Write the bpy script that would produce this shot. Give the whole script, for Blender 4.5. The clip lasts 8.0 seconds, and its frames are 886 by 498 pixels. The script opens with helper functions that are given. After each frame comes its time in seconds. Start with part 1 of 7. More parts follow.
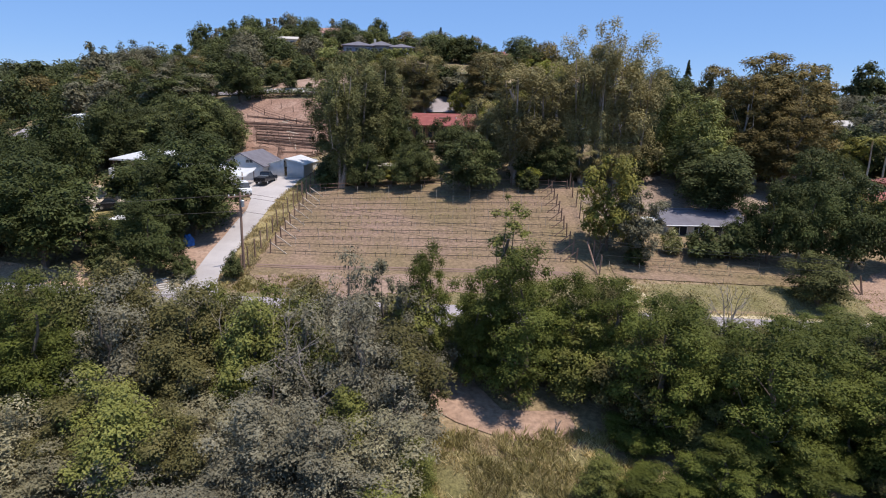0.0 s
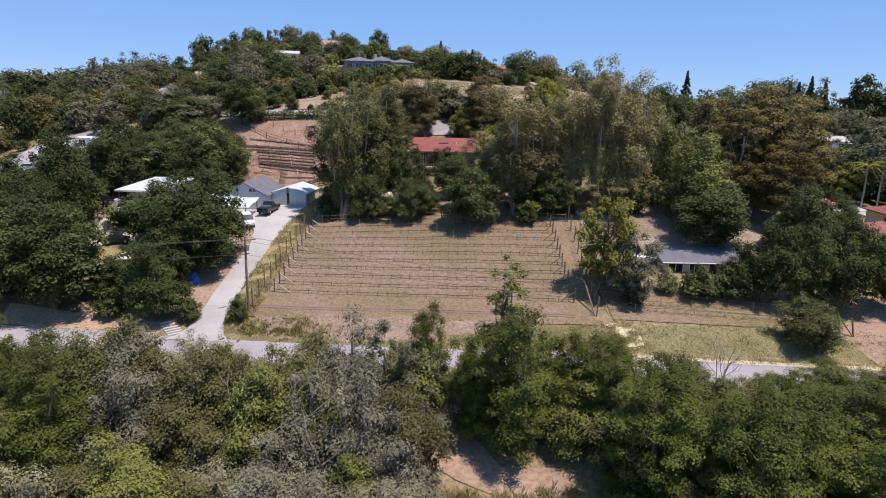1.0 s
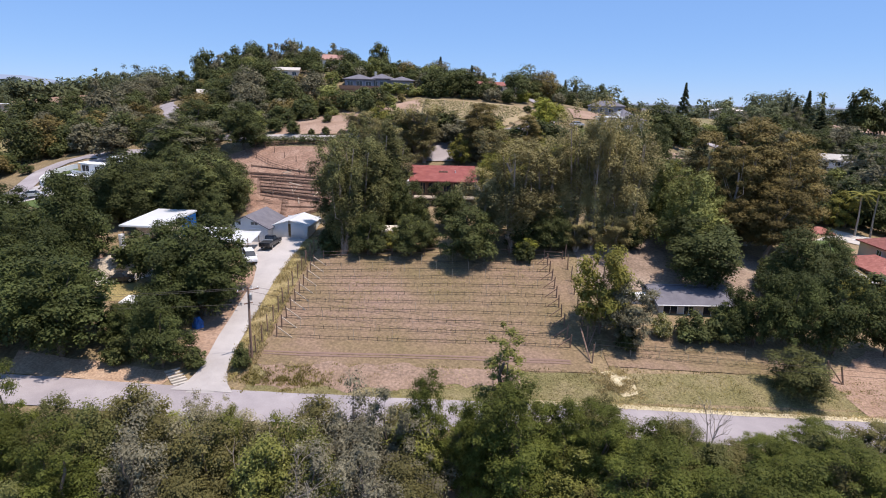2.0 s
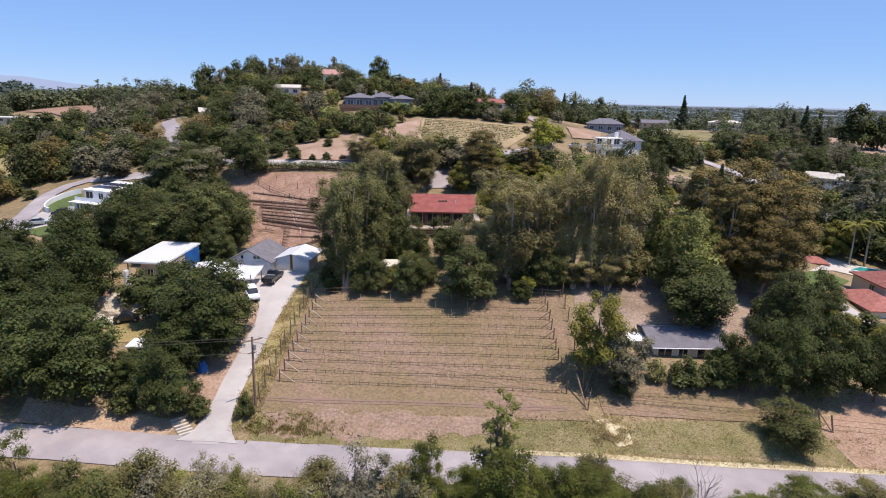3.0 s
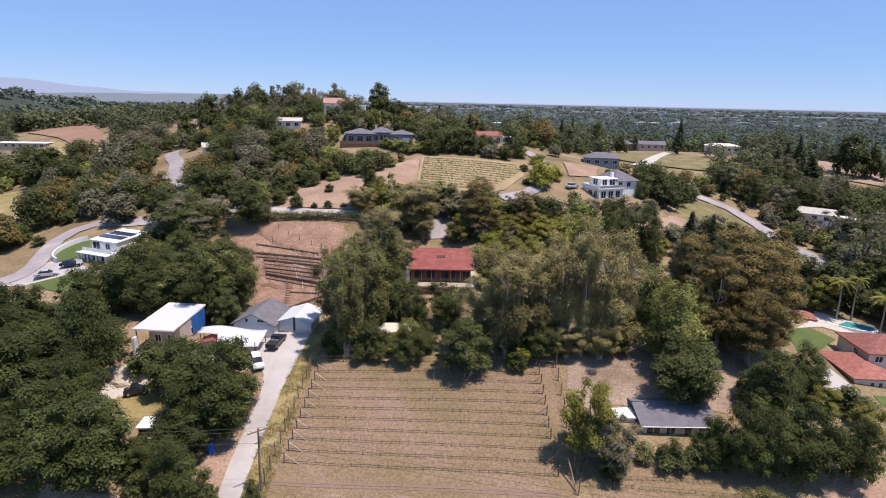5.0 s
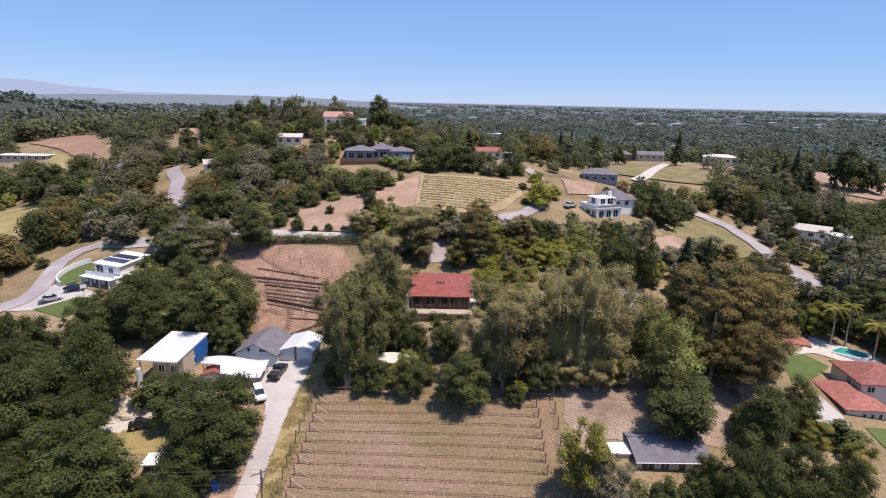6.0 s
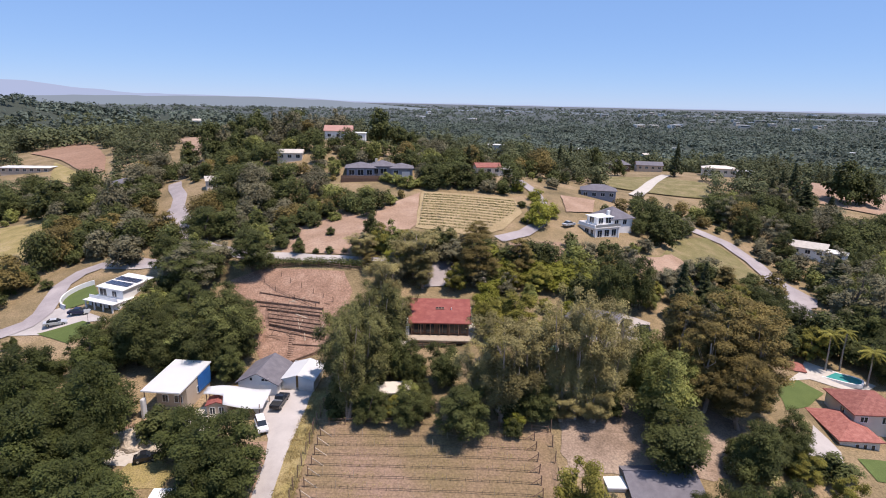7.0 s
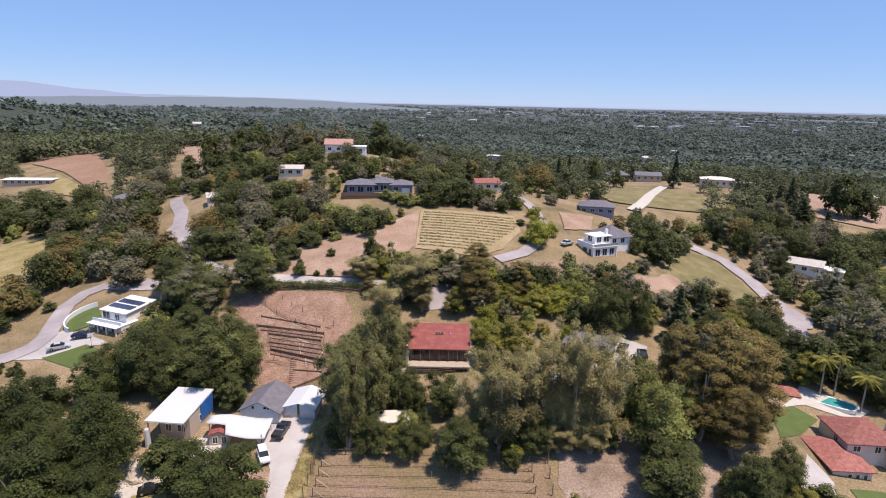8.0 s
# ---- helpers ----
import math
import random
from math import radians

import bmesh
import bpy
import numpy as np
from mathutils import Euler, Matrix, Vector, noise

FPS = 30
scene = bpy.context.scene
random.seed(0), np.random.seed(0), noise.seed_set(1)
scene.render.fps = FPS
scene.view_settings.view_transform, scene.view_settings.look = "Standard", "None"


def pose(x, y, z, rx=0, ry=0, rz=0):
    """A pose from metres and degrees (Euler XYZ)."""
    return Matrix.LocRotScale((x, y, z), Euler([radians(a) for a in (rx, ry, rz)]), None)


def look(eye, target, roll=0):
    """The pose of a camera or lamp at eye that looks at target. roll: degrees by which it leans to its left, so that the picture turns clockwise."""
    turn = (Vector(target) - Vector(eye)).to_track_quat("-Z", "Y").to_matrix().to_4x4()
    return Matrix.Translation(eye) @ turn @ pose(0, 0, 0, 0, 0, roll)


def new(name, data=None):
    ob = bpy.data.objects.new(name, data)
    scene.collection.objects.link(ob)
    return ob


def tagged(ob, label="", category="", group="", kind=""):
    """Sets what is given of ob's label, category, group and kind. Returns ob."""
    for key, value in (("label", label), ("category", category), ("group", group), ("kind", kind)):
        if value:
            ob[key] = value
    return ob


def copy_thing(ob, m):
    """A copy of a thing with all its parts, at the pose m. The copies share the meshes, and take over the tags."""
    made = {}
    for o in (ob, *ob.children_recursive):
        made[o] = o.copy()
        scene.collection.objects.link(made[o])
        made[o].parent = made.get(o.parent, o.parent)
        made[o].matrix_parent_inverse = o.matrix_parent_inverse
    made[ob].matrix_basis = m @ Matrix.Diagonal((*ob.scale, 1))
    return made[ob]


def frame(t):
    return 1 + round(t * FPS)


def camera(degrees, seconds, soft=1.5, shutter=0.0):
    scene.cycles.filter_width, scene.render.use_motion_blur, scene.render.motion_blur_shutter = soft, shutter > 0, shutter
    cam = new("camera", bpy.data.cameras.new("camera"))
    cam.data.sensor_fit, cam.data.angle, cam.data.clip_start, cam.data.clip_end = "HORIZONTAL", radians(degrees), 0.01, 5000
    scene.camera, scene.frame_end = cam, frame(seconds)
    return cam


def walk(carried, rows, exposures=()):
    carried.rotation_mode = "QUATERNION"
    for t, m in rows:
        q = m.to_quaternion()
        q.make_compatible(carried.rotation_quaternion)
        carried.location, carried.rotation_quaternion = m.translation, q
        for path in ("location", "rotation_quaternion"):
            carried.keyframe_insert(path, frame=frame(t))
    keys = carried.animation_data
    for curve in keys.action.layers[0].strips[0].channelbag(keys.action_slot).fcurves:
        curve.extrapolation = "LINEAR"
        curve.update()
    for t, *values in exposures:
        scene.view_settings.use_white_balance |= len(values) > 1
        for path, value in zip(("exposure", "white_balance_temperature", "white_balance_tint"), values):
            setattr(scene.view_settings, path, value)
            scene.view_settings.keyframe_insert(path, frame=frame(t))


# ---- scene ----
# camera: a drone that climbs almost straight up, its gimbal at rest
cam = camera(74, 8.0, 1.0)
PITCH, LEAN, YAW = -14.1, -1.2, 0.0
PATH = [
    (0.0, 0.00, 0.00, 19.20),
    (0.5, -0.09, -0.15, 21.52),
    (1.0, -0.16, -0.20, 24.04),
    (1.5, -0.16, -0.27, 26.77),
    (2.0, -0.15, -0.27, 29.71),
    (3.5, -0.21, -0.50, 38.65),
    (4.0, -0.13, -0.64, 41.56),
    (4.5, -0.11, -0.74, 44.54),
    (6.0, -0.05, -1.02, 53.22),
    (6.5, -0.07, -1.13, 56.12),
    (7.0, -0.08, -1.16, 59.05),
    (7.5, -0.08, -1.23, 61.92),
    (8.0, -0.05, -1.31, 64.90),
]
walk(cam, [(t, pose(x, y, z, 90 + PITCH, LEAN, YAW)) for t, x, y, z in PATH], [(0.0, -0.02, 6480, 15), (2.0, 0.08, 6660, 16), (4.5, 0.07, 6850, 18), (8.0, 0.07, 7000, 19)])

# ---- world, sun, exposure ----
SUN_AZ, SUN_EL = 112.0, 71.0  # degrees clockwise from +y, above the horizon
world = bpy.data.worlds.new("sky")
scene.world = world
world.use_nodes = True
wn = world.node_tree.nodes
sky = wn.new("ShaderNodeTexSky")
sky.sky_type = "NISHITA"
sky.sun_disc = False
sky.sun_elevation, sky.sun_rotation = radians(SUN_EL), radians(SUN_AZ)
sky.altitude, sky.air_density, sky.dust_density, sky.ozone_density = 2500, 1.0, 0.0, 6.0
wn["Background"].inputs["Strength"].default_value = 0.1
haze = wn.new("ShaderNodeMix")  # summer haze evens out the sky's colour
haze.data_type = "RGBA"
haze.inputs["Factor"].default_value = 0.5
haze.inputs["B"].default_value = (2.7, 5.7, 11.6, 1)
world.node_tree.links.new(sky.outputs["Color"], haze.inputs["A"])
world.node_tree.links.new(haze.outputs["Result"], wn["Background"].inputs["Color"])
sun = new("sun", bpy.data.lights.new("sun", "SUN"))
sun.data.energy, sun.data.angle, sun.data.color = 5.0, radians(0.53), (1.0, 0.95, 0.88)
sx, sy = math.sin(radians(SUN_AZ)), math.cos(radians(SUN_AZ))
sun.matrix_world = look((sx * 300, sy * 300, 500), (sx * 300 - sx * math.cos(radians(SUN_EL)), sy * 300 - sy * math.cos(radians(SUN_EL)), 500 - math.sin(radians(SUN_EL))))


# ---- materials ----
def material(name, colours, scale=1.0, rough=0.8, bump=0.0, bump_scale=None, detail=8, space="Object", metal=0.0, stretch=(1, 1, 1), random_tint=0.0, spec=0.3, fine=0.0):
    """Colours blended by noise at scale (1/m), a finer noise for grain and relief."""
    m = bpy.data.materials.new(name)
    m.use_nodes = True
    n, l = m.node_tree.nodes, m.node_tree.links
    bsdf = n["Principled BSDF"]
    bsdf.inputs["Roughness"].default_value, bsdf.inputs["Metallic"].default_value = rough, metal
    bsdf.inputs["Specular IOR Level"].default_value = spec
    if space == "World":
        out = n.new("ShaderNodeNewGeometry").outputs["Position"]
    else:
        out = n.new("ShaderNodeTexCoord").outputs["Object"]
    mp = n.new("ShaderNodeMapping")
    mp.inputs["Scale"].default_value = stretch
    l.new(out, mp.inputs["Vector"])
    tex = n.new("ShaderNodeTexNoise")
    tex.inputs["Scale"].default_value, tex.inputs["Detail"].default_value, tex.inputs["Roughness"].default_value = scale, detail, 0.62
    l.new(mp.outputs["Vector"], tex.inputs["Vector"])
    ramp = n.new("ShaderNodeValToRGB")
    els = ramp.color_ramp.elements
    while len(els) < len(colours):
        els.new(0.5)
    for k, c in enumerate(colours):
        els[k].position = 0.28 + 0.44 * k / max(1, len(colours) - 1)
        els[k].color = (*c, 1)
    l.new(tex.outputs["Fac"], ramp.inputs["Fac"])
    col = ramp.outputs["Color"]
    g = n.new("ShaderNodeTexNoise")
    g.inputs["Scale"].default_value, g.inputs["Detail"].default_value = (bump_scale or scale * 9), 5
    l.new(mp.outputs["Vector"], g.inputs["Vector"])
    if fine:
        mr = n.new("ShaderNodeMapRange")
        mr.inputs["From Min"].default_value, mr.inputs["From Max"].default_value = 0.3, 0.7
        mr.inputs["To Min"].default_value, mr.inputs["To Max"].default_value = 1 - fine, 1 + fine
        l.new(g.outputs["Fac"], mr.inputs["Value"])
        mul = n.new("ShaderNodeVectorMath")
        mul.operation = "SCALE"
        l.new(col, mul.inputs[0])
        l.new(mr.outputs["Result"], mul.inputs["Scale"])
        col = mul.outputs["Vector"]
    if random_tint:
        oi = n.new("ShaderNodeObjectInfo")
        mr = n.new("ShaderNodeMapRange")
        mr.inputs["To Min"].default_value, mr.inputs["To Max"].default_value = 1 - random_tint, 1 + random_tint
        l.new(oi.outputs["Random"], mr.inputs["Value"])
        mul = n.new("ShaderNodeVectorMath")
        mul.operation = "SCALE"
        l.new(col, mul.inputs[0])
        l.new(mr.outputs["Result"], mul.inputs["Scale"])
        col = mul.outputs["Vector"]
    l.new(col, bsdf.inputs["Base Color"])
    if bump:
        b = n.new("ShaderNodeBump")
        b.inputs["Strength"].default_value, b.inputs["Distance"].default_value = 0.8, bump
        l.new(g.outputs["Fac"], b.inputs["Height"])
        l.new(b.outputs["Normal"], bsdf.inputs["Normal"])
    return m


def leaf_material(name, colours, shine=0.6, passing=0.17, tint=0.22, calm=0.62, fine=0.45, coarse=0.13):
    """Foliage: the colour differs from leaf clump to leaf clump and from tree to tree, some light passes through."""
    m = bpy.data.materials.new(name)
    m.use_nodes = True
    n, l = m.node_tree.nodes, m.node_tree.links
    bsdf = n["Principled BSDF"]
    bsdf.inputs["Roughness"].default_value = shine
    bsdf.inputs["Specular IOR Level"].default_value = 0.12
    geo = n.new("ShaderNodeNewGeometry")
    ramp = n.new("ShaderNodeValToRGB")
    els = ramp.color_ramp.elements
    while len(els) < len(colours):
        els.new(0.5)
    for k, c in enumerate(colours):
        els[k].position = k / max(1, len(colours) - 1)
        els[k].color = (*[calm * m_ + (1 - calm) * v_ for m_, v_ in zip(colours[1], c)], 1)
    l.new(geo.outputs["Random Per Island"], ramp.inputs["Fac"])
    # patches of older and younger growth
    tc = n.new("ShaderNodeTexCoord")
    tex = n.new("ShaderNodeTexNoise")
    tex.inputs["Scale"].default_value, tex.inputs["Detail"].default_value = fine, 3
    l.new(tc.outputs["Object"], tex.inputs["Vector"])
    mr = n.new("ShaderNodeMapRange")
    mr.inputs["From Min"].default_value, mr.inputs["From Max"].default_value = 0.3, 0.7
    mr.inputs["To Min"].default_value, mr.inputs["To Max"].default_value = 0.78, 1.24
    l.new(tex.outputs["Fac"], mr.inputs["Value"])
    wide = n.new("ShaderNodeTexNoise")
    wide.inputs["Scale"].default_value, wide.inputs["Detail"].default_value = coarse, 2
    l.new(tc.outputs["Object"], wide.inputs["Vector"])
    mw = n.new("ShaderNodeMapRange")
    mw.inputs["From Min"].default_value, mw.inputs["From Max"].default_value = 0.32, 0.68
    mw.inputs["To Min"].default_value, mw.inputs["To Max"].default_value = 0.68, 1.4
    l.new(wide.outputs["Fac"], mw.inputs["Value"])
    both = n.new("ShaderNodeMath")
    both.operation = "MULTIPLY"
    l.new(mr.outputs["Result"], both.inputs[0])
    l.new(mw.outputs["Result"], both.inputs[1])
    oi = n.new("ShaderNodeObjectInfo")
    mo = n.new("ShaderNodeMapRange")
    mo.inputs["To Min"].default_value, mo.inputs["To Max"].default_value = 1 - tint, 1 + tint
    l.new(oi.outputs["Random"], mo.inputs["Value"])
    mm = n.new("ShaderNodeMath")
    mm.operation = "MULTIPLY"
    l.new(both.outputs["Value"], mm.inputs[0])
    l.new(mo.outputs["Result"], mm.inputs[1])
    mul = n.new("ShaderNodeVectorMath")
    mul.operation = "SCALE"
    l.new(ramp.outputs["Color"], mul.inputs[0])
    l.new(mm.outputs["Value"], mul.inputs["Scale"])
    l.new(mul.outputs["Vector"], bsdf.inputs["Base Color"])
    tr = n.new("ShaderNodeBsdfTranslucent")
    l.new(mul.outputs["Vector"], tr.inputs["Color"])
    mix = n.new("ShaderNodeMixShader")
    mix.inputs["Fac"].default_value = passing
    l.new(bsdf.outputs["BSDF"], mix.inputs[1])
    l.new(tr.outputs["BSDF"], mix.inputs[2])
    l.new(mix.outputs["Shader"], n["Material Output"].inputs["Surface"])
    return m


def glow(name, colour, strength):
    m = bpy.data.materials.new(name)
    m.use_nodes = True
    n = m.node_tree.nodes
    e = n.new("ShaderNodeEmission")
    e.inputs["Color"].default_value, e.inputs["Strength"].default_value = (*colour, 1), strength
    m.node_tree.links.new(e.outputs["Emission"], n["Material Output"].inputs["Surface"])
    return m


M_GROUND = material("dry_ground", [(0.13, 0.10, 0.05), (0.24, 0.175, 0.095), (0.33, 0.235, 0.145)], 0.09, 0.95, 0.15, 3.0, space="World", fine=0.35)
# beyond the ridge the ground is dark woodland floor
n, l = M_GROUND.node_tree.nodes, M_GROUND.node_tree.links
sep = n.new("ShaderNodeSeparateXYZ")
l.new(n["Geometry"].outputs["Position"], sep.inputs["Vector"])
reach = n.new("ShaderNodeMapRange")
reach.inputs["From Min"].default_value, reach.inputs["From Max"].default_value = 330, 480
l.new(sep.outputs["Y"], reach.inputs["Value"])
blend = n.new("ShaderNodeMix")
blend.data_type = "RGBA"
l.new(reach.outputs["Result"], blend.inputs["Factor"])
l.new(n["Principled BSDF"].inputs["Base Color"].links[0].from_socket, blend.inputs["A"])
blend.inputs["B"].default_value = (0.045, 0.054, 0.040, 1)
# further out the colour fades to pale blue-grey: roofs, streets and painted haze
town_haze = n.new("ShaderNodeMapRange")
town_haze.inputs["From Min"].default_value, town_haze.inputs["From Max"].default_value = 2400, 4200
l.new(sep.outputs["Y"], town_haze.inputs["Value"])
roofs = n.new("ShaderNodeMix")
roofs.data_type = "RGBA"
l.new(town_haze.outputs["Result"], roofs.inputs["Factor"])
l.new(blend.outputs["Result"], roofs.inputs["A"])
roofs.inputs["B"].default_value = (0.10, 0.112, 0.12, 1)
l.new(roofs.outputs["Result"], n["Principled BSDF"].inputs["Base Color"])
M_SOIL = material("vineyard_soil", [(0.172, 0.132, 0.060), (0.222, 0.154, 0.090), (0.276, 0.180, 0.134)], 0.09, 0.95, 0.08, 3.0, space="World", fine=0.3)
M_BARE = material("bare_earth", [(0.255, 0.165, 0.108), (0.325, 0.213, 0.148), (0.405, 0.283, 0.208)], 0.12, 0.95, 0.08, 2.5, space="World", fine=0.25)
M_DUST = material("dusty_earth", [(0.235, 0.158, 0.108), (0.285, 0.193, 0.138), (0.335, 0.232, 0.172)], 0.25, 0.95, 0.08, 3.0, space="World", fine=0.3)
M_TERRACE = material("terrace_earth", [(0.20, 0.115, 0.078), (0.285, 0.172, 0.120), (0.36, 0.235, 0.17)], 0.35, 0.95, 0.15, 2.5, space="World", fine=0.3)
M_DRYGRASS = material("dry_grass", [(0.17, 0.145, 0.05), (0.28, 0.22, 0.09), (0.38, 0.29, 0.16)], 0.16, 0.95, 0.15, 5.0, space="World", fine=0.4)
M_GREENGRASS = material("green_weeds", [(0.130, 0.118, 0.042), (0.200, 0.168, 0.074), (0.290, 0.226, 0.128)], 0.18, 0.95, 0.2, 5.0, space="World", fine=0.4)
M_LAWN = material("lawn", [(0.075, 0.105, 0.028), (0.105, 0.14, 0.04)], 0.3, 0.9, 0.05, 6.0, space="World", fine=0.2)
M_ASPHALT = material("worn_asphalt", [(0.24, 0.208, 0.208), (0.32, 0.28, 0.278), (0.42, 0.37, 0.36)], 0.12, 0.9, 0.01, 20, space="World", fine=0.15)
M_CONCRETE = material("pale_concrete", [(0.34, 0.305, 0.285), (0.43, 0.39, 0.365), (0.50, 0.455, 0.425)], 0.18, 0.9, 0.01, 15, space="World", fine=0.1)
M_BARK = material("bark", [(0.10, 0.075, 0.055), (0.20, 0.16, 0.12)], 2.0, 0.95, 0.05, 12, stretch=(1, 1, 0.25))
M_PALEBARK = material("pale_bark", [(0.26, 0.21, 0.17), (0.45, 0.38, 0.32)], 0.8, 0.9, 0.03, 8, stretch=(1, 1, 0.3))
M_WOOD = material("weathered_wood", [(0.17, 0.105, 0.075), (0.28, 0.18, 0.13)], 2.0, 0.9, 0.01, 20, stretch=(1, 1, 0.2), random_tint=0.2)
M_PALEWOOD = material("pale_wood", [(0.40, 0.32, 0.24), (0.52, 0.43, 0.33)], 2.0, 0.9, 0.01, 20, random_tint=0.15)
M_WHITE = material("white_plaster", [(0.72, 0.71, 0.69), (0.80, 0.79, 0.77)], 0.6, 0.8, 0.005, 12, fine=0.04)
M_CANVAS = material("white_canvas", [(0.78, 0.79, 0.80), (0.84, 0.84, 0.84)], 0.5, 0.6, 0.02, 2.0)
n, l = M_CANVAS.node_tree.nodes, M_CANVAS.node_tree.links
cloth = n.new("ShaderNodeBsdfTranslucent")
cloth.inputs["Color"].default_value = (0.82, 0.82, 0.80, 1)
weave = n.new("ShaderNodeMixShader")
weave.inputs["Fac"].default_value = 0.4
l.new(n["Principled BSDF"].outputs["BSDF"], weave.inputs[1])
l.new(cloth.outputs["BSDF"], weave.inputs[2])
l.new(weave.outputs["Shader"], n["Material Output"].inputs["Surface"])
M_CREAM = material("cream_plaster", [(0.60, 0.53, 0.45), (0.68, 0.61, 0.53)], 0.6, 0.85, 0.005, 12)
M_TAN = material("tan_plaster", [(0.45, 0.36, 0.28), (0.52, 0.43, 0.34)], 0.6, 0.85, 0.005, 12)
M_BROWNWALL = material("brown_timber_wall", [(0.10, 0.06, 0.045), (0.16, 0.10, 0.07)], 1.5, 0.85, 0.01, 12)
M_BLUEGREY = material("blue_grey_siding", [(0.20, 0.22, 0.27), (0.26, 0.28, 0.33)], 1.0, 0.8, 0.005, 12)
M_SHINGLE = material("grey_shingles", [(0.125, 0.115, 0.13), (0.155, 0.145, 0.162), (0.19, 0.178, 0.195)], 0.8, 0.9, 0.02, 9, fine=0.1)
M_REDROOF = material("red_roof_sheet", [(0.21, 0.058, 0.05), (0.26, 0.075, 0.062), (0.32, 0.11, 0.09)], 0.8, 0.75, 0.01, 8, fine=0.12)
M_TILE = material("terracotta_tiles", [(0.20, 0.07, 0.055), (0.29, 0.105, 0.082), (0.37, 0.16, 0.125)], 1.5, 0.8, 0.02, 8, random_tint=0.2, fine=0.2)
M_GLASS = material("dark_window_glass", [(0.02, 0.025, 0.03), (0.03, 0.035, 0.045)], 0.5, 0.08, spec=0.6)
M_SOLAR = material("solar_cells", [(0.035, 0.045, 0.08), (0.05, 0.06, 0.10)], 0.5, 0.15, spec=0.6)
M_METAL = material("galvanised_steel", [(0.45, 0.45, 0.45), (0.55, 0.55, 0.55)], 3, 0.4, metal=0.8)
M_WIRE = material("dark_wire", [(0.07, 0.06, 0.05), (0.11, 0.095, 0.08)], 3, 0.6)
M_POOL = material("pool_water", [(0.04, 0.27, 0.25), (0.06, 0.35, 0.32)], 0.8, 0.05, 0.02, 4.0, spec=0.5)
M_BLUE = material("blue_tarpaulin", [(0.02, 0.10, 0.35), (0.03, 0.16, 0.45)], 1.0, 0.5)
M_STONE = material("pale_stone", [(0.42, 0.38, 0.33), (0.56, 0.51, 0.45)], 1.0, 0.9, 0.02, 9)
M_BLACKPAINT = material("black_car_paint", [(0.012, 0.012, 0.014), (0.02, 0.02, 0.024)], 0.5, 0.25, spec=0.6)
M_SILVERPAINT = material("silver_car_paint", [(0.55, 0.56, 0.58), (0.60, 0.61, 0.63)], 0.5, 0.3, metal=0.3)
M_WHITEPAINT = material("white_car_paint", [(0.75, 0.75, 0.75), (0.8, 0.8, 0.8)], 0.5, 0.3)
M_RUBBER = material("tyre_rubber", [(0.02, 0.02, 0.02), (0.03, 0.03, 0.03)], 4, 0.8)
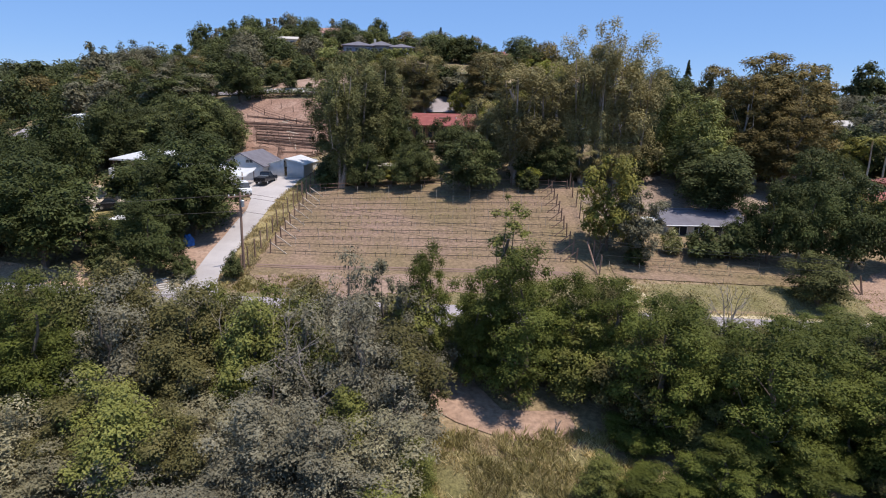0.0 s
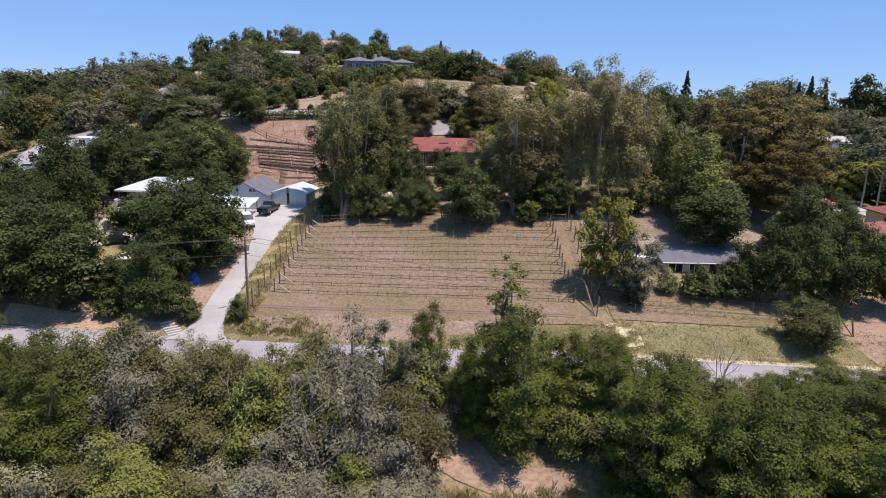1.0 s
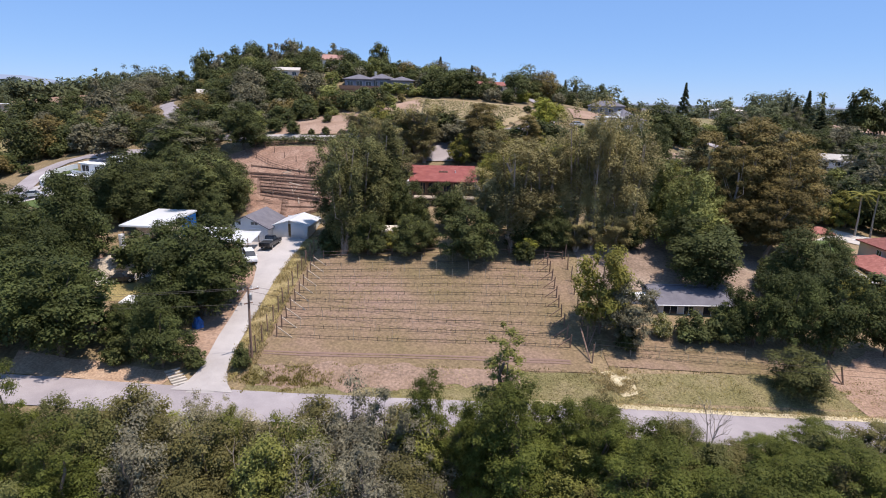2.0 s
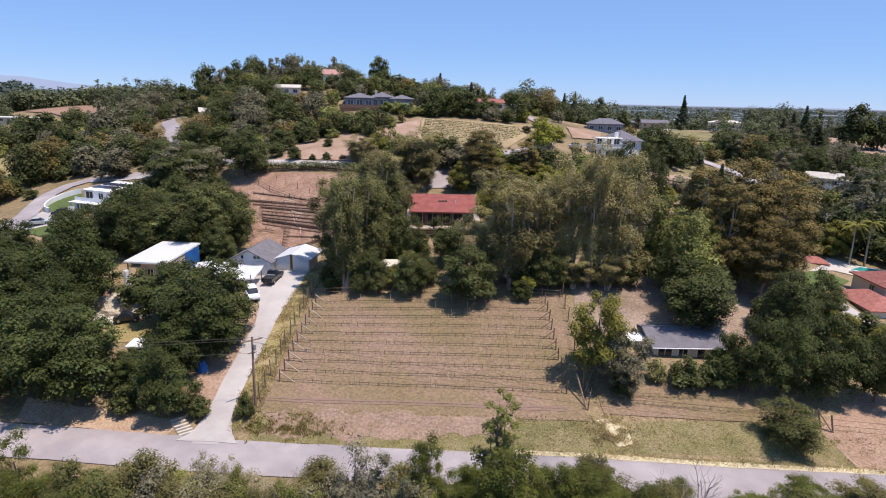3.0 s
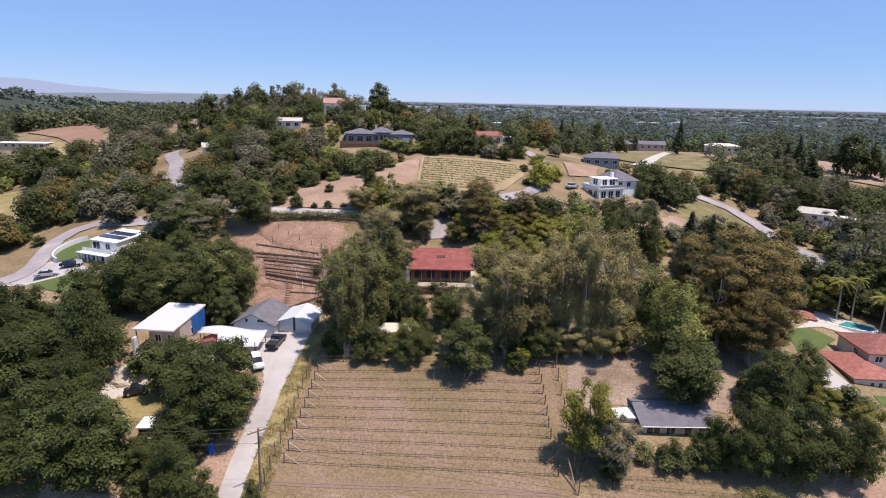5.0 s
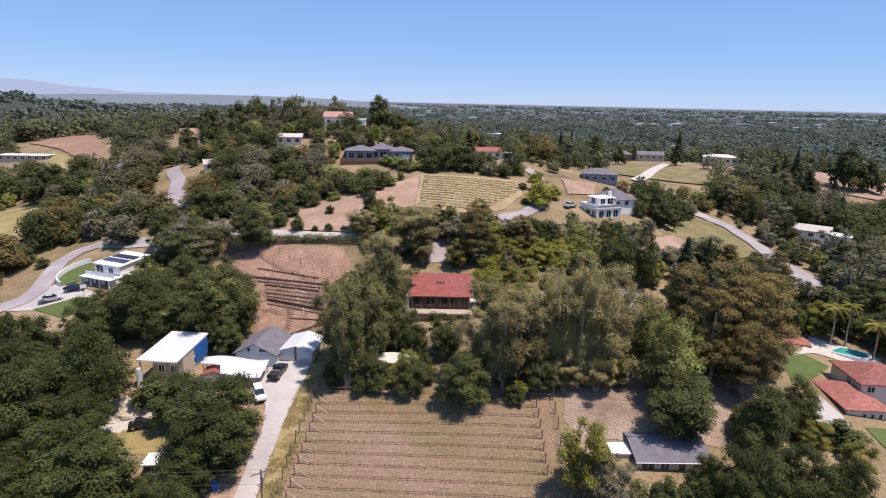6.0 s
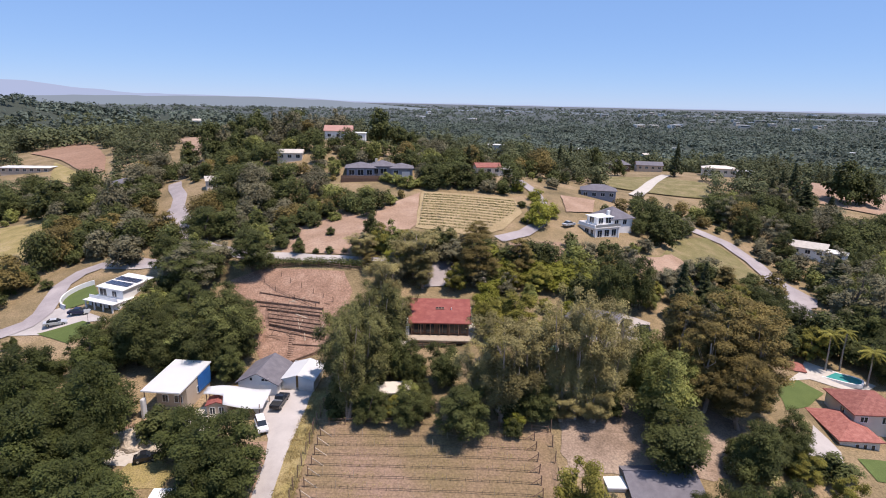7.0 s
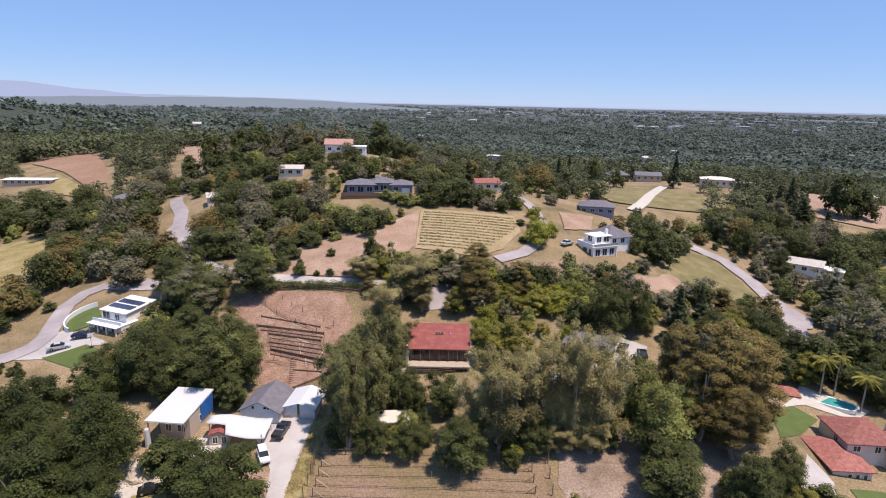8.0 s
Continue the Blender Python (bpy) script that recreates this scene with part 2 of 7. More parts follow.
LEAF = {
    "oak": leaf_material("oak_leaves", [(0.042, 0.050, 0.017), (0.082, 0.092, 0.030), (0.135, 0.140, 0.048)]),
    "darkoak": leaf_material("dark_oak_leaves", [(0.036, 0.046, 0.014), (0.066, 0.078, 0.023), (0.111, 0.123, 0.038)]),
    "near": leaf_material("bright_oak_leaves", [(0.052, 0.062, 0.012), (0.106, 0.120, 0.023), (0.178, 0.184, 0.045)]),
    "brush": leaf_material("scrub_leaves", [(0.062, 0.066, 0.019), (0.124, 0.124, 0.039), (0.20, 0.192, 0.074)]),
    "greybrush": leaf_material("dry_scrub_leaves", [(0.11, 0.098, 0.058), (0.185, 0.166, 0.106), (0.29, 0.26, 0.18)]),
    "yellowbrush": leaf_material("fresh_scrub_leaves", [(0.090, 0.098, 0.020), (0.176, 0.178, 0.043), (0.28, 0.265, 0.095)]),
    "olive": leaf_material("yellow_green_leaves", [(0.112, 0.110, 0.021), (0.218, 0.199, 0.041), (0.336, 0.297, 0.084)]),
    "euc": leaf_material("eucalyptus_leaves", [(0.165, 0.145, 0.055), (0.300, 0.256, 0.108), (0.42, 0.35, 0.17)], passing=0.24),
    "greeneuc": leaf_material("green_eucalyptus_leaves", [(0.080, 0.080, 0.028), (0.150, 0.146, 0.054), (0.225, 0.21, 0.085)], passing=0.22),
    "pine": leaf_material("feathery_olive_leaves", [(0.070, 0.078, 0.024), (0.125, 0.134, 0.043), (0.185, 0.19, 0.066)], passing=0.2),
    "redeuc": leaf_material("rusty_eucalyptus_leaves", [(0.100, 0.078, 0.026), (0.186, 0.141, 0.048), (0.265, 0.20, 0.076)]),
    "willow": leaf_material("pale_green_leaves", [(0.101, 0.114, 0.027), (0.199, 0.208, 0.059), (0.314, 0.305, 0.110)]),
    "conifer": leaf_material("conifer_needles", [(0.036, 0.045, 0.019), (0.072, 0.085, 0.037), (0.11, 0.12, 0.056)]),
    "grey": leaf_material("grey_green_leaves", [(0.101, 0.094, 0.053), (0.171, 0.156, 0.092), (0.264, 0.237, 0.149)]),
    "brownbrush": leaf_material("brownish_scrub_leaves", [(0.070, 0.063, 0.021), (0.130, 0.114, 0.040), (0.205, 0.175, 0.070)]),
    "palebrush": leaf_material("pale_dry_leaves", [(0.15, 0.135, 0.066), (0.245, 0.215, 0.118), (0.37, 0.325, 0.215)]),
    "lime": leaf_material("lime_leaves", [(0.13, 0.14, 0.018), (0.225, 0.225, 0.035), (0.33, 0.31, 0.075)]),
    "flower": leaf_material("flowering_leaves", [(0.09, 0.10, 0.02), (0.22, 0.21, 0.05), (0.68, 0.62, 0.36)], calm=0.1),
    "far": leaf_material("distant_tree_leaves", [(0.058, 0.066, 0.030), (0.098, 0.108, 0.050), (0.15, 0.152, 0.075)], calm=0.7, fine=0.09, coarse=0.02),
    # greyed leaf colour: the haze of distance is put into it
    "plain": leaf_material("hazed_plain_leaves", [(0.070, 0.088, 0.068), (0.088, 0.108, 0.084), (0.11, 0.13, 0.10)], calm=0.8, fine=0.03, coarse=0.006),
}


# ---- building blocks ----
def mesh(name, verts, faces, mat=None, smooth=False):
    me = bpy.data.meshes.new(name)
    me.from_pydata([tuple(v) for v in verts], [], faces)
    if mat:
        me.materials.append(mat)
    if smooth:
        me.polygons.foreach_set("use_smooth", [True] * len(me.polygons))
    return me


def quick_mesh(name, verts, quads, mat):
    """A mesh of many quads (n x 4) or triangles (n x 3) from arrays."""
    me = bpy.data.meshes.new(name)
    k = quads.shape[1]
    me.vertices.add(len(verts))
    me.vertices.foreach_set("co", np.asarray(verts, np.float32).ravel())
    me.loops.add(quads.size)
    me.loops.foreach_set("vertex_index", quads.astype(np.int32).ravel())
    me.polygons.add(len(quads))
    me.polygons.foreach_set("loop_start", np.arange(len(quads), dtype=np.int32) * k)
    me.update(calc_edges=True)
    me.materials.append(mat)
    return me


def part(name, bm, mat, parent=None, label=""):
    me = bpy.data.meshes.new(name)
    bm.normal_update()
    bm.to_mesh(me)
    bm.free()
    me.materials.append(mat)
    ob = new(name, me)
    ob.parent = parent
    if label:
        ob["label"] = label
    return ob


def thing(name, m, label, category, group="", kind=""):
    ob = new(name)
    ob.matrix_world = m
    return tagged(ob, label, category, group, kind)


def box(bm, x0, x1, y0, y1, z0, z1, bevel=0.0):
    r = bmesh.ops.create_cube(bm, size=1.0, matrix=Matrix.LocRotScale(((x0 + x1) / 2, (y0 + y1) / 2, (z0 + z1) / 2), None, (abs(x1 - x0), abs(y1 - y0), abs(z1 - z0))))
    if bevel:
        bmesh.ops.bevel(bm, geom=list({e for v in r["verts"] for e in v.link_edges}), offset=bevel, segments=1, affect="EDGES", profile=0.5)
    return bm


def boxed(*a, **k):
    return box(bmesh.new(), *a, **k)


def hull(points, faces, bm=None):
    bm = bm or bmesh.new()
    vs = [bm.verts.new(p) for p in points]
    for f in faces:
        bm.faces.new([vs[i] for i in f])
    bmesh.ops.recalc_face_normals(bm, faces=bm.faces[:])
    return bm


def tube(bm, pts, radii, sides=7, cap=True):
    rings = []
    for i, p in enumerate(pts):
        p = Vector(p)
        d = Vector(pts[min(i + 1, len(pts) - 1)]) - Vector(pts[max(i - 1, 0)])
        q = d.to_track_quat("Z", "Y")
        rings.append([bm.verts.new(p + q @ Vector((radii[i] * math.cos(2 * math.pi * k / sides), radii[i] * math.sin(2 * math.pi * k / sides), 0))) for k in range(sides)])
    for a, b in zip(rings, rings[1:]):
        for k in range(sides):
            bm.faces.new((a[k], a[(k + 1) % sides], b[(k + 1) % sides], b[k]))
    if cap:
        bm.faces.new(rings[0][::-1])
        bm.faces.new(rings[-1])
    return bm


# ---- the ground: a gully, a street, a hill behind it, a plain beyond ----
LINES_X = np.array([-300, -150, -85, -42, -18, 18, 50, 95, 180, 320.0])
LINES_Y = np.array([-40, 20, 50, 62, 86, 112, 140, 172, 205, 270, 430.0])
RELIEF = np.array((
    (-4.7, -3.6, -2.4, -1.2, -0.6, -0.3, -1.1, -2.8, -4.4, -4.3),
    (-1.7, -1.6, -2.5, -3.6, -4.7, -5.3, -4.3, -3.5, -2.5, -2.4),
    (-0.4, -0.1, -0.4, -0.3, -0.6, -0.6, -1, -1.5, -1.1, -2),
    (0.1, 0.7, 0.9, 1.2, 0.9, 1.3, 0.5, -0.2, -0.4, -2),
    (1.3, 2.6, 3.8, 4.5, 5.4, 7.8, 5.9, 1.5, 1, -2.6),
    (2.9, 4.3, 5.7, 7.7, 9.5, 11.3, 8.7, 4.2, 2.5, -2.6),
    (5.2, 6.9, 12.4, 19.9, 21.1, 17.9, 15.1, 8.6, 3.0, -1.7),
    (8.1, 10.7, 18.3, 24.2, 27.1, 25.3, 21.4, 12.0, 5.5, -1),
    (8.8, 13.9, 27.0, 33.6, 33.2, 31.4, 27.2, 18.2, 11.5, -0.3),
    (14.0, 25.0, 35.5, 39.7, 36.9, 31.7, 27.4, 24.0, 21.8, -0.8),
    (24.0, 33.0, 26.0, 13.0, 12.0, 13.5, 14.5, 14.0, 5.0, -20.0)
))
PLAIN = -45.0


def spline(xs):
    """The weights of a natural cubic spline through values at xs."""
    n, h = len(xs), np.diff(xs)
    a, b = np.zeros((n, n)), np.zeros((n, n))
    a[0, 0] = a[-1, -1] = 1
    for i in range(1, n - 1):
        a[i, i - 1:i + 2] = h[i - 1], 2 * (h[i - 1] + h[i]), h[i]
        b[i, i - 1:i + 2] = 6 / h[i - 1], -6 / h[i - 1] - 6 / h[i], 6 / h[i]
    s = np.linalg.solve(a, b)

    def weights(x):
        x = np.clip(x, xs[0], xs[-1])
        k = np.clip(np.searchsorted(xs, x) - 1, 0, n - 2)
        hh = h[k]
        p = (xs[k + 1] - x) / hh
        q = 1 - p
        w = np.zeros((len(x), n))
        r = np.arange(len(x))
        w[r, k] += p
        w[r, k + 1] += q
        return w + ((p ** 3 - p) * hh ** 2 / 6)[:, None] * s[k] + ((q ** 3 - q) * hh ** 2 / 6)[:, None] * s[k + 1]
    return weights


across, along = spline(LINES_X), spline(LINES_Y)
STREET = [(-300, 66), (-120, 60), (-70, 56.5), (-45, 54.6), (-20, 53.0), (10, 51.6), (30, 50.6), (45, 50.2), (80, 49), (140, 47), (320, 40)]
DRIVE = [(-24.7, 55.0), (-24.9, 61), (-25.2, 66), (-25.2, 73.5), (-25.3, 83.6), (-25.6, 92), (-25.8, 99.5)]


def smooth(t):
    t = np.clip(t, 0, 1)
    return t * t * (3 - 2 * t)


def relief(x, y):
    z = np.einsum("ni,ij,nj->n", along(y), RELIEF, across(x))
    z = z + 2.0 * np.exp(-((x + 45) ** 2 + (y - 262) ** 2) / (2 * 22.0 ** 2))
    d = np.maximum(smooth((y - 400) / 380), smooth((np.abs(x) - 300) / 500) * 0.75)
    far = PLAIN + np.where(x < -250, 30 * smooth((-x - 250) / 600), 0) * smooth((2200 - y) / 1200)
    far = far + 84 * smooth((np.hypot(x, y) - 2600) / 2400)
    # wooded hills to the north-west
    u = np.clip((x + 980) / 720, 0, 1)
    off = np.hypot(x - (-980 + 720 * u), y - (980 + 420 * u))
    far = far + (60 - 18 * u) * np.exp(-(off / 240) ** 2) * (1 + 0.12 * np.sin(x * 0.021) + 0.08 * np.sin(x * 0.057 + y * 0.03))
    return z * (1 - d) + far * d


def to_line(x, y, line):
    """The distance to a polyline, and the place on it."""
    best, bx, by = np.full(len(x), 1e9), np.zeros(len(x)), np.zeros(len(x))
    for (ax, ay), (cx, cy) in zip(line, line[1:]):
        t = np.clip(((x - ax) * (cx - ax) + (y - ay) * (cy - ay)) / ((cx - ax) ** 2 + (cy - ay) ** 2), 0, 1)
        px, py = ax + t * (cx - ax), ay + t * (cy - ay)
        d = np.hypot(x - px, y - py)
        m = d < best
        best[m], bx[m], by[m] = d[m], px[m], py[m]
    return best, bx, by


def ground(x, y):
    x, y = np.atleast_1d(np.asarray(x, float)), np.atleast_1d(np.asarray(y, float))
    z = relief(x, y)
    for line, half, blend in ((DRIVE, 2.6, 3.0), (STREET, 3.6, 4.0)):
        d, px, py = to_line(x, y, line)
        w = 1 - smooth((d - half) / blend)
        z = z * (1 - w) + relief(px, py) * w
    return z


def gz(x, y):
    return float(ground(x, y)[0])


def on_ground(x, y, turn=0, lift=0.0):
    return pose(x, y, gz(x, y) + lift, 0, 0, turn)


def steps_to(a, b, first, grow):
    out, s = [a], first
    while abs(out[-1] - b) > s:
        out.append(out[-1] + math.copysign(s, b - a))
        s *= grow
    return out + [b]


def terrain():
    xs = np.array(sorted(set([round(v, 2) for v in np.arange(-130, 130.1, 2.0)] + steps_to(132.5, 4900, 3, 1.07) + [-v for v in steps_to(132.5, 4900, 3, 1.07)])))
    ys = np.array(sorted(set([round(v, 2) for v in np.arange(0, 215.1, 2.0)] + steps_to(217.5, 4900, 3, 1.06) + [-v for v in steps_to(3, 900, 4, 1.15)])))
    gx, gy = np.meshgrid(xs, ys)
    z = ground(gx.ravel(), gy.ravel())
    n = len(xs)
    i = (np.arange(len(ys) - 1)[:, None] * n + np.arange(n - 1)[None, :]).ravel()
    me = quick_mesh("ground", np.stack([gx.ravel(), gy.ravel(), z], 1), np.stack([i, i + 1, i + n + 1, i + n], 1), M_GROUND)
    me.polygons.foreach_set("use_smooth", [True] * len(me.polygons))
    return tagged(new("ground", me), "dry brown earth and yellow grass of the hillside", "ground", kind="structure")


terrain()


def resample(poly, step, closed=True):
    out = []
    pts = list(poly) + ([poly[0]] if closed else [])
    for (ax, ay), (bx, by) in zip(pts, pts[1:]):
        n = max(1, int(math.hypot(bx - ax, by - ay) / step))
        out += [(ax + (bx - ax) * k / n, ay + (by - ay) * k / n) for k in range(n)]
    return out if closed else out + [pts[-1]]


def patch(name, poly, mat, label, category, lift=0.06, step=1.5, ragged=0.4):
    """A sheet that lies on the ground within a polygon, with an uneven edge."""
    from mathutils import geometry
    edge = [(x + ragged * noise.noise((x * 0.35, y * 0.35, 3)), y + ragged * noise.noise((x * 0.35, y * 0.35, 9))) for x, y in resample(poly, step)]
    n = len(edge)
    x0, x1, y0, y1 = min(p[0] for p in edge), max(p[0] for p in edge), min(p[1] for p in edge), max(p[1] for p in edge)
    inner = [(x, y) for x in np.arange(x0, x1, step) for y in np.arange(y0, y1, step)]
    vs, _, fs, *_ = geometry.delaunay_2d_cdt([Vector(p) for p in edge + inner], [(i, (i + 1) % n) for i in range(n)], [], 1, 1e-4)
    v = np.array([(p.x, p.y) for p in vs])
    z = ground(v[:, 0], v[:, 1]) + lift
    ob = new(name, mesh(name, np.column_stack([v, z]), [tuple(f) for f in fs], mat, True))
    return tagged(ob, label, category, kind="structure")


def ribbon(name, line, half, mat, label, category, lift=0.08, step=2.0, cols=4, thick=0.0):
    """A paved strip along a line."""
    pts = resample(line, step, False)
    v, f = [], []
    for i, (x, y) in enumerate(pts):
        a, b = pts[max(i - 1, 0)], pts[min(i + 1, len(pts) - 1)]
        d = math.hypot(b[0] - a[0], b[1] - a[1])
        nx, ny = -(b[1] - a[1]) / d, (b[0] - a[0]) / d
        for k in range(cols + 1):
            s = half * (2 * k / cols - 1) + (0.12 * noise.noise((x * 0.3, y * 0.3, k)) if k in (0, cols) else 0)
            v.append((x + nx * s, y + ny * s))
    v = np.array(v)
    z = ground(v[:, 0], v[:, 1]) + lift
    for i in range(len(pts) - 1):
        for k in range(cols):
            a = i * (cols + 1) + k
            f.append((a, a + cols + 1, a + cols + 2, a + 1))
    me = mesh(name, np.column_stack([v, z]), f, mat, True)
    return tagged(new(name, me), label, category, kind="structure")


ribbon("street", STREET, 2.9, M_ASPHALT, "worn pale grey asphalt street without kerbs", "street", 0.10)
ribbon("driveway", DRIVE, 1.45, M_CONCRETE, "pale concrete driveway rising beside the vineyard", "driveway", 0.12)

# ---- trees ----


def leaves(centres, radii, count, size, rnd, squash=1.0, droop=0.0, out=0.5, shape=0.6, sides=3, up=0.5):
    """Leaf sprays on the shells of clumps: arrays of vertices and faces of three or four sides."""
    centres, radii = np.asarray(centres, float), np.asarray(radii, float)
    w = radii ** 2
    k = rnd.choice(len(centres), count, p=w / w.sum())
    d = rnd.normal(size=(count, 3))
    d /= np.linalg.norm(d, axis=1)[:, None]
    d[:, 2] = np.where((d[:, 2] < -0.2) & (rnd.random(count) < 0.6), -d[:, 2], d[:, 2])
    r = radii[k] * (0.3 + 0.82 * rnd.random(count) ** 0.6)
    p = centres[k] + d * r[:, None] * np.array([1, 1, squash])
    if droop:
        p[:, 2] -= droop * rnd.random(count) ** 2 * radii[k]
    nrm = d * out + rnd.normal(size=(count, 3)) * 0.25 + np.array([0, 0, up])
    nrm /= np.linalg.norm(nrm, axis=1)[:, None]
    t = np.cross(nrm, rnd.normal(size=(count, 3)))
    t /= np.linalg.norm(t, axis=1)[:, None]
    b = np.cross(nrm, t)
    s = size * (0.6 + 0.8 * rnd.random(count))[:, None]
    t, b = t * s, b * s * shape
    if sides == 3:
        v = np.stack([p - t, p + t * 0.8 - b, p + t * 0.6 + b], 1).reshape(-1, 3)
    else:
        v = np.stack([p - t, p - b * 0.9 + t * 0.1, p + t, p + b * 1.1 + t * 0.1], 1).reshape(-1, 3)
    return v, np.arange(count * sides).reshape(-1, sides)


def shell(n, rnd, lo, hi, radius, spread=(0.55, 0.95), power=1.0, wide=0.45):
    """Clump centres spread through an egg-shaped crown between two heights; wide: the height of its widest part."""
    out = []
    for i in range(n):
        u = (i + rnd.random()) / n
        z = lo + (hi - lo) * u
        q = (u - wide) / (wide if u < wide else 1 - wide)
        rr = radius * math.sqrt(max(0.05, 1 - abs(q) ** 3.0)) * power
        a = i * 2.399 + rnd.random() * 0.9
        s = spread[0] + (spread[1] - spread[0]) * math.sqrt(rnd.random())
        out.append((rr * s * math.cos(a), rr * s * math.sin(a), z))
    return out


def lobed(n, rnd, h, lo, rad, cr, wide):
    """Clump centres of a crown that is several uneven lobes grown together."""
    lobes = [(0.0, 0.0, 0.66 * rad, h)]
    turn, k = rnd.random() * 6.28, int(rnd.integers(4, 7))
    for i in range(k):
        a = turn + 6.283 * (i + 0.5 * rnd.random()) / k
        lr = rad * (0.34 + 0.2 * rnd.random())
        lobes.append(((rad - lr) * math.cos(a), (rad - lr) * math.sin(a), lr, h * (0.52 + 0.42 * rnd.random())))
    total = sum(q[2] ** 2 for q in lobes)
    out = []
    for x, y, lr, top in lobes:
        c = min(cr, lr * 0.6)
        for px, py, pz in shell(max(3, round(n * lr * lr / total)), rnd, h * lo + c * 0.8, top - c * 0.8, max(0.2, lr - c * 0.6), wide=wide):
            out.append((x + px, y + py, pz))
    return out


def limbs(bm, top, r0, targets, rnd, fork=0.35, lean=(0, 0)):
    """A tapered trunk with limbs to the given places."""
    n = 6
    spine = [Vector((lean[0] * (i / n) ** 1.5 + 0.03 * top * rnd.normal() * (i > 0), lean[1] * (i / n) ** 1.5 + 0.03 * top * rnd.normal() * (i > 0), top * i / n - (0.4 if i == 0 else 0))) for i in range(n + 1)]
    tube(bm, spine, [r0 * (1.25 if i == 0 else 1 - 0.75 * i / n) for i in range(n + 1)], 7)
    for t in targets:
        t = Vector(t)
        f = min(0.9, max(fork, (t.z / top) * 0.6 + 0.12 * rnd.random()))
        a = spine[min(n, int(f * n))]
        m = a.lerp(t, 0.5) + Vector((0, 0, -0.04 * top)) + Vector(rnd.normal(size=3)) * 0.03 * top
        r = r0 * 0.3 * (1 - 0.5 * f)
        tube(bm, [a, m, t], [r, r * 0.6, r * 0.15], 5, False)


# kind: height, radius, crown from, clumps, clump radius, leaves, leaf size, leaf, widest part
KINDS = {
    "oak": (11, 5.5, 0.06, 58, 1.35, 17000, 0.15, "oak", 0.45),
    "darkoak": (11, 5.5, 0.06, 58, 1.35, 17000, 0.15, "darkoak", 0.45),
    "pine": (13, 10, 0.22, 110, 1.7, 27000, 0.185, "pine", 0.6),
    "shrub": (4, 2.2, 0.0, 22, 0.8, 2800, 0.16, "oak", 0.4),
    "olive": (10, 4.5, 0.06, 46, 1.1, 11000, 0.15, "olive", 0.45),
    "willow": (13, 5, 0.08, 50, 1.3, 12500, 0.155, "willow", 0.5),
    "grey": (11, 4.5, 0.08, 46, 1.0, 9500, 0.145, "grey", 0.5),
    "redeuc": (20, 6, 0.18, 72, 1.5, 24000, 0.16, "redeuc", 0.62),
    "greeneuc": (21, 4.8, 0.14, 74, 1.3, 23000, 0.145, "greeneuc", 0.55),
    "euc": (21, 4.8, 0.20, 70, 1.2, 23000, 0.14, "euc", 0.6),
    "conifer": (15, 3.0, 0.06, 60, 0.8, 7000, 0.20, "conifer", 0.12),
    "flower": (4, 2.4, 0.0, 26, 0.85, 3200, 0.14, "flower", 0.4),
    "nearoak": (12, 4.2, 0.03, 80, 0.95, 27000, 0.085, "near", 0.5),
    "brush": (6, 2.6, 0.0, 40, 0.85, 14000, 0.075, "brush", 0.45),
    "greybrush": (6, 2.6, 0.0, 44, 0.8, 10500, 0.068, "greybrush", 0.5),
    "yellowbrush": (6, 2.6, 0.0, 42, 0.82, 12500, 0.075, "yellowbrush", 0.45),
    "brownbrush": (6, 2.6, 0.0, 40, 0.85, 14000, 0.075, "brownbrush", 0.5),
    "palebrush": (6, 2.6, 0.0, 40, 0.85, 8500, 0.068, "palebrush", 0.5),
    "sapling": (10, 1.3, 0.0, 46, 0.42, 7500, 0.07, "yellowbrush", 0.35),
    "hill": (8, 4.0, 0.03, 26, 1.5, 2900, 0.29, "oak", 0.45),
    "hillgrey": (8, 4.0, 0.03, 26, 1.4, 2700, 0.28, "grey", 0.45),
    "hillred": (10, 4.0, 0.05, 26, 1.45, 2900, 0.29, "redeuc", 0.5),
    "limebush": (5, 2.8, 0.0, 30, 0.95, 3600, 0.16, "lime", 0.45),
    "hillbright": (6, 3.4, 0.0, 26, 1.2, 2400, 0.26, "willow", 0.45),
}
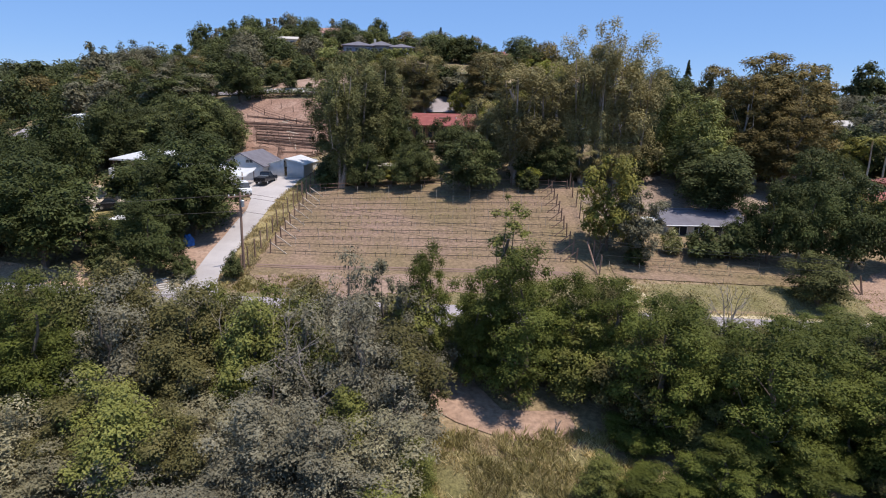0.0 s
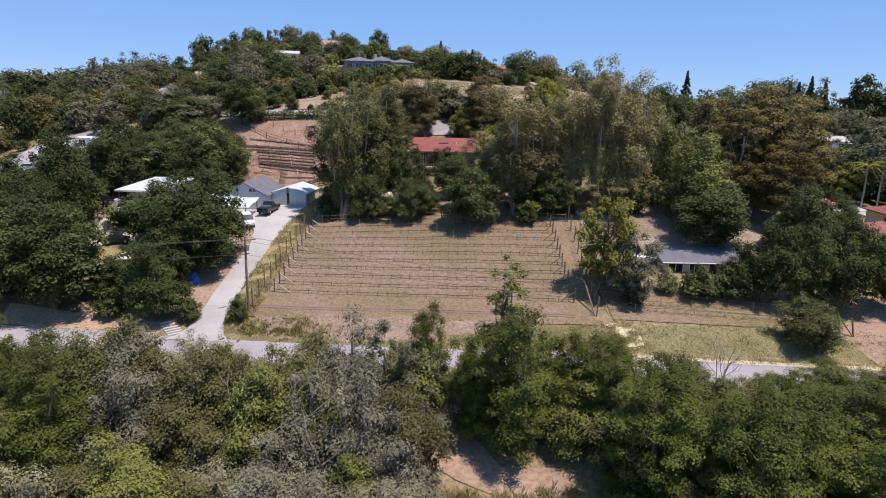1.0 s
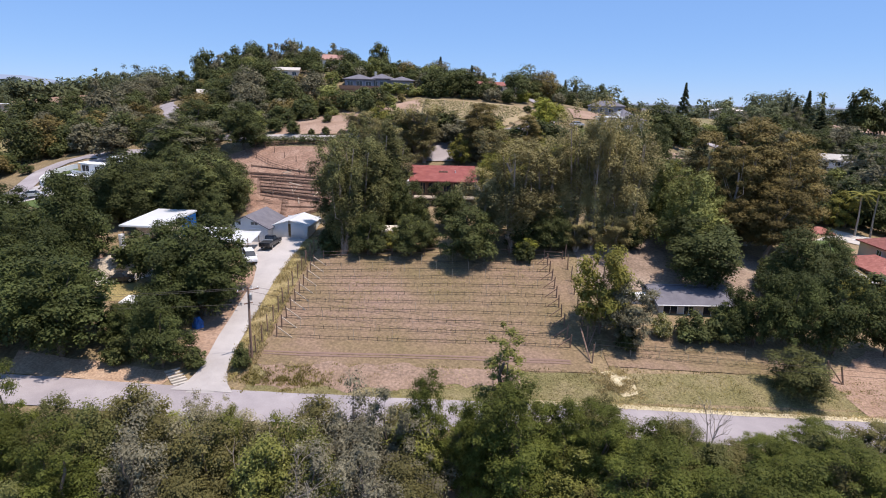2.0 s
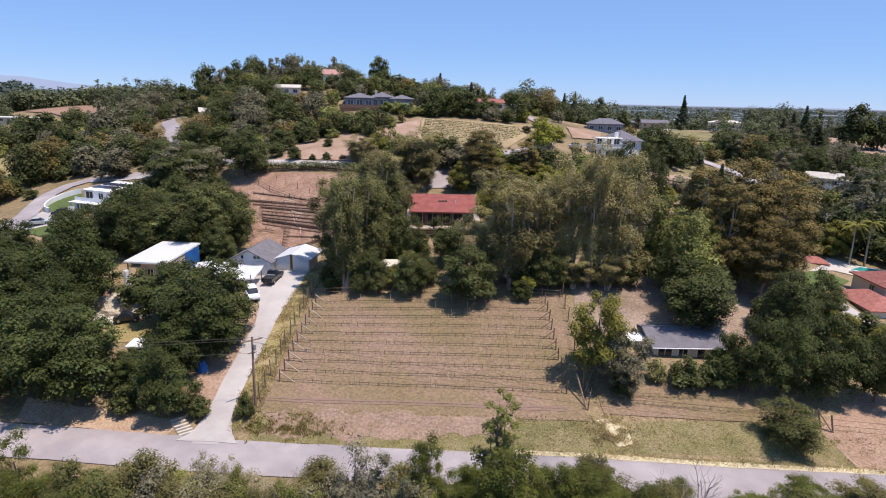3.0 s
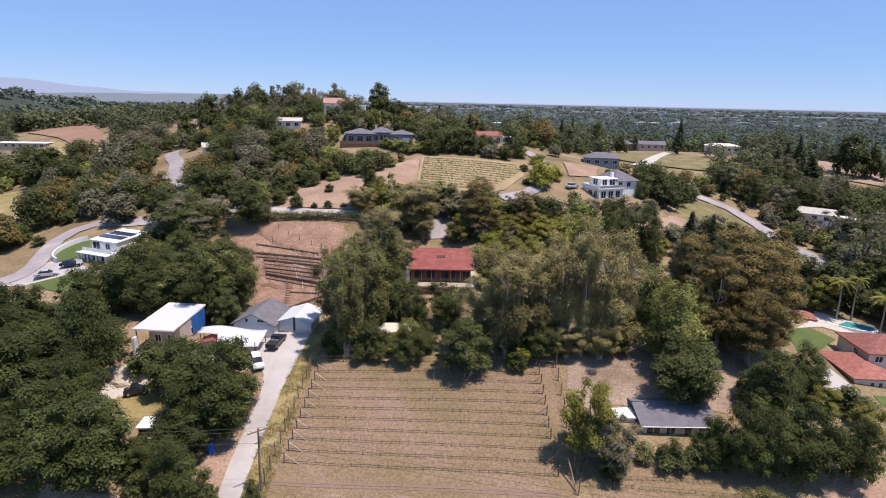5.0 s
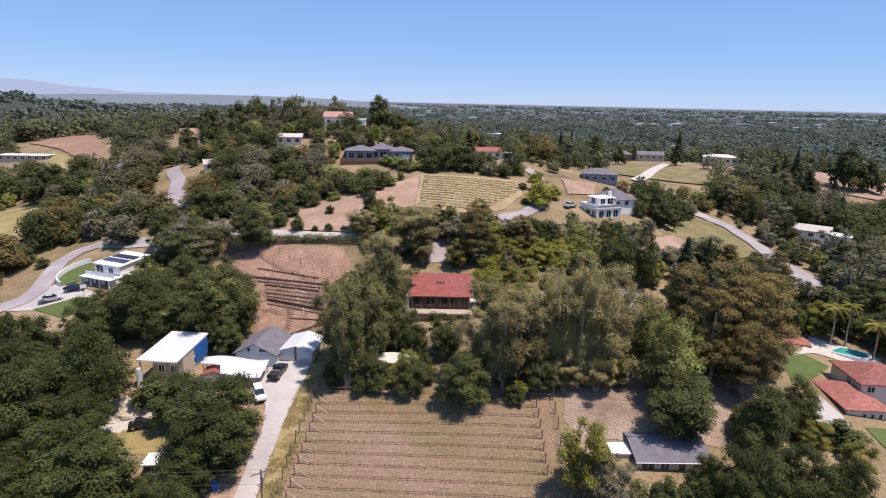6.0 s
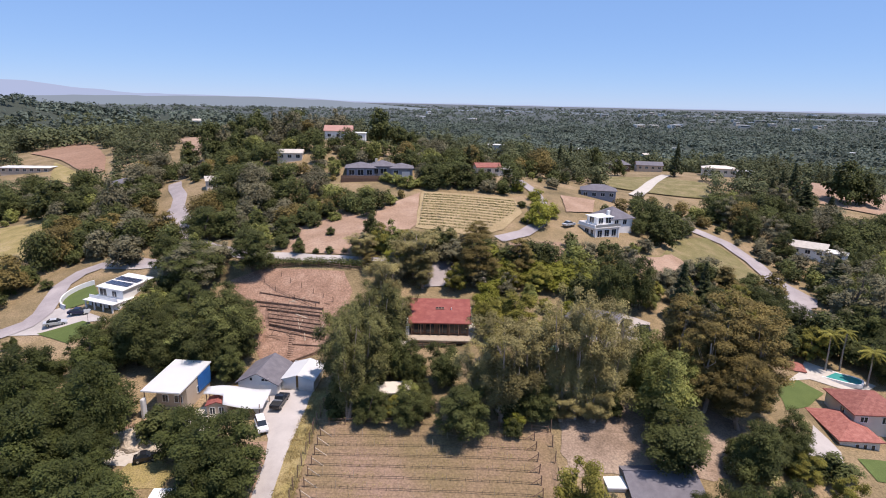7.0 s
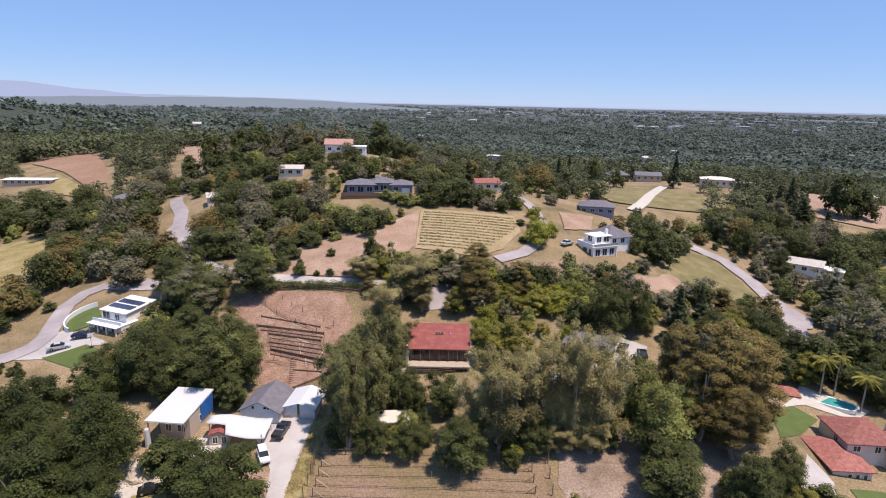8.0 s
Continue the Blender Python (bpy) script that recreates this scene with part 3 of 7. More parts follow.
LABEL = {
    "oak": ("dense dark green live oak on the dry slope", "tree"),
    "darkoak": ("dense blackish-green live oak beside the street", "tree"),
    "pine": ("broad dark green spreading tree with a flat crown", "tree"),
    "shrub": ("rounded dark green shrub on dry ground", "shrub"),
    "olive": ("yellow-green leafy tree with a loose crown", "tree"),
    "willow": ("pale green drooping tree with soft foliage", "tree"),
    "grey": ("grey-green sparse tree with thin dry foliage", "tree"),
    "redeuc": ("rusty brown-green eucalyptus with heavy rounded crown", "tree"),
    "greeneuc": ("tall dark olive-green eucalyptus with hanging foliage", "tree"),
    "euc": ("tall olive-brown eucalyptus with ragged crown", "tree"),
    "conifer": ("tall dark green conifer with tiered branches", "tree"),
    "flower": ("shrub with pale yellow-white blossom", "shrub"),
    "nearoak": ("large bright green live oak in the gully", "tree"),
    "brush": ("thick green scrub bush below the street", "shrub"),
    "greybrush": ("grey half-dry scrub bush below the street", "shrub"),
    "yellowbrush": ("yellow-green scrub bush below the street", "shrub"),
    "brownbrush": ("brownish olive scrub bush below the street", "shrub"),
    "palebrush": ("wispy pale straw-green bush below the street", "shrub"),
    "sapling": ("slender pale green young tree with thin top", "tree"),
    "hill": ("round dark green tree on the far hillside", "tree"),
    "hillgrey": ("grey-green tree on the far hillside", "tree"),
    "hillred": ("brownish-green tree on the far hillside", "tree"),
    "limebush": ("bright yellow-green garden bush", "shrub"),
    "hillbright": ("pale green bushy tree on the far hillside", "tree"),
}
NAME = {"oak": "oak_tree", "darkoak": "oak_tree", "pine": "spreading_tree", "shrub": "shrub", "olive": "olive_tree", "willow": "willow_tree", "grey": "pepper_tree", "redeuc": "red_gum_tree", "euc": "eucalyptus_tree", "greeneuc": "eucalyptus_tree", "conifer": "conifer_tree", "flower": "flowering_shrub", "nearoak": "live_oak_tree", "brush": "scrub_bush", "greybrush": "dry_bush", "yellowbrush": "leafy_bush", "brownbrush": "brown_bush", "palebrush": "wispy_bush", "sapling": "young_tree", "hill": "hill_tree", "hillgrey": "grey_tree", "hillred": "brown_tree", "hillbright": "pale_tree", "limebush": "garden_bush"}
LIBRARY = {}


def build_tree(kind, variant):
    h, rad, lo, n, cr, count, size, leaf, wide = KINDS[kind]
    rnd = np.random.default_rng(sum(map(ord, kind)) * 10 + variant)
    if kind == "conifer":
        centres, radii = [], []
        for i in range(n):
            u = (i / n) ** 0.8
            a = i * 2.4 + rnd.random()
            rr = rad * (1 - u) * (0.45 + 0.5 * rnd.random())
            centres.append((rr * math.cos(a), rr * math.sin(a), h * (lo + (0.97 - lo) * u)))
            radii.append(cr * (1.25 - 0.85 * u))
    elif kind in ("euc", "greeneuc"):
        # ragged clumps along several leaders
        centres, radii = [], []
        for b in range(5):
            a = b * 1.257 + rnd.random()
            tx, ty, tz = rad * 0.62 * math.cos(a), rad * 0.62 * math.sin(a), h * (0.72 + 0.26 * rnd.random())
            for k in range(n // 5):
                u = 0.28 + 0.72 * k / (n // 5 - 1)
                j = rnd.normal(size=3) * rad * 0.22
                centres.append((tx * u + j[0], ty * u + j[1], tz * u + j[2]))
                radii.append(cr * (0.65 + 0.6 * rnd.random()))
    else:
        centres = lobed(n, rnd, h, lo, rad, cr, wide)
        radii = [cr * (0.5 + 0.85 * rnd.random()) for _ in centres]
    thing_ = new(NAME[kind])
    bm = bmesh.new()
    pick = [centres[i] for i in rnd.choice(len(centres), 9, replace=False)]
    limbs(bm, h * 0.72, h * 0.022 + 0.05, pick, rnd)
    if kind in ("euc", "greeneuc"):
        for b in range(3):
            a = b * 2.1
            tube(bm, [(0.3 * math.cos(a), 0.3 * math.sin(a), -0.3), (rad * 0.18 * math.cos(a), rad * 0.18 * math.sin(a), h * 0.3), (rad * 0.45 * math.cos(a), rad * 0.45 * math.sin(a), h * 0.8)], [0.3, 0.22, 0.06], 6, False)
    part("trunk", bm, M_PALEBARK if "euc" in kind else M_BARK, thing_)
    v, q = leaves(centres, radii, count, size, rnd, {"euc": 1.1, "greeneuc": 1.1, "redeuc": 0.62, "pine": 0.6}.get(kind, 0.8), 1.2 if kind in ("willow", "euc", "greeneuc") else 0.0)
    v2, q2 = leaves(centres, np.array(radii) * 0.6, count // (24 if kind == "euc" else 7), size * 1.9, rnd, 0.8)
    crown = new("crown", quick_mesh("crown", np.vstack([v, v2]), np.vstack([q, q2 + len(v)]), LEAF[leaf]))
    crown.parent = thing_
    return thing_


VARIANTS = {"oak": 5, "darkoak": 4, "euc": 3, "greeneuc": 2, "olive": 3, "willow": 2, "grey": 2, "shrub": 2, "redeuc": 2, "nearoak": 4, "brush": 3, "greybrush": 3, "yellowbrush": 3, "brownbrush": 3, "hill": 4, "hillgrey": 2, "hillred": 2, "hillbright": 2}


def plant(kind, x, y, height, radius, group=""):
    h, rad = KINDS[kind][0], KINDS[kind][1]
    if kind not in LIBRARY:
        LIBRARY[kind] = []
    k = int(abs(x * 7.3 + y * 3.1)) % VARIANTS.get(kind, 1)
    m = on_ground(x, y, (x * 37 + y * 91) % 360) @ Matrix.Diagonal((radius / rad, radius / rad, height / h, 1))
    made = dict(LIBRARY[kind])
    label, category = LABEL[kind]
    if k in made:
        ob = copy_thing(made[k], m)
    else:
        ob = build_tree(kind, k)
        ob.matrix_world = m
        tagged(ob, label, category)
        LIBRARY[kind].append((k, ob))
    ob.matrix_basis = m
    ob.name = NAME[kind]
    ob["label"] = ("tall " if height > 1.25 * h and "tall" not in label else "") + label
    if group:
        ob["group"] = group
    return ob


def palm(x, y, h, r, group=""):
    """A palm: a slim ringed trunk and arching fronds of many leaflets."""
    t = thing("palm_tree", on_ground(x, y, (x * 53) % 360), "slim palm with arching green fronds", "palm tree", group)
    part("trunk", tube(bmesh.new(), [(0, 0, -0.3), (0.1, 0, h * 0.4), (0.0, 0.1, h * 0.85)], [0.22, 0.16, 0.14], 8), M_PALEBARK, t)
    rnd = np.random.default_rng(int(x * 10))
    for k in range(16):
        a, up = k * 2.4, 0.9 - 1.1 * (k / 16)
        spine = []
        for j in range(7):
            u = j / 6
            spine.append(Vector((math.cos(a) * r * u, math.sin(a) * r * u, h * 0.85 + r * (up * u - 0.75 * u * u))))
        bm = tube(bmesh.new(), spine, [0.04, 0.035, 0.03, 0.025, 0.02, 0.015, 0.01], 3, False)
        side = Vector((-math.sin(a), math.cos(a), 0))
        for j in range(1, 25):
            u = j / 25 * 5.99
            q = spine[int(u)].lerp(spine[int(u) + 1], u % 1)
            w = 0.28 * r * math.sin(math.pi * min(1, j / 25 * 0.85 + 0.12))
            for s in (-1, 1):
                tip = q + side * s * w + Vector((math.cos(a), math.sin(a), 0)) * w * 0.5 - Vector((0, 0, 0.35 * w))
                e = Vector((math.cos(a), math.sin(a), 0)) * 0.07
                bm.faces.new([bm.verts.new(p) for p in (q - e, tip, q + e)])
        part("frond", bm, LEAF["olive"], t)
    return t


OAKS_WEST = [
    ("darkoak", -42.6, 61.2, 12.4, 6.8),
    ("darkoak", -58.9, 72.9, 12.9, 6.4),
    ("darkoak", -54.1, 82.1, 16.2, 5.8),
    ("darkoak", -72.2, 89.3, 14.0, 7.4),
    ("darkoak", -32.0, 75.0, 12.4, 7.0),
    ("darkoak", -33.0, 68.0, 10.0, 4.6),
    ("darkoak", -39.0, 80.0, 9.5, 5.0),
    ("darkoak", -30.6, 59.8, 8.7, 3.7),
    ("darkoak", -59.8, 70.2, 14.6, 6.9),
    ("darkoak", -58.3, 89.5, 10.8, 7.4),
    ("darkoak", -74.5, 96.1, 11.4, 6.3),
    ("shrub", -35.6, 60.2, 3.5, 1.8),
    ("darkoak", -36.6, 63.8, 5.6, 3.0),
    ("darkoak", -44.2, 66.2, 10.0, 4.2),
    ("darkoak", -49.5, 70.5, 11.5, 4.6),
    ("shrub", -27.0, 59.6, 3.0, 1.3),
    ("shrub", -21.9, 59.8, 3.3, 1.1),
    ("shrub", -45.5, 85.1, 6.4, 3.8),
    ("darkoak", -30.1, 70.8, 11.2, 5.7),
]
GROVE_WEST = [
    ("pine", -46.1, 111.2, 13.0, 10.0),
    ("oak", -59.8, 109.2, 14.2, 6.4),
    ("oak", -67.8, 111.1, 9.5, 4.4),
    ("oak", -56.3, 109.0, 11.2, 4.7),
    ("oak", -39.8, 108.3, 11.2, 3.8),
    ("oak", -48.5, 107.0, 10.5, 5.2),
    ("shrub", -39.6, 102.8, 3.9, 1.7),
    ("oak", -59.2, 133.6, 10.7, 7.9),
    ("grey", -58.5, 133.5, 11.4, 7.5),
    ("oak", -45.5, 136.1, 11.5, 6.2),
    ("oak", -69.0, 141.7, 10.5, 4.7),
    ("oak", -66.7, 162.7, 10.0, 7.3),
]
EUCALYPTS = [
    ("greeneuc", -15.3, 89.5, 20.6, 4.0),
    ("greeneuc", -11.0, 101.6, 19.9, 4.5),
    ("greeneuc", -13.2, 94.5, 18.5, 5.0),
    ("greeneuc", -17.6, 97.0, 17.0, 4.6),
    ("greeneuc", -8.6, 105.5, 16.0, 4.6),
    ("greeneuc", -14.5, 105.0, 15.5, 4.8),
    ("oak", -9.0, 101.0, 12.5, 4.4),
    ("euc", -7.5, 116.1, 8.3, 3.0),
    ("euc", 10.8, 86.8, 18.6, 5.4),
    ("euc", 15.2, 88.8, 16.5, 4.6),
    ("euc", 29.6, 90.0, 19.6, 4.2),
    ("euc", 6.6, 90.0, 13.0, 4.0),
    ("euc", 20.4, 89.0, 22.4, 4.2),
    ("euc", 22.9, 87.2, 21.0, 3.4),
    ("euc", 25.6, 88.4, 23.2, 4.8),
    ("euc", 17.7, 94.2, 15.8, 3.4),
    ("redeuc", 51.5, 97.0, 21.5, 7.0),
    ("redeuc", 45.0, 100.5, 18.5, 5.6),
    ("redeuc", 46.6, 92.0, 17.5, 5.2),
    ("redeuc", 56.5, 94.5, 20.5, 6.0),
    ("redeuc", 60.5, 106.0, 17.0, 5.0),
    ("redeuc", 51.0, 88.0, 14.0, 5.0),
    ("euc", -5.8, 133.9, 12.0, 6.8),
    ("redeuc", 8.6, 132.7, 13.4, 5.8),
    ("redeuc", 19.5, 138.2, 10.2, 3.9),
    ("euc", -12.1, 121.1, 13.2, 5.0),
]
MIDDLE_GARDEN = [
    ("oak", -11.2, 88.4, 6.9, 3.6),
    ("oak", -4.6, 86.6, 6.9, 3.2),
    ("oak", 4.0, 83.9, 9.2, 5.0),
    ("oak", -4.9, 99.5, 8.5, 3.3),
    ("oak", 1.2, 97.5, 8.8, 4.2),
    ("limebush", 10.0, 120.5, 6.2, 2.9),
    ("shrub", -17.5, 89.2, 3.0, 1.4),
    ("shrub", 12.4, 83.5, 3.3, 1.8),
    ("willow", 37.5, 87.1, 14.7, 5.4),
    ("oak", 36.5, 78.9, 10.4, 6.7),
    ("oak", 36.0, 96.6, 13.3, 4.0),
    ("willow", 42.2, 91.8, 11.9, 3.8),
    ("olive", 10.8, 113.8, 8.9, 4.2),
    ("limebush", 24.2, 136.6, 5.6, 5.6),
    ("limebush", 31.0, 134.0, 6.0, 5.4),
    ("oak", 38.4, 125.3, 16.3, 5.2),
    ("oak", 46.7, 128.9, 14.0, 4.3),
    ("olive", 16.8, 114.0, 10.2, 5.4),
    ("willow", 36.4, 93.6, 14.3, 4.6),
    ("shrub", 32.5, 128.7, 8.4, 4.0),
]
RANCH_TREES = [
    ("olive", 19.6, 67.0, 12.1, 4.3),
    ("grey", 22.3, 64.7, 9.0, 3.4),
    ("shrub", 22.2, 64.1, 3.3, 1.6),
    ("shrub", 30.4, 66.2, 4.3, 2.3),
    ("flower", 27.2, 66.9, 3.4, 1.5),
    ("shrub", 33.9, 66.2, 4.5, 2.3),
    ("darkoak", 35.4, 67.0, 7.0, 2.6),
    ("darkoak", 37.8, 65.5, 10.0, 3.5),
    ("darkoak", 42.0, 65.2, 10.6, 3.7),
    ("darkoak", 47.0, 65.0, 11.6, 4.4),
    ("darkoak", 53.5, 65.0, 9.8, 3.4),
    ("oak", 48.2, 77.0, 10.9, 4.5),
    ("oak", 56.1, 79.2, 7.0, 3.2),
    ("oak", 57.0, 83.0, 8.5, 3.2),
    ("olive", 58.7, 71.5, 7.0, 2.8),
    ("brush", 38.6, 57.2, 5.8, 3.4),
    ("flower", 46.2, 77.9, 4.5, 2.3),
    ("flower", 49.9, 77.2, 3.6, 2.5),
    ("shrub", 47.6, 79.8, 6.1, 2.7),
    ("shrub", 61.6, 78.7, 4.6, 3.6),
    ("olive", 56.5, 77.6, 5.1, 3.1),
]
VILLA_TREES = [
    ("palm", 81.8, 113.2, 9.8, 2.7),
    ("palm", 85.3, 113.7, 10.5, 2.1),
    ("palm", 87.7, 108.6, 8.9, 2.8),
    ("oak", 92.8, 114.8, 8.0, 4.3),
    ("grey", 99.6, 131.4, 18.6, 8.8),
    ("grey", 102.6, 125.6, 15.4, 6.6),
    ("olive", 80.1, 116.7, 8.0, 4.0),
    ("oak", 47.5, 95.5, 12.4, 4.2),
    ("conifer", 55.2, 126.1, 14.5, 3.6),
    ("conifer", 63.7, 134.0, 11.6, 2.4),
    ("oak", 58.5, 95.1, 9.2, 3.2),
    ("oak", 51.0, 80.2, 7.5, 3.8),
]

for rows, grp in ((OAKS_WEST, "oaks beside the street"), (GROVE_WEST, "grove behind the garage"), (EUCALYPTS, "eucalypts on the slope"), (MIDDLE_GARDEN, "garden trees above the vineyard"), (RANCH_TREES, "trees round the ranch house"), (VILLA_TREES, "trees round the tiled villa")):
    for kind, x, y, h, r in rows:
        if kind != "palm":
            plant(kind, x, y, h, r, grp)
        else:
            palm(x, y, h, r, grp)

# scrub and oaks of the gully below the street
NEAR = [
    ("nearoak", 6.2, 39.8, 11.7, 3.7), ("nearoak", 9.9, 41.5, 9.2, 2.8), ("nearoak", 14.8, 35.5, 10.6, 3.6), ("nearoak", 20.5, 32.5, 10.8, 3.9), ("nearoak", 25.5, 35.5, 8.8, 3.6),
    ("nearoak", 31.0, 38.5, 7.8, 3.7), ("nearoak", 13.1, 41.0, 9.4, 2.9), ("nearoak", 18.0, 37.5, 8.0, 3.0), ("nearoak", 37.0, 37.0, 8.0, 3.8), ("nearoak", 29.0, 31.5, 9.0, 3.8),
    ("nearoak", 2.8, 42.0, 9.0, 2.3), ("brush", 22.6, 41.5, 5.8, 2.0), ("brownbrush", 18.5, 42.0, 7.9, 2.2), ("sapling", 5.4, 44.7, 13.8, 2.1), ("nearoak", -0.6, 43.0, 10.4, 2.2),
    ("nearoak", 26.4, 41.0, 5.9, 2.8), ("nearoak", 33.0, 42.0, 6.0, 3.0), ("nearoak", -26.0, 35.5, 10.6, 3.4), ("nearoak", -34.7, 42.0, 10.6, 2.6),
]
SCRUB = [
    ("greybrush", -6.8, 42.5, 10.0, 2.9), ("grey", -4.2, 41.6, 9.6, 2.6), ("yellowbrush", 8.2, 44.6, 7.0, 2.0), ("brownbrush", -24.2, 41.5, 9.8, 3.0), ("brownbrush", -21.6, 40.4, 7.6, 2.4), ("yellowbrush", -8.8, 38.0, 8.0, 2.5),
    ("greybrush", -2.6, 36.2, 6.6, 2.3), ("yellowbrush", -12.8, 37.2, 6.6, 2.8), ("greybrush", -10.4, 33.6, 6.4, 2.6), ("yellowbrush", -16.3, 40.0, 8.6, 2.2), ("yellowbrush", -11.9, 40.2, 9.0, 2.5), ("palebrush", -20.8, 45.6, 6.6, 1.8), ("palebrush", -18.6, 46.2, 5.6, 1.5), ("palebrush", -21.6, 47.2, 4.6, 1.2),
    ("yellowbrush", -17.6, 44.6, 5.8, 1.4), ("brush", -32.6, 43.5, 6.6, 1.6), ("brownbrush", -29.5, 38.6, 8.0, 2.4), ("brush", -36.0, 41.0, 8.2, 3.0), ("brownbrush", -17.2, 36.0, 6.4, 2.7), ("nearoak", -44.0, 45.0, 8.6, 3.6),
    ("nearoak", -50.0, 46.0, 8.0, 3.2), ("brush", -28.6, 33.0, 8.0, 3.0), ("yellowbrush", -21.0, 33.0, 6.2, 2.8), ("brush", -33.0, 33.0, 7.6, 3.2), ("brownbrush", -15.2, 30.5, 5.4, 2.4), ("yellowbrush", -5.6, 33.6, 5.0, 2.0),
]


def inside(x, y, poly):
    hit = False
    for (ax, ay), (bx, by) in zip(poly, poly[1:] + poly[:1]):
        if (ay > y) != (by > y) and x < (bx - ax) * (y - ay) / (by - ay) + ax:
            hit = not hit
    return hit


def spaced(n, pick, gap, seed):
    """Random places that keep their distance."""
    rnd, out = np.random.default_rng(seed), []
    for _ in range(n * 30):
        x, y = pick(rnd)
        if x is not None and all((x - a) ** 2 + (y - b) ** 2 > gap * gap for a, b in out):
            out.append((x, y))
            if len(out) == n:
                break
    return out


for kind, x, y, h, r in NEAR:
    plant(kind, x, y, h * 1.04, r * 1.05, "oaks in the gully")
for kind, x, y, h, r in SCRUB:
    plant(kind, x, y, h * 1.06, r * 1.08, "scrub in the gully")


def belt(x0, x1, y0, y1, gap, n, seed, skip):
    def at(rnd):
        x, y = rnd.uniform(x0, x1), rnd.uniform(y0, y1)
        return (None, None) if any(inside(x, y, p) for p in skip) else (x, y)
    return spaced(n, at, gap, seed)


GAPS = [[(-1.6, 44), (3, 44), (11.5, 40), (12.5, 30), (13, 18), (-1.6, 18)], [(-39.5, 47), (-32.5, 47), (-33.0, 42.5), (-39.0, 42.5)], [(-17.0, 47), (-11.5, 47), (-12, 43.0), (-16, 43.0)], [(22, 47), (26, 47), (26, 44), (22, 44)]]


def scrub_kind(i, x, y):
    if x > 12:
        return ("nearoak", "brush", "nearoak", "brownbrush")[i % 4]
    if -15 < x < 1 and y < 37:
        return ("greybrush", "palebrush", "greybrush", "yellowbrush", "greybrush")[i % 5]
    if x < -26:
        return ("brush", "nearoak", "brownbrush", "nearoak", "brush")[i % 5]
    return ("greybrush", "yellowbrush", "palebrush", "brownbrush", "greybrush", "yellowbrush", "palebrush")[i % 7]


for y0, y1, top, gap, n, seed in ((41.5, 46.3, 3.6, 3.0, 52, 3), (36.0, 41.5, 4.6, 3.4, 46, 4), (29.5, 36.0, 2.8, 3.5, 46, 5), (21.0, 29.5, 0.4, 3.5, 46, 6)):
    reach_ = 0.86 * y1 + 6
    for i, (x, y) in enumerate(belt(-reach_, reach_, y0, y1, gap, n, seed, GAPS)):
        up = top + 2.2 * noise.noise((x * 0.33, y * 0.4, 2)) + 1.2 * noise.noise((x * 1.1, y * 0.9, 5)) + (0.4 if x > 12 and y > 30 else 0)
        if x < -2 and 36 < y < 41.5:
            up = (7.6 if x < -20 else 6.8) + 0.5 * (up - top)
        elif -30 < x < 4 and y >= 41.5:
            up += 1.1
        elif x > 20 and y > 36:
            up -= 0.8
        elif x > 12 and y < 36:
            up -= 3.2
        hgt = max(1.8, up - gz(x, y))
        plant(scrub_kind(i, x, y), x, y, hgt, min(3.2, 1.6 + 0.22 * hgt + 0.6 * ((i * 7) % 5) / 4), "oaks in the gully" if x > 12 else "scrub in the gully")
for x, y, h, r in ((-1.2, 30.5, 4.4, 1.5), (0.2, 27.2, 3.4, 1.5), (9.8, 30.4, 3.6, 1.7), (11.5, 26.5, 3.0, 1.8), (5.5, 23.0, 1.6, 1.9), (2.5, 24.0, 1.4, 1.8), (8.6, 24.4, 1.6, 1.7)):
    plant("yellowbrush", x, y, h, r, "scrub in the gully")


def bare_tree(x, y, h, turn, seed, mat=None):
    """A leafless grey tree or shrub with forking twigs."""
    t = thing("bare_tree", on_ground(x, y, turn), "leafless grey-brown tree with thin forking twigs", "tree", "bare trees")
    rnd = np.random.default_rng(seed)
    bm = bmesh.new()

    def branch(a, d, length, r, depth):
        m = a + d * length * 0.5 + Vector(rnd.normal(size=3)) * length * 0.06
        b = a + d * length
        tube(bm, [a, m, b], [r, r * 0.8, r * 0.55], 5, False)
        if depth:
            for _ in range(3 if depth > 1 else 4):
                branch(a.lerp(b, 0.55 + 0.45 * rnd.random()), (d + Vector(rnd.normal(size=3)) * 0.5 + Vector((0, 0, 0.15))).normalized(), length * (0.55 + 0.25 * rnd.random()), r * 0.5, depth - 1)
    branch(Vector((0, 0, -0.2)), Vector((0.05, 0, 1)), h * 0.42, 0.028 * h ** 0.6 + 0.02, 3)
    part("trunk", bm, mat or M_PALEBARK, t)
    return t


for i, (x, y, h) in enumerate(((-13.0, 44.2, 8.6), (-9.4, 42.8, 8.4), (21.2, 43.2, 9.4), (22.8, 43.8, 9.0), (-10.2, 37.6, 10.4), (-8.0, 34.6, 9.0), (-14.6, 37.8, 9.4), (-5.0, 36.0, 9.2), (36.6, 43.5, 5.0), (-17.5, 43.6, 5.0), (8.2, 36.2, 2.0))):
    bare_tree(x, y, h, i * 67, i + 3)


# ---- ground sheets ----
def child(name, me, parent, m):
    """A part that shares a mesh, at a world pose."""
    ob = new(name, me)
    ob.parent = parent
    ob.matrix_basis = parent.matrix_world.inverted() @ m
    return ob


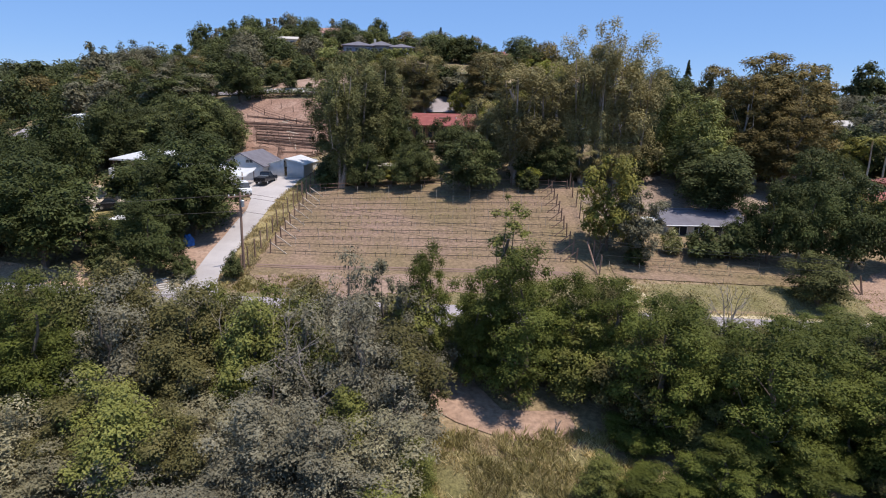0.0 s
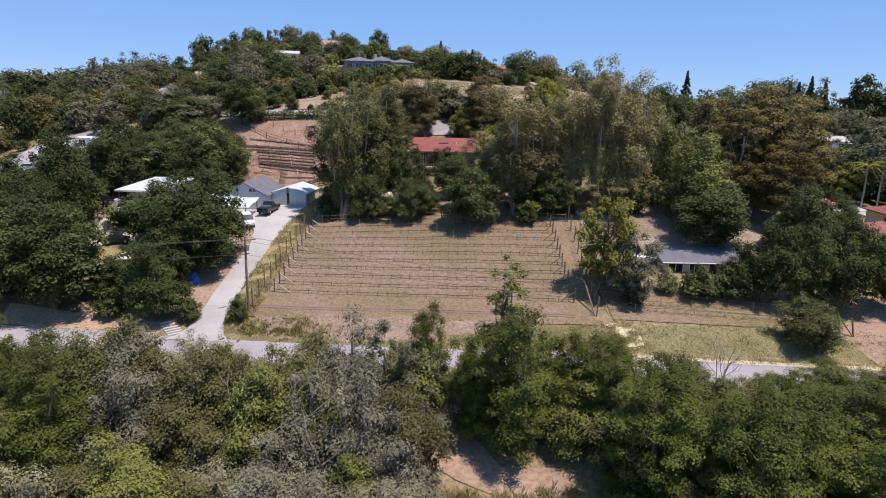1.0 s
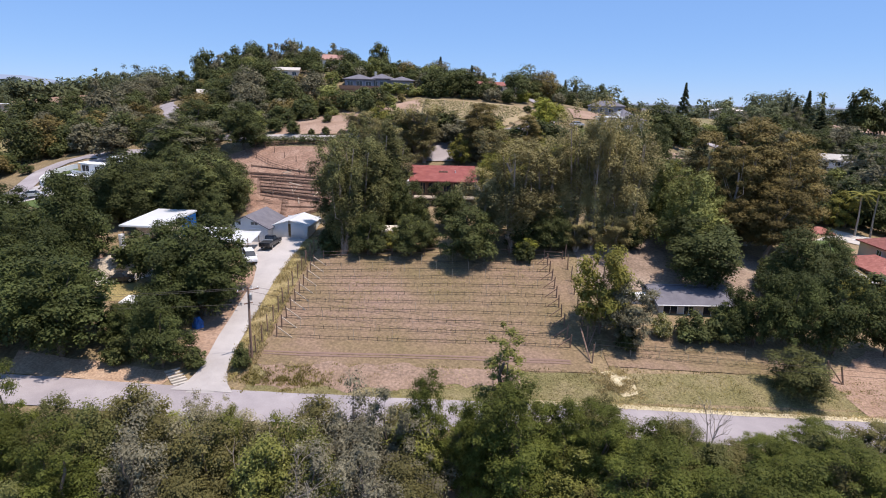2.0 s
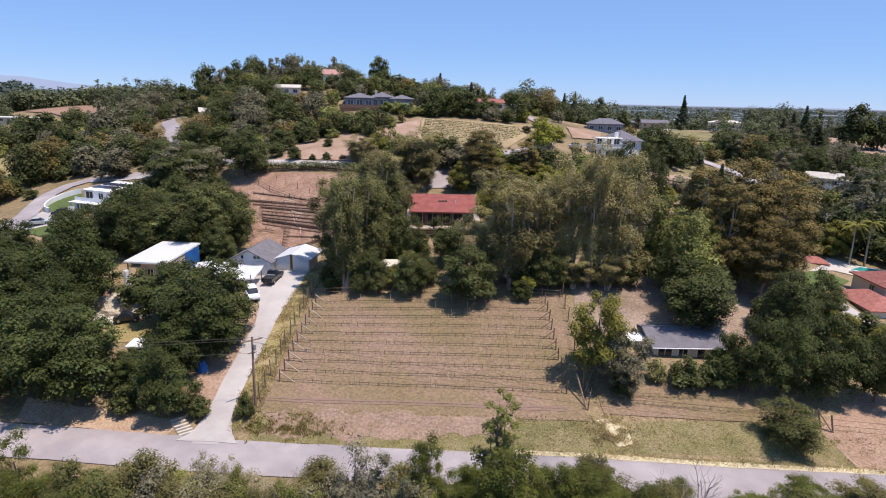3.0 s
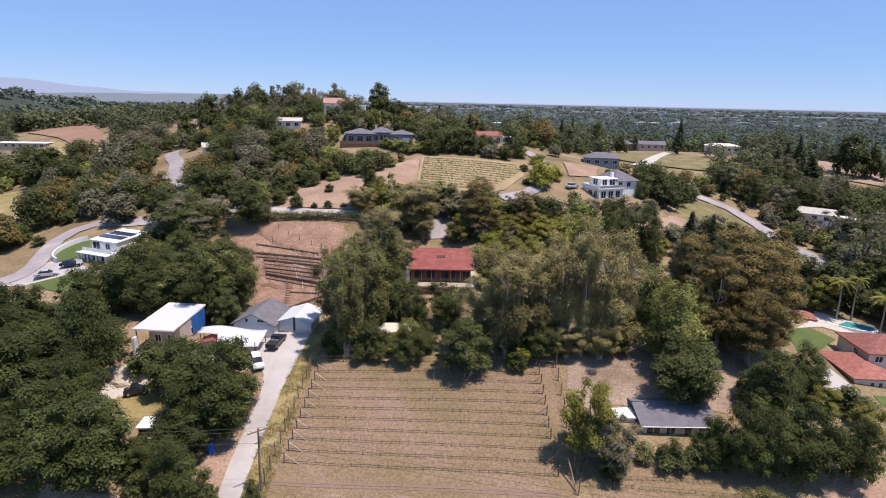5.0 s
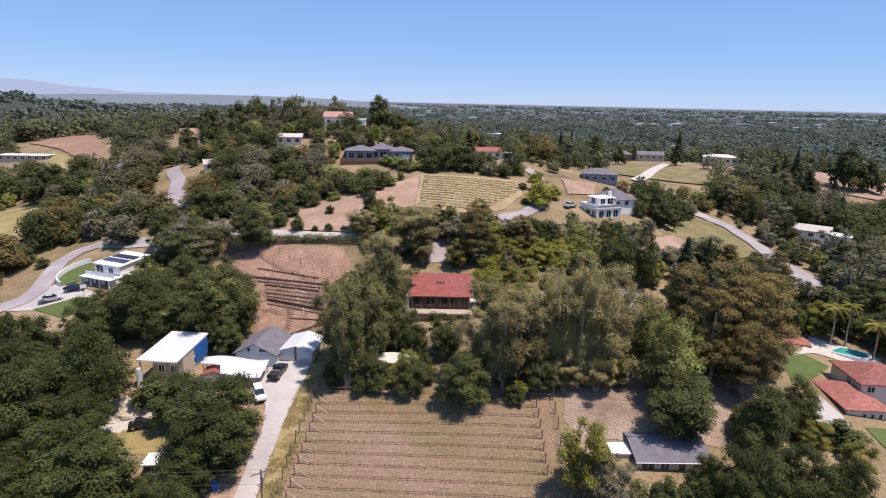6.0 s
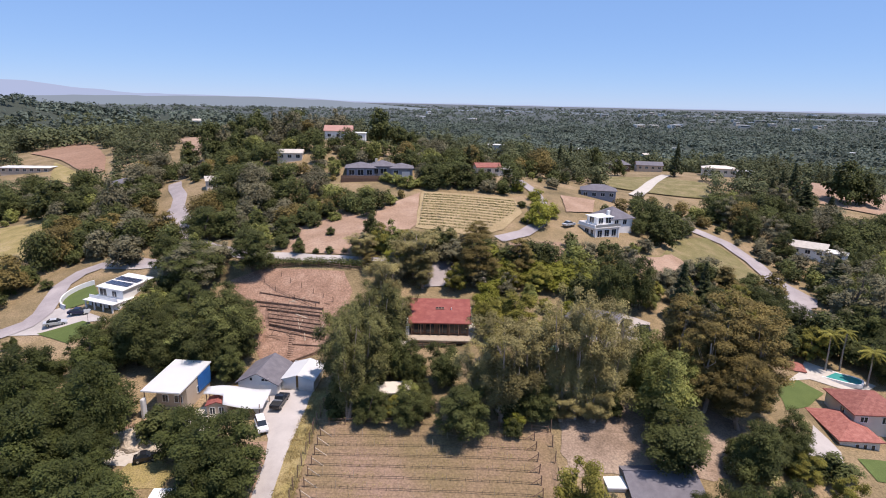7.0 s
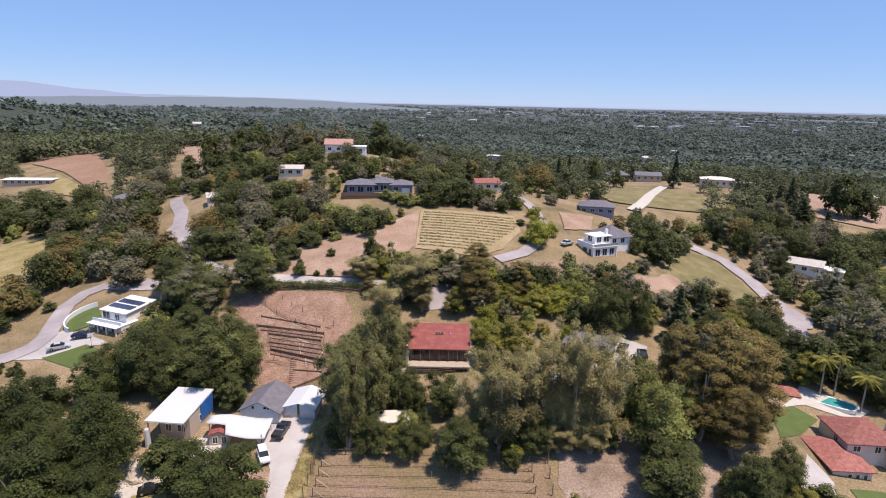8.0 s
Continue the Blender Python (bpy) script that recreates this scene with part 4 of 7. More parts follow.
def stair(a, b, n, width, label, mat=None):
    t = thing("stairs", on_ground(*a), label, "stairs", "earth stairs")
    bpy.context.view_layer.update()
    d = Vector((b[0] - a[0], b[1] - a[1], 0)).normalized()
    turn = math.degrees(math.atan2(d.y, d.x))
    tread = boxed(-0.16, 0.16, -width / 2, width / 2, -0.1, 0.08, bevel=0.01)
    first = part("tread", tread, mat or M_WOOD, t)
    first.matrix_basis = t.matrix_world.inverted() @ on_ground(*a, turn, 0.1)
    for k in range(1, n):
        x, y = a[0] + (b[0] - a[0]) * k / (n - 1), a[1] + (b[1] - a[1]) * k / (n - 1)
        child("tread", first.data, t, on_ground(x, y, turn, 0.12))


patch("bank", [(-0.8, 42.5), (2.5, 42.5), (4.5, 38.5), (9.5, 38.5), (10.2, 36.4), (5.5, 35.4), (1.5, 37), (-0.8, 39)], M_BARE, "eroded pinkish bare earth bank", "bank", 0.08, 1.0)
patch("gully_grass", [(-1.5, 34), (1.5, 34.5), (6, 33.6), (11, 35.5), (13, 31), (14, 20), (-2, 18)], M_GREENGRASS, "green and straw-coloured weeds in the gully", "grass", 0.05, 1.2)
patch("vineyard_soil", [(-21, 60.5), (17.2, 59.5), (18.6, 84.2), (-20.6, 88.4)], M_SOIL, "tilled pinkish-brown vineyard soil with dry weeds", "soil", 0.06, 1.5)
patch("verge", [(-20.5, 56.0), (0, 54.8), (17, 54.2), (38, 53.4), (60, 52.6), (60, 59), (38, 60.4), (17, 59.3), (-20.8, 60.3)], M_GREENGRASS, "olive and straw-coloured grass verge beside the street", "grass", 0.07, 1.2)
patch("bare_verge", [(-19.5, 57.0), (-2, 56.6), (8, 57.8), (9, 60.2), (-20, 60.6)], M_DUST, "bare pinkish earth beside the vineyard", "soil", 0.11, 0.5, 1.6)
ribbon("street_edge", [(8, 54.9), (17, 54.5), (30, 53.7), (45, 53.3), (80, 52.0), (140, 50)], 0.42, material("straw_edge", [(0.46, 0.38, 0.22), (0.62, 0.53, 0.36)], 1.0, 0.95, 0.05, 6, space="World", fine=0.3), "strip of pale straw along the street", "grass", 0.13, 1.5)
patch("orange_earth", [(-47, 57.8), (-29.5, 56.4), (-28.5, 59), (-40, 60.5), (-48, 62)], material("orange_earth", [(0.35, 0.23, 0.15), (0.45, 0.32, 0.22)], 0.5, 0.95, 0.1, 4, space="World", fine=0.3), "orange-brown trampled earth beside the street", "soil", 0.09, 1.2)
patch("bare_corner", [(44, 53.8), (75, 52.5), (75, 66), (52, 66), (43.5, 60)], material("red_earth", [(0.28, 0.175, 0.115), (0.36, 0.24, 0.17)], 0.3, 0.95, 0.1, 4, space="World", fine=0.3), "reddish bare earth beside the street", "soil", 0.10, 1.5)
patch("drive_verge", [(-22.8, 57.4), (-20.9, 61), (-20.4, 88), (-19.8, 98), (-23.2, 98), (-23.6, 84), (-23.9, 73), (-23.8, 66)], M_DRYGRASS, "dry yellow grass strip beside the driveway", "grass", 0.10, 1.2)
patch("drive_dirt", [(-26.2, 60), (-26.5, 66), (-26.5, 73), (-26.9, 84), (-31, 84), (-30.5, 66), (-28.5, 60)], M_BARE, "pale dirt shoulder of the driveway", "soil", 0.09, 1.2)
patch("forecourt", [(-23.5, 86), (-23.1, 98.6), (-37, 98.6), (-33.5, 94), (-30.0, 89.5), (-27.6, 84.5), (-26.6, 79), (-23.9, 79)], M_CONCRETE, "pale concrete forecourt before the garage", "paving", 0.13, 1.2, 0.15)
patch("yard", [(-54, 79), (-46, 78), (-40, 84), (-37, 90), (-38, 97), (-47, 90), (-54, 86)], M_STONE, "pale trampled yard with heaps of earth", "soil", 0.08, 1.5)
patch("ranch_yard", [(19, 60.8), (38, 60.2), (43, 61), (40, 67.6), (19, 67.4)], M_SOIL, "pinkish tilled soil before the ranch house", "soil", 0.10, 1.5)
patch("ranch_slope", [(18.6, 76), (27, 76), (44, 77), (56, 82), (50, 92), (34, 96), (22, 90)], material("leaf_litter", [(0.17, 0.12, 0.085), (0.27, 0.195, 0.145), (0.34, 0.26, 0.195)], 0.2, 0.95, 0.1, 3, space="World", fine=0.3), "leaf-strewn brown slope under the eucalypts", "soil", 0.08, 1.0, 1.6)
patch("terraced_earth", [(-51, 133), (-43, 136.5), (-23, 134.5), (-20, 128), (-22, 112), (-29, 107.5), (-35, 107.5), (-38.5, 113), (-39, 122)], M_TERRACE, "bare reddish terraced earth behind the garage", "soil", 0.10, 1.5)
patch("bare_slope", [(-40, 142.4), (-44.5, 158), (-41, 170), (-31, 175), (-24, 167), (-15, 178), (-7, 188), (-6.9, 160), (-12.9, 145), (-18, 140)], M_BARE, "bare pinkish earth slope with scattered bushes", "soil", 0.25, 2.5)
patch("upper_vineyard_soil", [(-6.5, 189), (24, 190), (25, 178), (18, 164), (10, 157), (-7, 158)], material("straw_soil", [(0.29, 0.215, 0.115), (0.38, 0.29, 0.165)], 0.15, 0.95, 0.1, 3, space="World", fine=0.3), "straw-coloured soil of the upper vineyard", "soil", 0.25, 2.5)
patch("lower_terrace_soil", [(16, 144), (19, 156), (34, 160), (33, 148)], M_BARE, "pale earth of a small terraced vineyard", "soil", 0.25, 2.0)
patch("brown_field", [(-234, 336), (-231, 380), (-205, 352), (-173, 304), (-156, 272), (-161, 265.5), (-197, 305)], material("red_field", [(0.24, 0.14, 0.09), (0.32, 0.195, 0.13)], 0.05, 0.95, 0.1, 1, space="World", fine=0.2), "bare reddish-brown hill field", "field", 0.5, 6.0)
patch("straw_field", [(-197, 300), (-160.5, 264), (-158, 252), (-177, 264)], M_DRYGRASS, "dry straw field below the brown hill", "field", 0.45, 5.0)
patch("upper_field", [(-168, 382), (-139, 396), (-115, 302), (-117.5, 280), (-140, 323)], M_BARE, "bare pale brown field on the ridge", "field", 0.5, 5.0)
patch("small_field", [(-200, 396), (-172, 352), (-142, 300), (-158, 318), (-186, 356)], M_DUST, "small bare field between oaks", "field", 0.5, 5.0)
patch("west_field", [(-156, 196), (-138, 204), (-117, 166), (-125, 150), (-165, 150)], M_DRYGRASS, "dry yellow hillside grass", "field", 0.4, 4.0)
patch("bare_east_slope", [(51.5, 149), (53, 157), (62, 159.5), (68, 166), (70, 156), (67, 151), (56, 142)], M_BARE, "bare brown earth of the lower east slope", "soil", 0.4, 2.0, 1.5)
patch("east_slope", [(52.7, 157), (63, 161.5), (77, 183), (89, 190), (93, 177), (93, 161), (88, 147.5), (79, 150), (69, 153), (55.4, 141), (51.4, 147)], M_GREENGRASS, "dry straw-coloured slope below the east road", "grass", 0.3, 2.5)
patch("bare_plot", [(41.4, 200.8), (53.9, 203), (49.5, 188), (40, 184)], M_BARE, "bare brown plot above the white house", "soil", 0.35, 2.0)
patch("upper_court", [(9, 131), (16.5, 132), (18, 139.5), (10.5, 138.5)], M_CONCRETE, "pale paved court among trees behind the house", "paving", 0.3, 1.5, 0.3)
patch("gravel_drive", [(-5, 130), (-4, 140), (3, 141.5), (5, 136), (3, 131)], M_ASPHALT, "pale grey drive behind the red-roofed house", "paving", 0.22, 1.5, 0.4)
patch("east_terrace", [(70, 240), (68, 285), (108, 295), (126, 275), (112, 242)], M_GREENGRASS, "green terraced plots on the east hill", "field", 0.5, 5.0)
patch("east_field", [(160, 245), (172, 300), (240, 320), (240, 240), (185, 232)], M_BARE, "bare brown field on the east hill", "field", 0.5, 5.0)
patch("west_lawn", [(-89, 120.5), (-81, 124.5), (-75, 121.5), (-80, 116.5)], M_LAWN, "small mown green lawn before the white villa", "lawn", 0.16, 1.2, 0.2)
patch("east_lawn", [(64, 96), (66.5, 104), (72.5, 109), (76, 104), (69, 98)], M_LAWN, "green lawn beside the tiled villa", "lawn", 0.12, 1.2, 0.2)
patch("front_lawn", [(69, 84), (84, 84), (84, 78), (69, 79)], M_LAWN, "green lawn before the tiled villa", "lawn", 0.12, 1.2, 0.2)
patch("courtyard", [(29, 116), (40, 127), (48, 124), (45, 116), (35, 112)], M_CONCRETE, "pale paved courtyard among the trees", "paving", 0.15, 1.5)
patch("villa_forecourt", [(-96, 120), (-95, 127), (-90, 131), (-84, 129), (-75, 124.2), (-81, 123.8), (-88, 120)], M_CONCRETE, "pale concrete forecourt round the white villa", "paving", 0.14, 1.5, 0.2)
patch("tile_patio", [(70, 107), (76, 112), (79, 116), (86, 112), (90, 109), (84, 105), (76, 109)], M_STONE, "pale stone terrace round the swimming pool", "paving", 0.14, 1.2, 0.15)
patch("garage_drive", [(60, 83), (66.5, 92), (67, 85), (64, 79)], M_CONCRETE, "pale drive beside the tiled villa", "paving", 0.14, 1.2, 0.15)
ribbon("west_road", [(-46, 142.6), (-49.3, 144.1), (-55.7, 147.9), (-63.7, 154.8), (-73.2, 166.5), (-80.5, 178), (-87.3, 191.3), (-90.5, 201), (-97, 212), (-101, 221)], 2.3, M_ASPHALT, "pale hillside road winding uphill", "road", 0.3)
patch("turnout", [(-89.6, 194), (-90.4, 186), (-85.5, 178), (-77, 169), (-71.5, 169), (-74, 177), (-80, 183), (-85, 192)], M_ASPHALT, "wide pale turnout of the hillside road", "road", 0.33, 2.0, 0.3)
stair((-100.6, 224), (-98.4, 236), 7, 6.0, "pale stone steps between hillside beds", M_STONE)
ribbon("white_path", [(-46, 142.4), (-39.7, 141.0), (-30.6, 139.0), (-17.9, 138.0), (-6, 139)], 1.5, M_CONCRETE, "pale gravel path along the terrace", "path", 0.32)
patch("villa_back_court", [(-91.5, 150.5), (-83.2, 154.5), (-74, 150), (-71.5, 144.5), (-80, 146.5)], M_CONCRETE, "pale concrete court behind the white villa", "paving", 0.22, 1.5, 0.3)
ribbon("villa_road", [(-106, 117), (-97, 121), (-93.6, 124.5), (-92.9, 128.8), (-94.7, 135.5), (-96.4, 142.3), (-95.2, 148.8), (-91.3, 152.5), (-83.2, 152.7), (-76, 148)], 2.3, M_ASPHALT, "pale concrete road past the white villa", "road", 0.25)
patch("road_widening", [(86.5, 138.8), (98.6, 143.8), (102.4, 150), (100, 160), (98.4, 168), (94.4, 164), (91, 147)], M_ASPHALT, "wide pale bend of the hill road", "road", 0.36, 1.5, 0.3)
ribbon("east_road", [(82, 197.5), (88.6, 193.4), (94.8, 188.2), (97.8, 175), (96.8, 160.5), (95.8, 148.3), (91.4, 138.6), (84, 129.4)], 2.8, M_ASPHALT, "pale asphalt hill road bending through trees", "road", 0.35)
ribbon("upper_road", [(16, 157), (24, 163), (30, 172), (33, 186), (32, 200), (28, 214)], 1.9, M_ASPHALT, "narrow grey road beside the upper vineyard", "road", 0.35)
ribbon("terrace_ramp", [(75.5, 226.8), (86, 247), (97.4, 270.8), (108, 290), (116, 303)], 2.4, M_STONE, "pale ramp up to the east terrace", "path", 0.6)
ribbon("tyre_track", [(-20.4, 63.1), (0.6, 62.4), (15, 61.6)], 0.16, material("damp_soil", [(0.20, 0.13, 0.10), (0.26, 0.17, 0.13)], 1, 0.95, 0.03, 8, space="World"), "dark tyre rut in the vineyard soil", "track", 0.10)
ribbon("tyre_track", [(-20.4, 62.6), (0.6, 61.9), (15, 61.1)], 0.12, bpy.data.materials["damp_soil"], "dark tyre rut in the vineyard soil", "track", 0.10)


patch("driveway_mouth", [(-28.0, 55.5), (-27.0, 57.0), (-26.4, 59.5), (-26.4, 62.5), (-23.7, 62.5), (-23.4, 59.5), (-22.6, 57.2), (-21.4, 55.3)], M_CONCRETE, "pale concrete apron where the driveway meets the street", "driveway", 0.15, 0.8, 0.1)


# ---- grass: blades too many to count ----
M_STRAWBLADE = leaf_material("straw_blades", [(0.30, 0.23, 0.095), (0.43, 0.34, 0.165), (0.54, 0.44, 0.25)], passing=0.2)
M_WEEDBLADE = leaf_material("weed_blades", [(0.19, 0.165, 0.055), (0.27, 0.225, 0.085), (0.36, 0.29, 0.14)], passing=0.25)


def blades(name, xy, tall, mat, label, seed, per=5, lean=0.5, wide=0.05):
    """Tufts of grass blades on the ground."""
    rnd = np.random.default_rng(seed)
    xy = np.repeat(np.asarray(xy, float), per, axis=0)
    n = len(xy)
    xy = xy + rnd.normal(size=(n, 2)) * 0.16
    z = ground(xy[:, 0], xy[:, 1]) + 0.05
    p = np.column_stack([xy, z])
    a = rnd.random(n) * 6.283
    side = np.column_stack([np.cos(a), np.sin(a), np.zeros(n)]) * wide
    hgt = tall * (0.5 + 0.8 * rnd.random(n))
    tip = p + np.column_stack([rnd.normal(size=n) * lean * hgt, rnd.normal(size=n) * lean * hgt, hgt])
    v = np.stack([p - side, p + side, tip], 1).reshape(-1, 3)
    return tagged(new(name, quick_mesh(name, v, np.arange(3 * n).reshape(-1, 3), mat)), label, "grass", kind="stuff")


def sown(poly, n, seed, clump=0.0):
    """Random places in a polygon, thicker and thinner by patches."""
    rnd = np.random.default_rng(seed)
    xs, ys = [p[0] for p in poly], [p[1] for p in poly]
    out = []
    for _ in range(n * 8):
        x, y = rnd.uniform(min(xs), max(xs)), rnd.uniform(min(ys), max(ys))
        if inside(x, y, poly) and noise.noise((x * 0.45, y * 0.45, seed)) > clump - 0.3 * rnd.random():
            out.append((x, y))
            if len(out) == n:
                break
    return out


patch("straw_patch", [(17.6, 59.6), (19.4, 60.0), (21.2, 58.6), (21.4, 56.4), (19.6, 55.8), (18.2, 57.2)], bpy.data.materials["straw_edge"], "flattened pale straw on the verge", "grass", 0.12, 0.4, 0.9)
VERGE = [(-21, 55.6), (0, 54.6), (17, 54.0), (38, 53.2), (62, 52.4), (62, 59.5), (38, 61.0), (17, 60.0), (-21, 61.0)]
blades("verge_grass", sown(VERGE, 1700, 1), 0.17, M_WEEDBLADE, "dry olive grass tufts on the street verge", 1)
blades("verge_straw", sown(VERGE, 600, 2, 0.3), 0.16, M_STRAWBLADE, "straw-coloured dry grass on the street verge", 2)
rnd = np.random.default_rng(12)
blades("straw_clump", [(x, y) for x, y in zip(19.4 + rnd.normal(size=900) * 1.2, 57.7 + rnd.normal(size=900) * 1.2) if noise.noise((x * 0.9, y * 0.9, 7)) > -0.02], 0.26, M_STRAWBLADE, "flattened patch of pale dry straw in the verge", 3, 7, 0.9)
blades("roadside_straw", [(x, 54.95 - 0.038 * (x - 8) + 0.28 * e) for x, e in zip(rnd.uniform(6, 64, 1100), rnd.normal(size=1100))], 0.22, M_STRAWBLADE, "pale straw along the edge of the street", 4, 5, 0.8)
blades("yellow_weeds", [(x, y) for x, y in zip(-16.5 + 2.8 * rnd.normal(size=420), 58.2 + 0.95 * rnd.normal(size=420)) if noise.noise((x * 0.7, y * 0.7, 2)) > -0.05 and x > -22.5], 0.3, leaf_material("yellow_weed_leaves", [(0.20, 0.17, 0.045), (0.29, 0.24, 0.075), (0.40, 0.32, 0.13)], passing=0.3), "clumps of yellow-green weeds on the verge", 8, 9, 0.5, 0.06)
blades("gully_weeds", sown([(-2, 36), (13, 36.5), (15, 20), (-2.5, 19)], 3400, 5), 0.5, M_WEEDBLADE, "tall green and dry weeds in the gully", 5, 6, 0.6, 0.045)
blades("gully_straw", sown([(-2, 36), (13, 36.5), (15, 20), (-2.5, 19)], 1500, 6, 0.15), 0.45, M_STRAWBLADE, "tall straw-coloured weeds in the gully", 6, 5, 0.6, 0.04)
blades("driveway_grass", sown([(-23.0, 57), (-20.6, 60.5), (-20.2, 88), (-19.4, 99), (-23.3, 99), (-23.7, 84), (-23.9, 73), (-23.8, 64)], 2200, 7), 0.3, M_STRAWBLADE, "dry yellow grass between driveway and fence", 7, 5, 0.5)


# ---- vineyard ----
def post_mesh(name, h, r, mat):
    bm = tube(bmesh.new(), [(0, 0, -0.3), (0, 0, h * 0.5), (0, 0, h)], [r, r * 0.97, r * 0.92], 6)
    me = bpy.data.meshes.new(name)
    bm.to_mesh(me)
    bm.free()
    me.materials.append(mat)
    return me


END_POST, LINE_POST = post_mesh("end_post", 1.75, 0.085, M_WOOD), post_mesh("line_post", 1.45, 0.026, M_PALEWOOD)
FENCE_POST, TALL_POST = post_mesh("fence_post", 1.35, 0.075, M_WOOD), post_mesh("tall_post", 2.3, 0.08, M_WOOD)


def rod(name, a, b, r, mat, parent, sides=5):
    """A straight bar from a to b, in world metres."""
    inv = parent.matrix_world.inverted()
    return part(name, tube(bmesh.new(), [inv @ Vector(a), inv @ Vector(b)], [r, r], sides), mat, parent)


def wire_run(name, pts, r, mat, parent, sides=3):
    inv = parent.matrix_world.inverted()
    return part(name, tube(bmesh.new(), [inv @ Vector(p) for p in pts], [r] * len(pts), sides), mat, parent)


def vine_row(i):
    ax, ay, bx, by = -19.7 + 0.07 * i, 66.2 + 2.1 * i, 15.4 + 0.02 * i, 64.1 + 2.02 * i
    t = thing("vine_row", on_ground(ax, ay), "row of young vines tied to wires between posts", "vine row", "vineyard rows")
    bpy.context.view_layer.update()
    n = 15
    ps = [(ax + (bx - ax) * k / n, ay + (by - ay) * k / n + 0.05 * math.sin(k * 1.7 + i)) for k in range(n + 1)]
    zs = [gz(x, y) for x, y in ps]
    for k, ((x, y), z) in enumerate(zip(ps, zs)):
        end = k in (0, n)
        if end or k % 2 == (i % 2):
            child("end_post" if end else "post", END_POST if end else LINE_POST, t, pose(x, y, z, 2.5 * math.sin(k * 3 + i), 2.5 * math.cos(k * 5 + i), 0))
    d = Vector((bx - ax, by - ay, 0)).normalized()
    rod("brace", (ax, ay, zs[0] + 1.4), (ax + d.x * 1.9, ay + d.y * 1.9, gz(ax + d.x * 1.9, ay + d.y * 1.9) + 0.03), 0.075, M_PALEWOOD, t)
    rod("brace", (bx, by, zs[-1] + 1.35), (bx - d.x * 1.6, by - d.y * 1.6, gz(bx - d.x * 1.6, by - d.y * 1.6) + 0.03), 0.06, M_WOOD, t)
    for h, r in ((0.45, 0.034), (1.2, 0.008)):
        wire_run("drip_hose" if h < 0.5 else "wire", [(x, y, z + h - 0.05 * (k % 2)) for k, ((x, y), z) in enumerate(zip(ps, zs))], r, M_WIRE, t)
    # bare young canes and their few leaves
    rnd = np.random.default_rng(100 + i)
    bm, cs = bmesh.new(), []
    inv = t.matrix_world.inverted()
    m = 30
    for k in range(m):
        u = (k + 0.5) / m
        x, y = ax + (bx - ax) * u, ay + (by - ay) * u
        z = gz(x, y)
        a = Vector((x, y, z))
        b = a + Vector((rnd.normal() * 0.05, rnd.normal() * 0.05, 0.55))
        tube(bm, [inv @ a, inv @ b], [0.03, 0.022], 4, False)
        for s in (-1, 1):
            tube(bm, [inv @ b, inv @ (b + Vector((s * 0.4, 0, 0.05 + 0.2 * rnd.random())))], [0.016, 0.008], 3, False)
        cs.append(inv @ (b + Vector((0, 0, 0.05))))
    part("vine_wood", bm, M_BARK, t, "bare brown vine canes")["kind"] = "stuff"
    v, q = leaves(cs, [0.3] * len(cs), 90, 0.05, rnd)
    tagged(child("leaves", quick_mesh("leaves", v, q, LEAF["olive"]), t, t.matrix_world), "sparse yellow-green vine leaves")


for i in range(10):
    vine_row(i)
rnd = np.random.default_rng(41)
weeds = []
for i in range(10):
    for u, e in zip(rnd.random(300), rnd.normal(size=300)):
        x, y = -19.0 + 34 * u, 66.1 + 2.1 * i + (64.2 - 66.1 - 0.06 * i) * u + 0.75 + 0.42 * e
        if noise.noise((x * 0.14, y * 0.16, 4)) + 0.25 - abs(u - 0.5) * 0.7 > 0.28 * rnd.random():
            weeds.append((x, y))
blades("vineyard_weeds", weeds, 0.07, M_WEEDBLADE, "low dry olive weeds between the vine rows", 9, 5, 0.9, 0.06)


def rail_fence(line, spacing, label, post, heights, rail_r, mat, group="", mesh_wire=False, h=1.35):
    x0, y0 = line[0]
    t = thing("fence", on_ground(x0, y0), label, "fence", group)
    bpy.context.view_layer.update()
    pts = resample(line, spacing, False)
    zs = [gz(x, y) for x, y in pts]
    for k, ((x, y), z) in enumerate(zip(pts, zs)):
        child("post", post, t, pose(x, y, z, 2 * math.sin(k * 3.3), 2 * math.cos(k * 2.1), k * 40))
    for hh in heights:
        for (p, za), (q, zb) in zip(zip(pts, zs), list(zip(pts, zs))[1:]):
            rod("rail" if rail_r > 0.02 else "wire", (p[0], p[1], za + hh), (q[0], q[1], zb + hh), rail_r, mat, t, 4)
    return t


rail_fence([(-20.9, 88.1), (-10, 87.4), (5, 85.8), (18.0, 83.9)], 2.3, "dark weathered post and rail fence above the vineyard", FENCE_POST, (0.55, 1.1), 0.04, M_WOOD)
rail_fence([(17.4, 61.4), (17.9, 72), (18.4, 84)], 2.8, "tall weathered wooden posts with wire beside the vineyard", TALL_POST, (0.4, 1.0, 1.6, 2.2), 0.012, M_WIRE)
rail_fence([(-21.2, 60.4), (-20.9, 74), (-20.3, 88), (-19.4, 99)], 2.1, "leaning wooden post and wire fence beside the driveway", TALL_POST, (0.5, 1.0, 1.5, 2.1), 0.012, M_WIRE)
rail_fence([(19, 67.8), (28, 67.4), (37, 67.4), (42, 67)], 2.4, "pale weathered rail fence before the ranch house", FENCE_POST, (0.5, 1.05), 0.045, M_PALEWOOD)
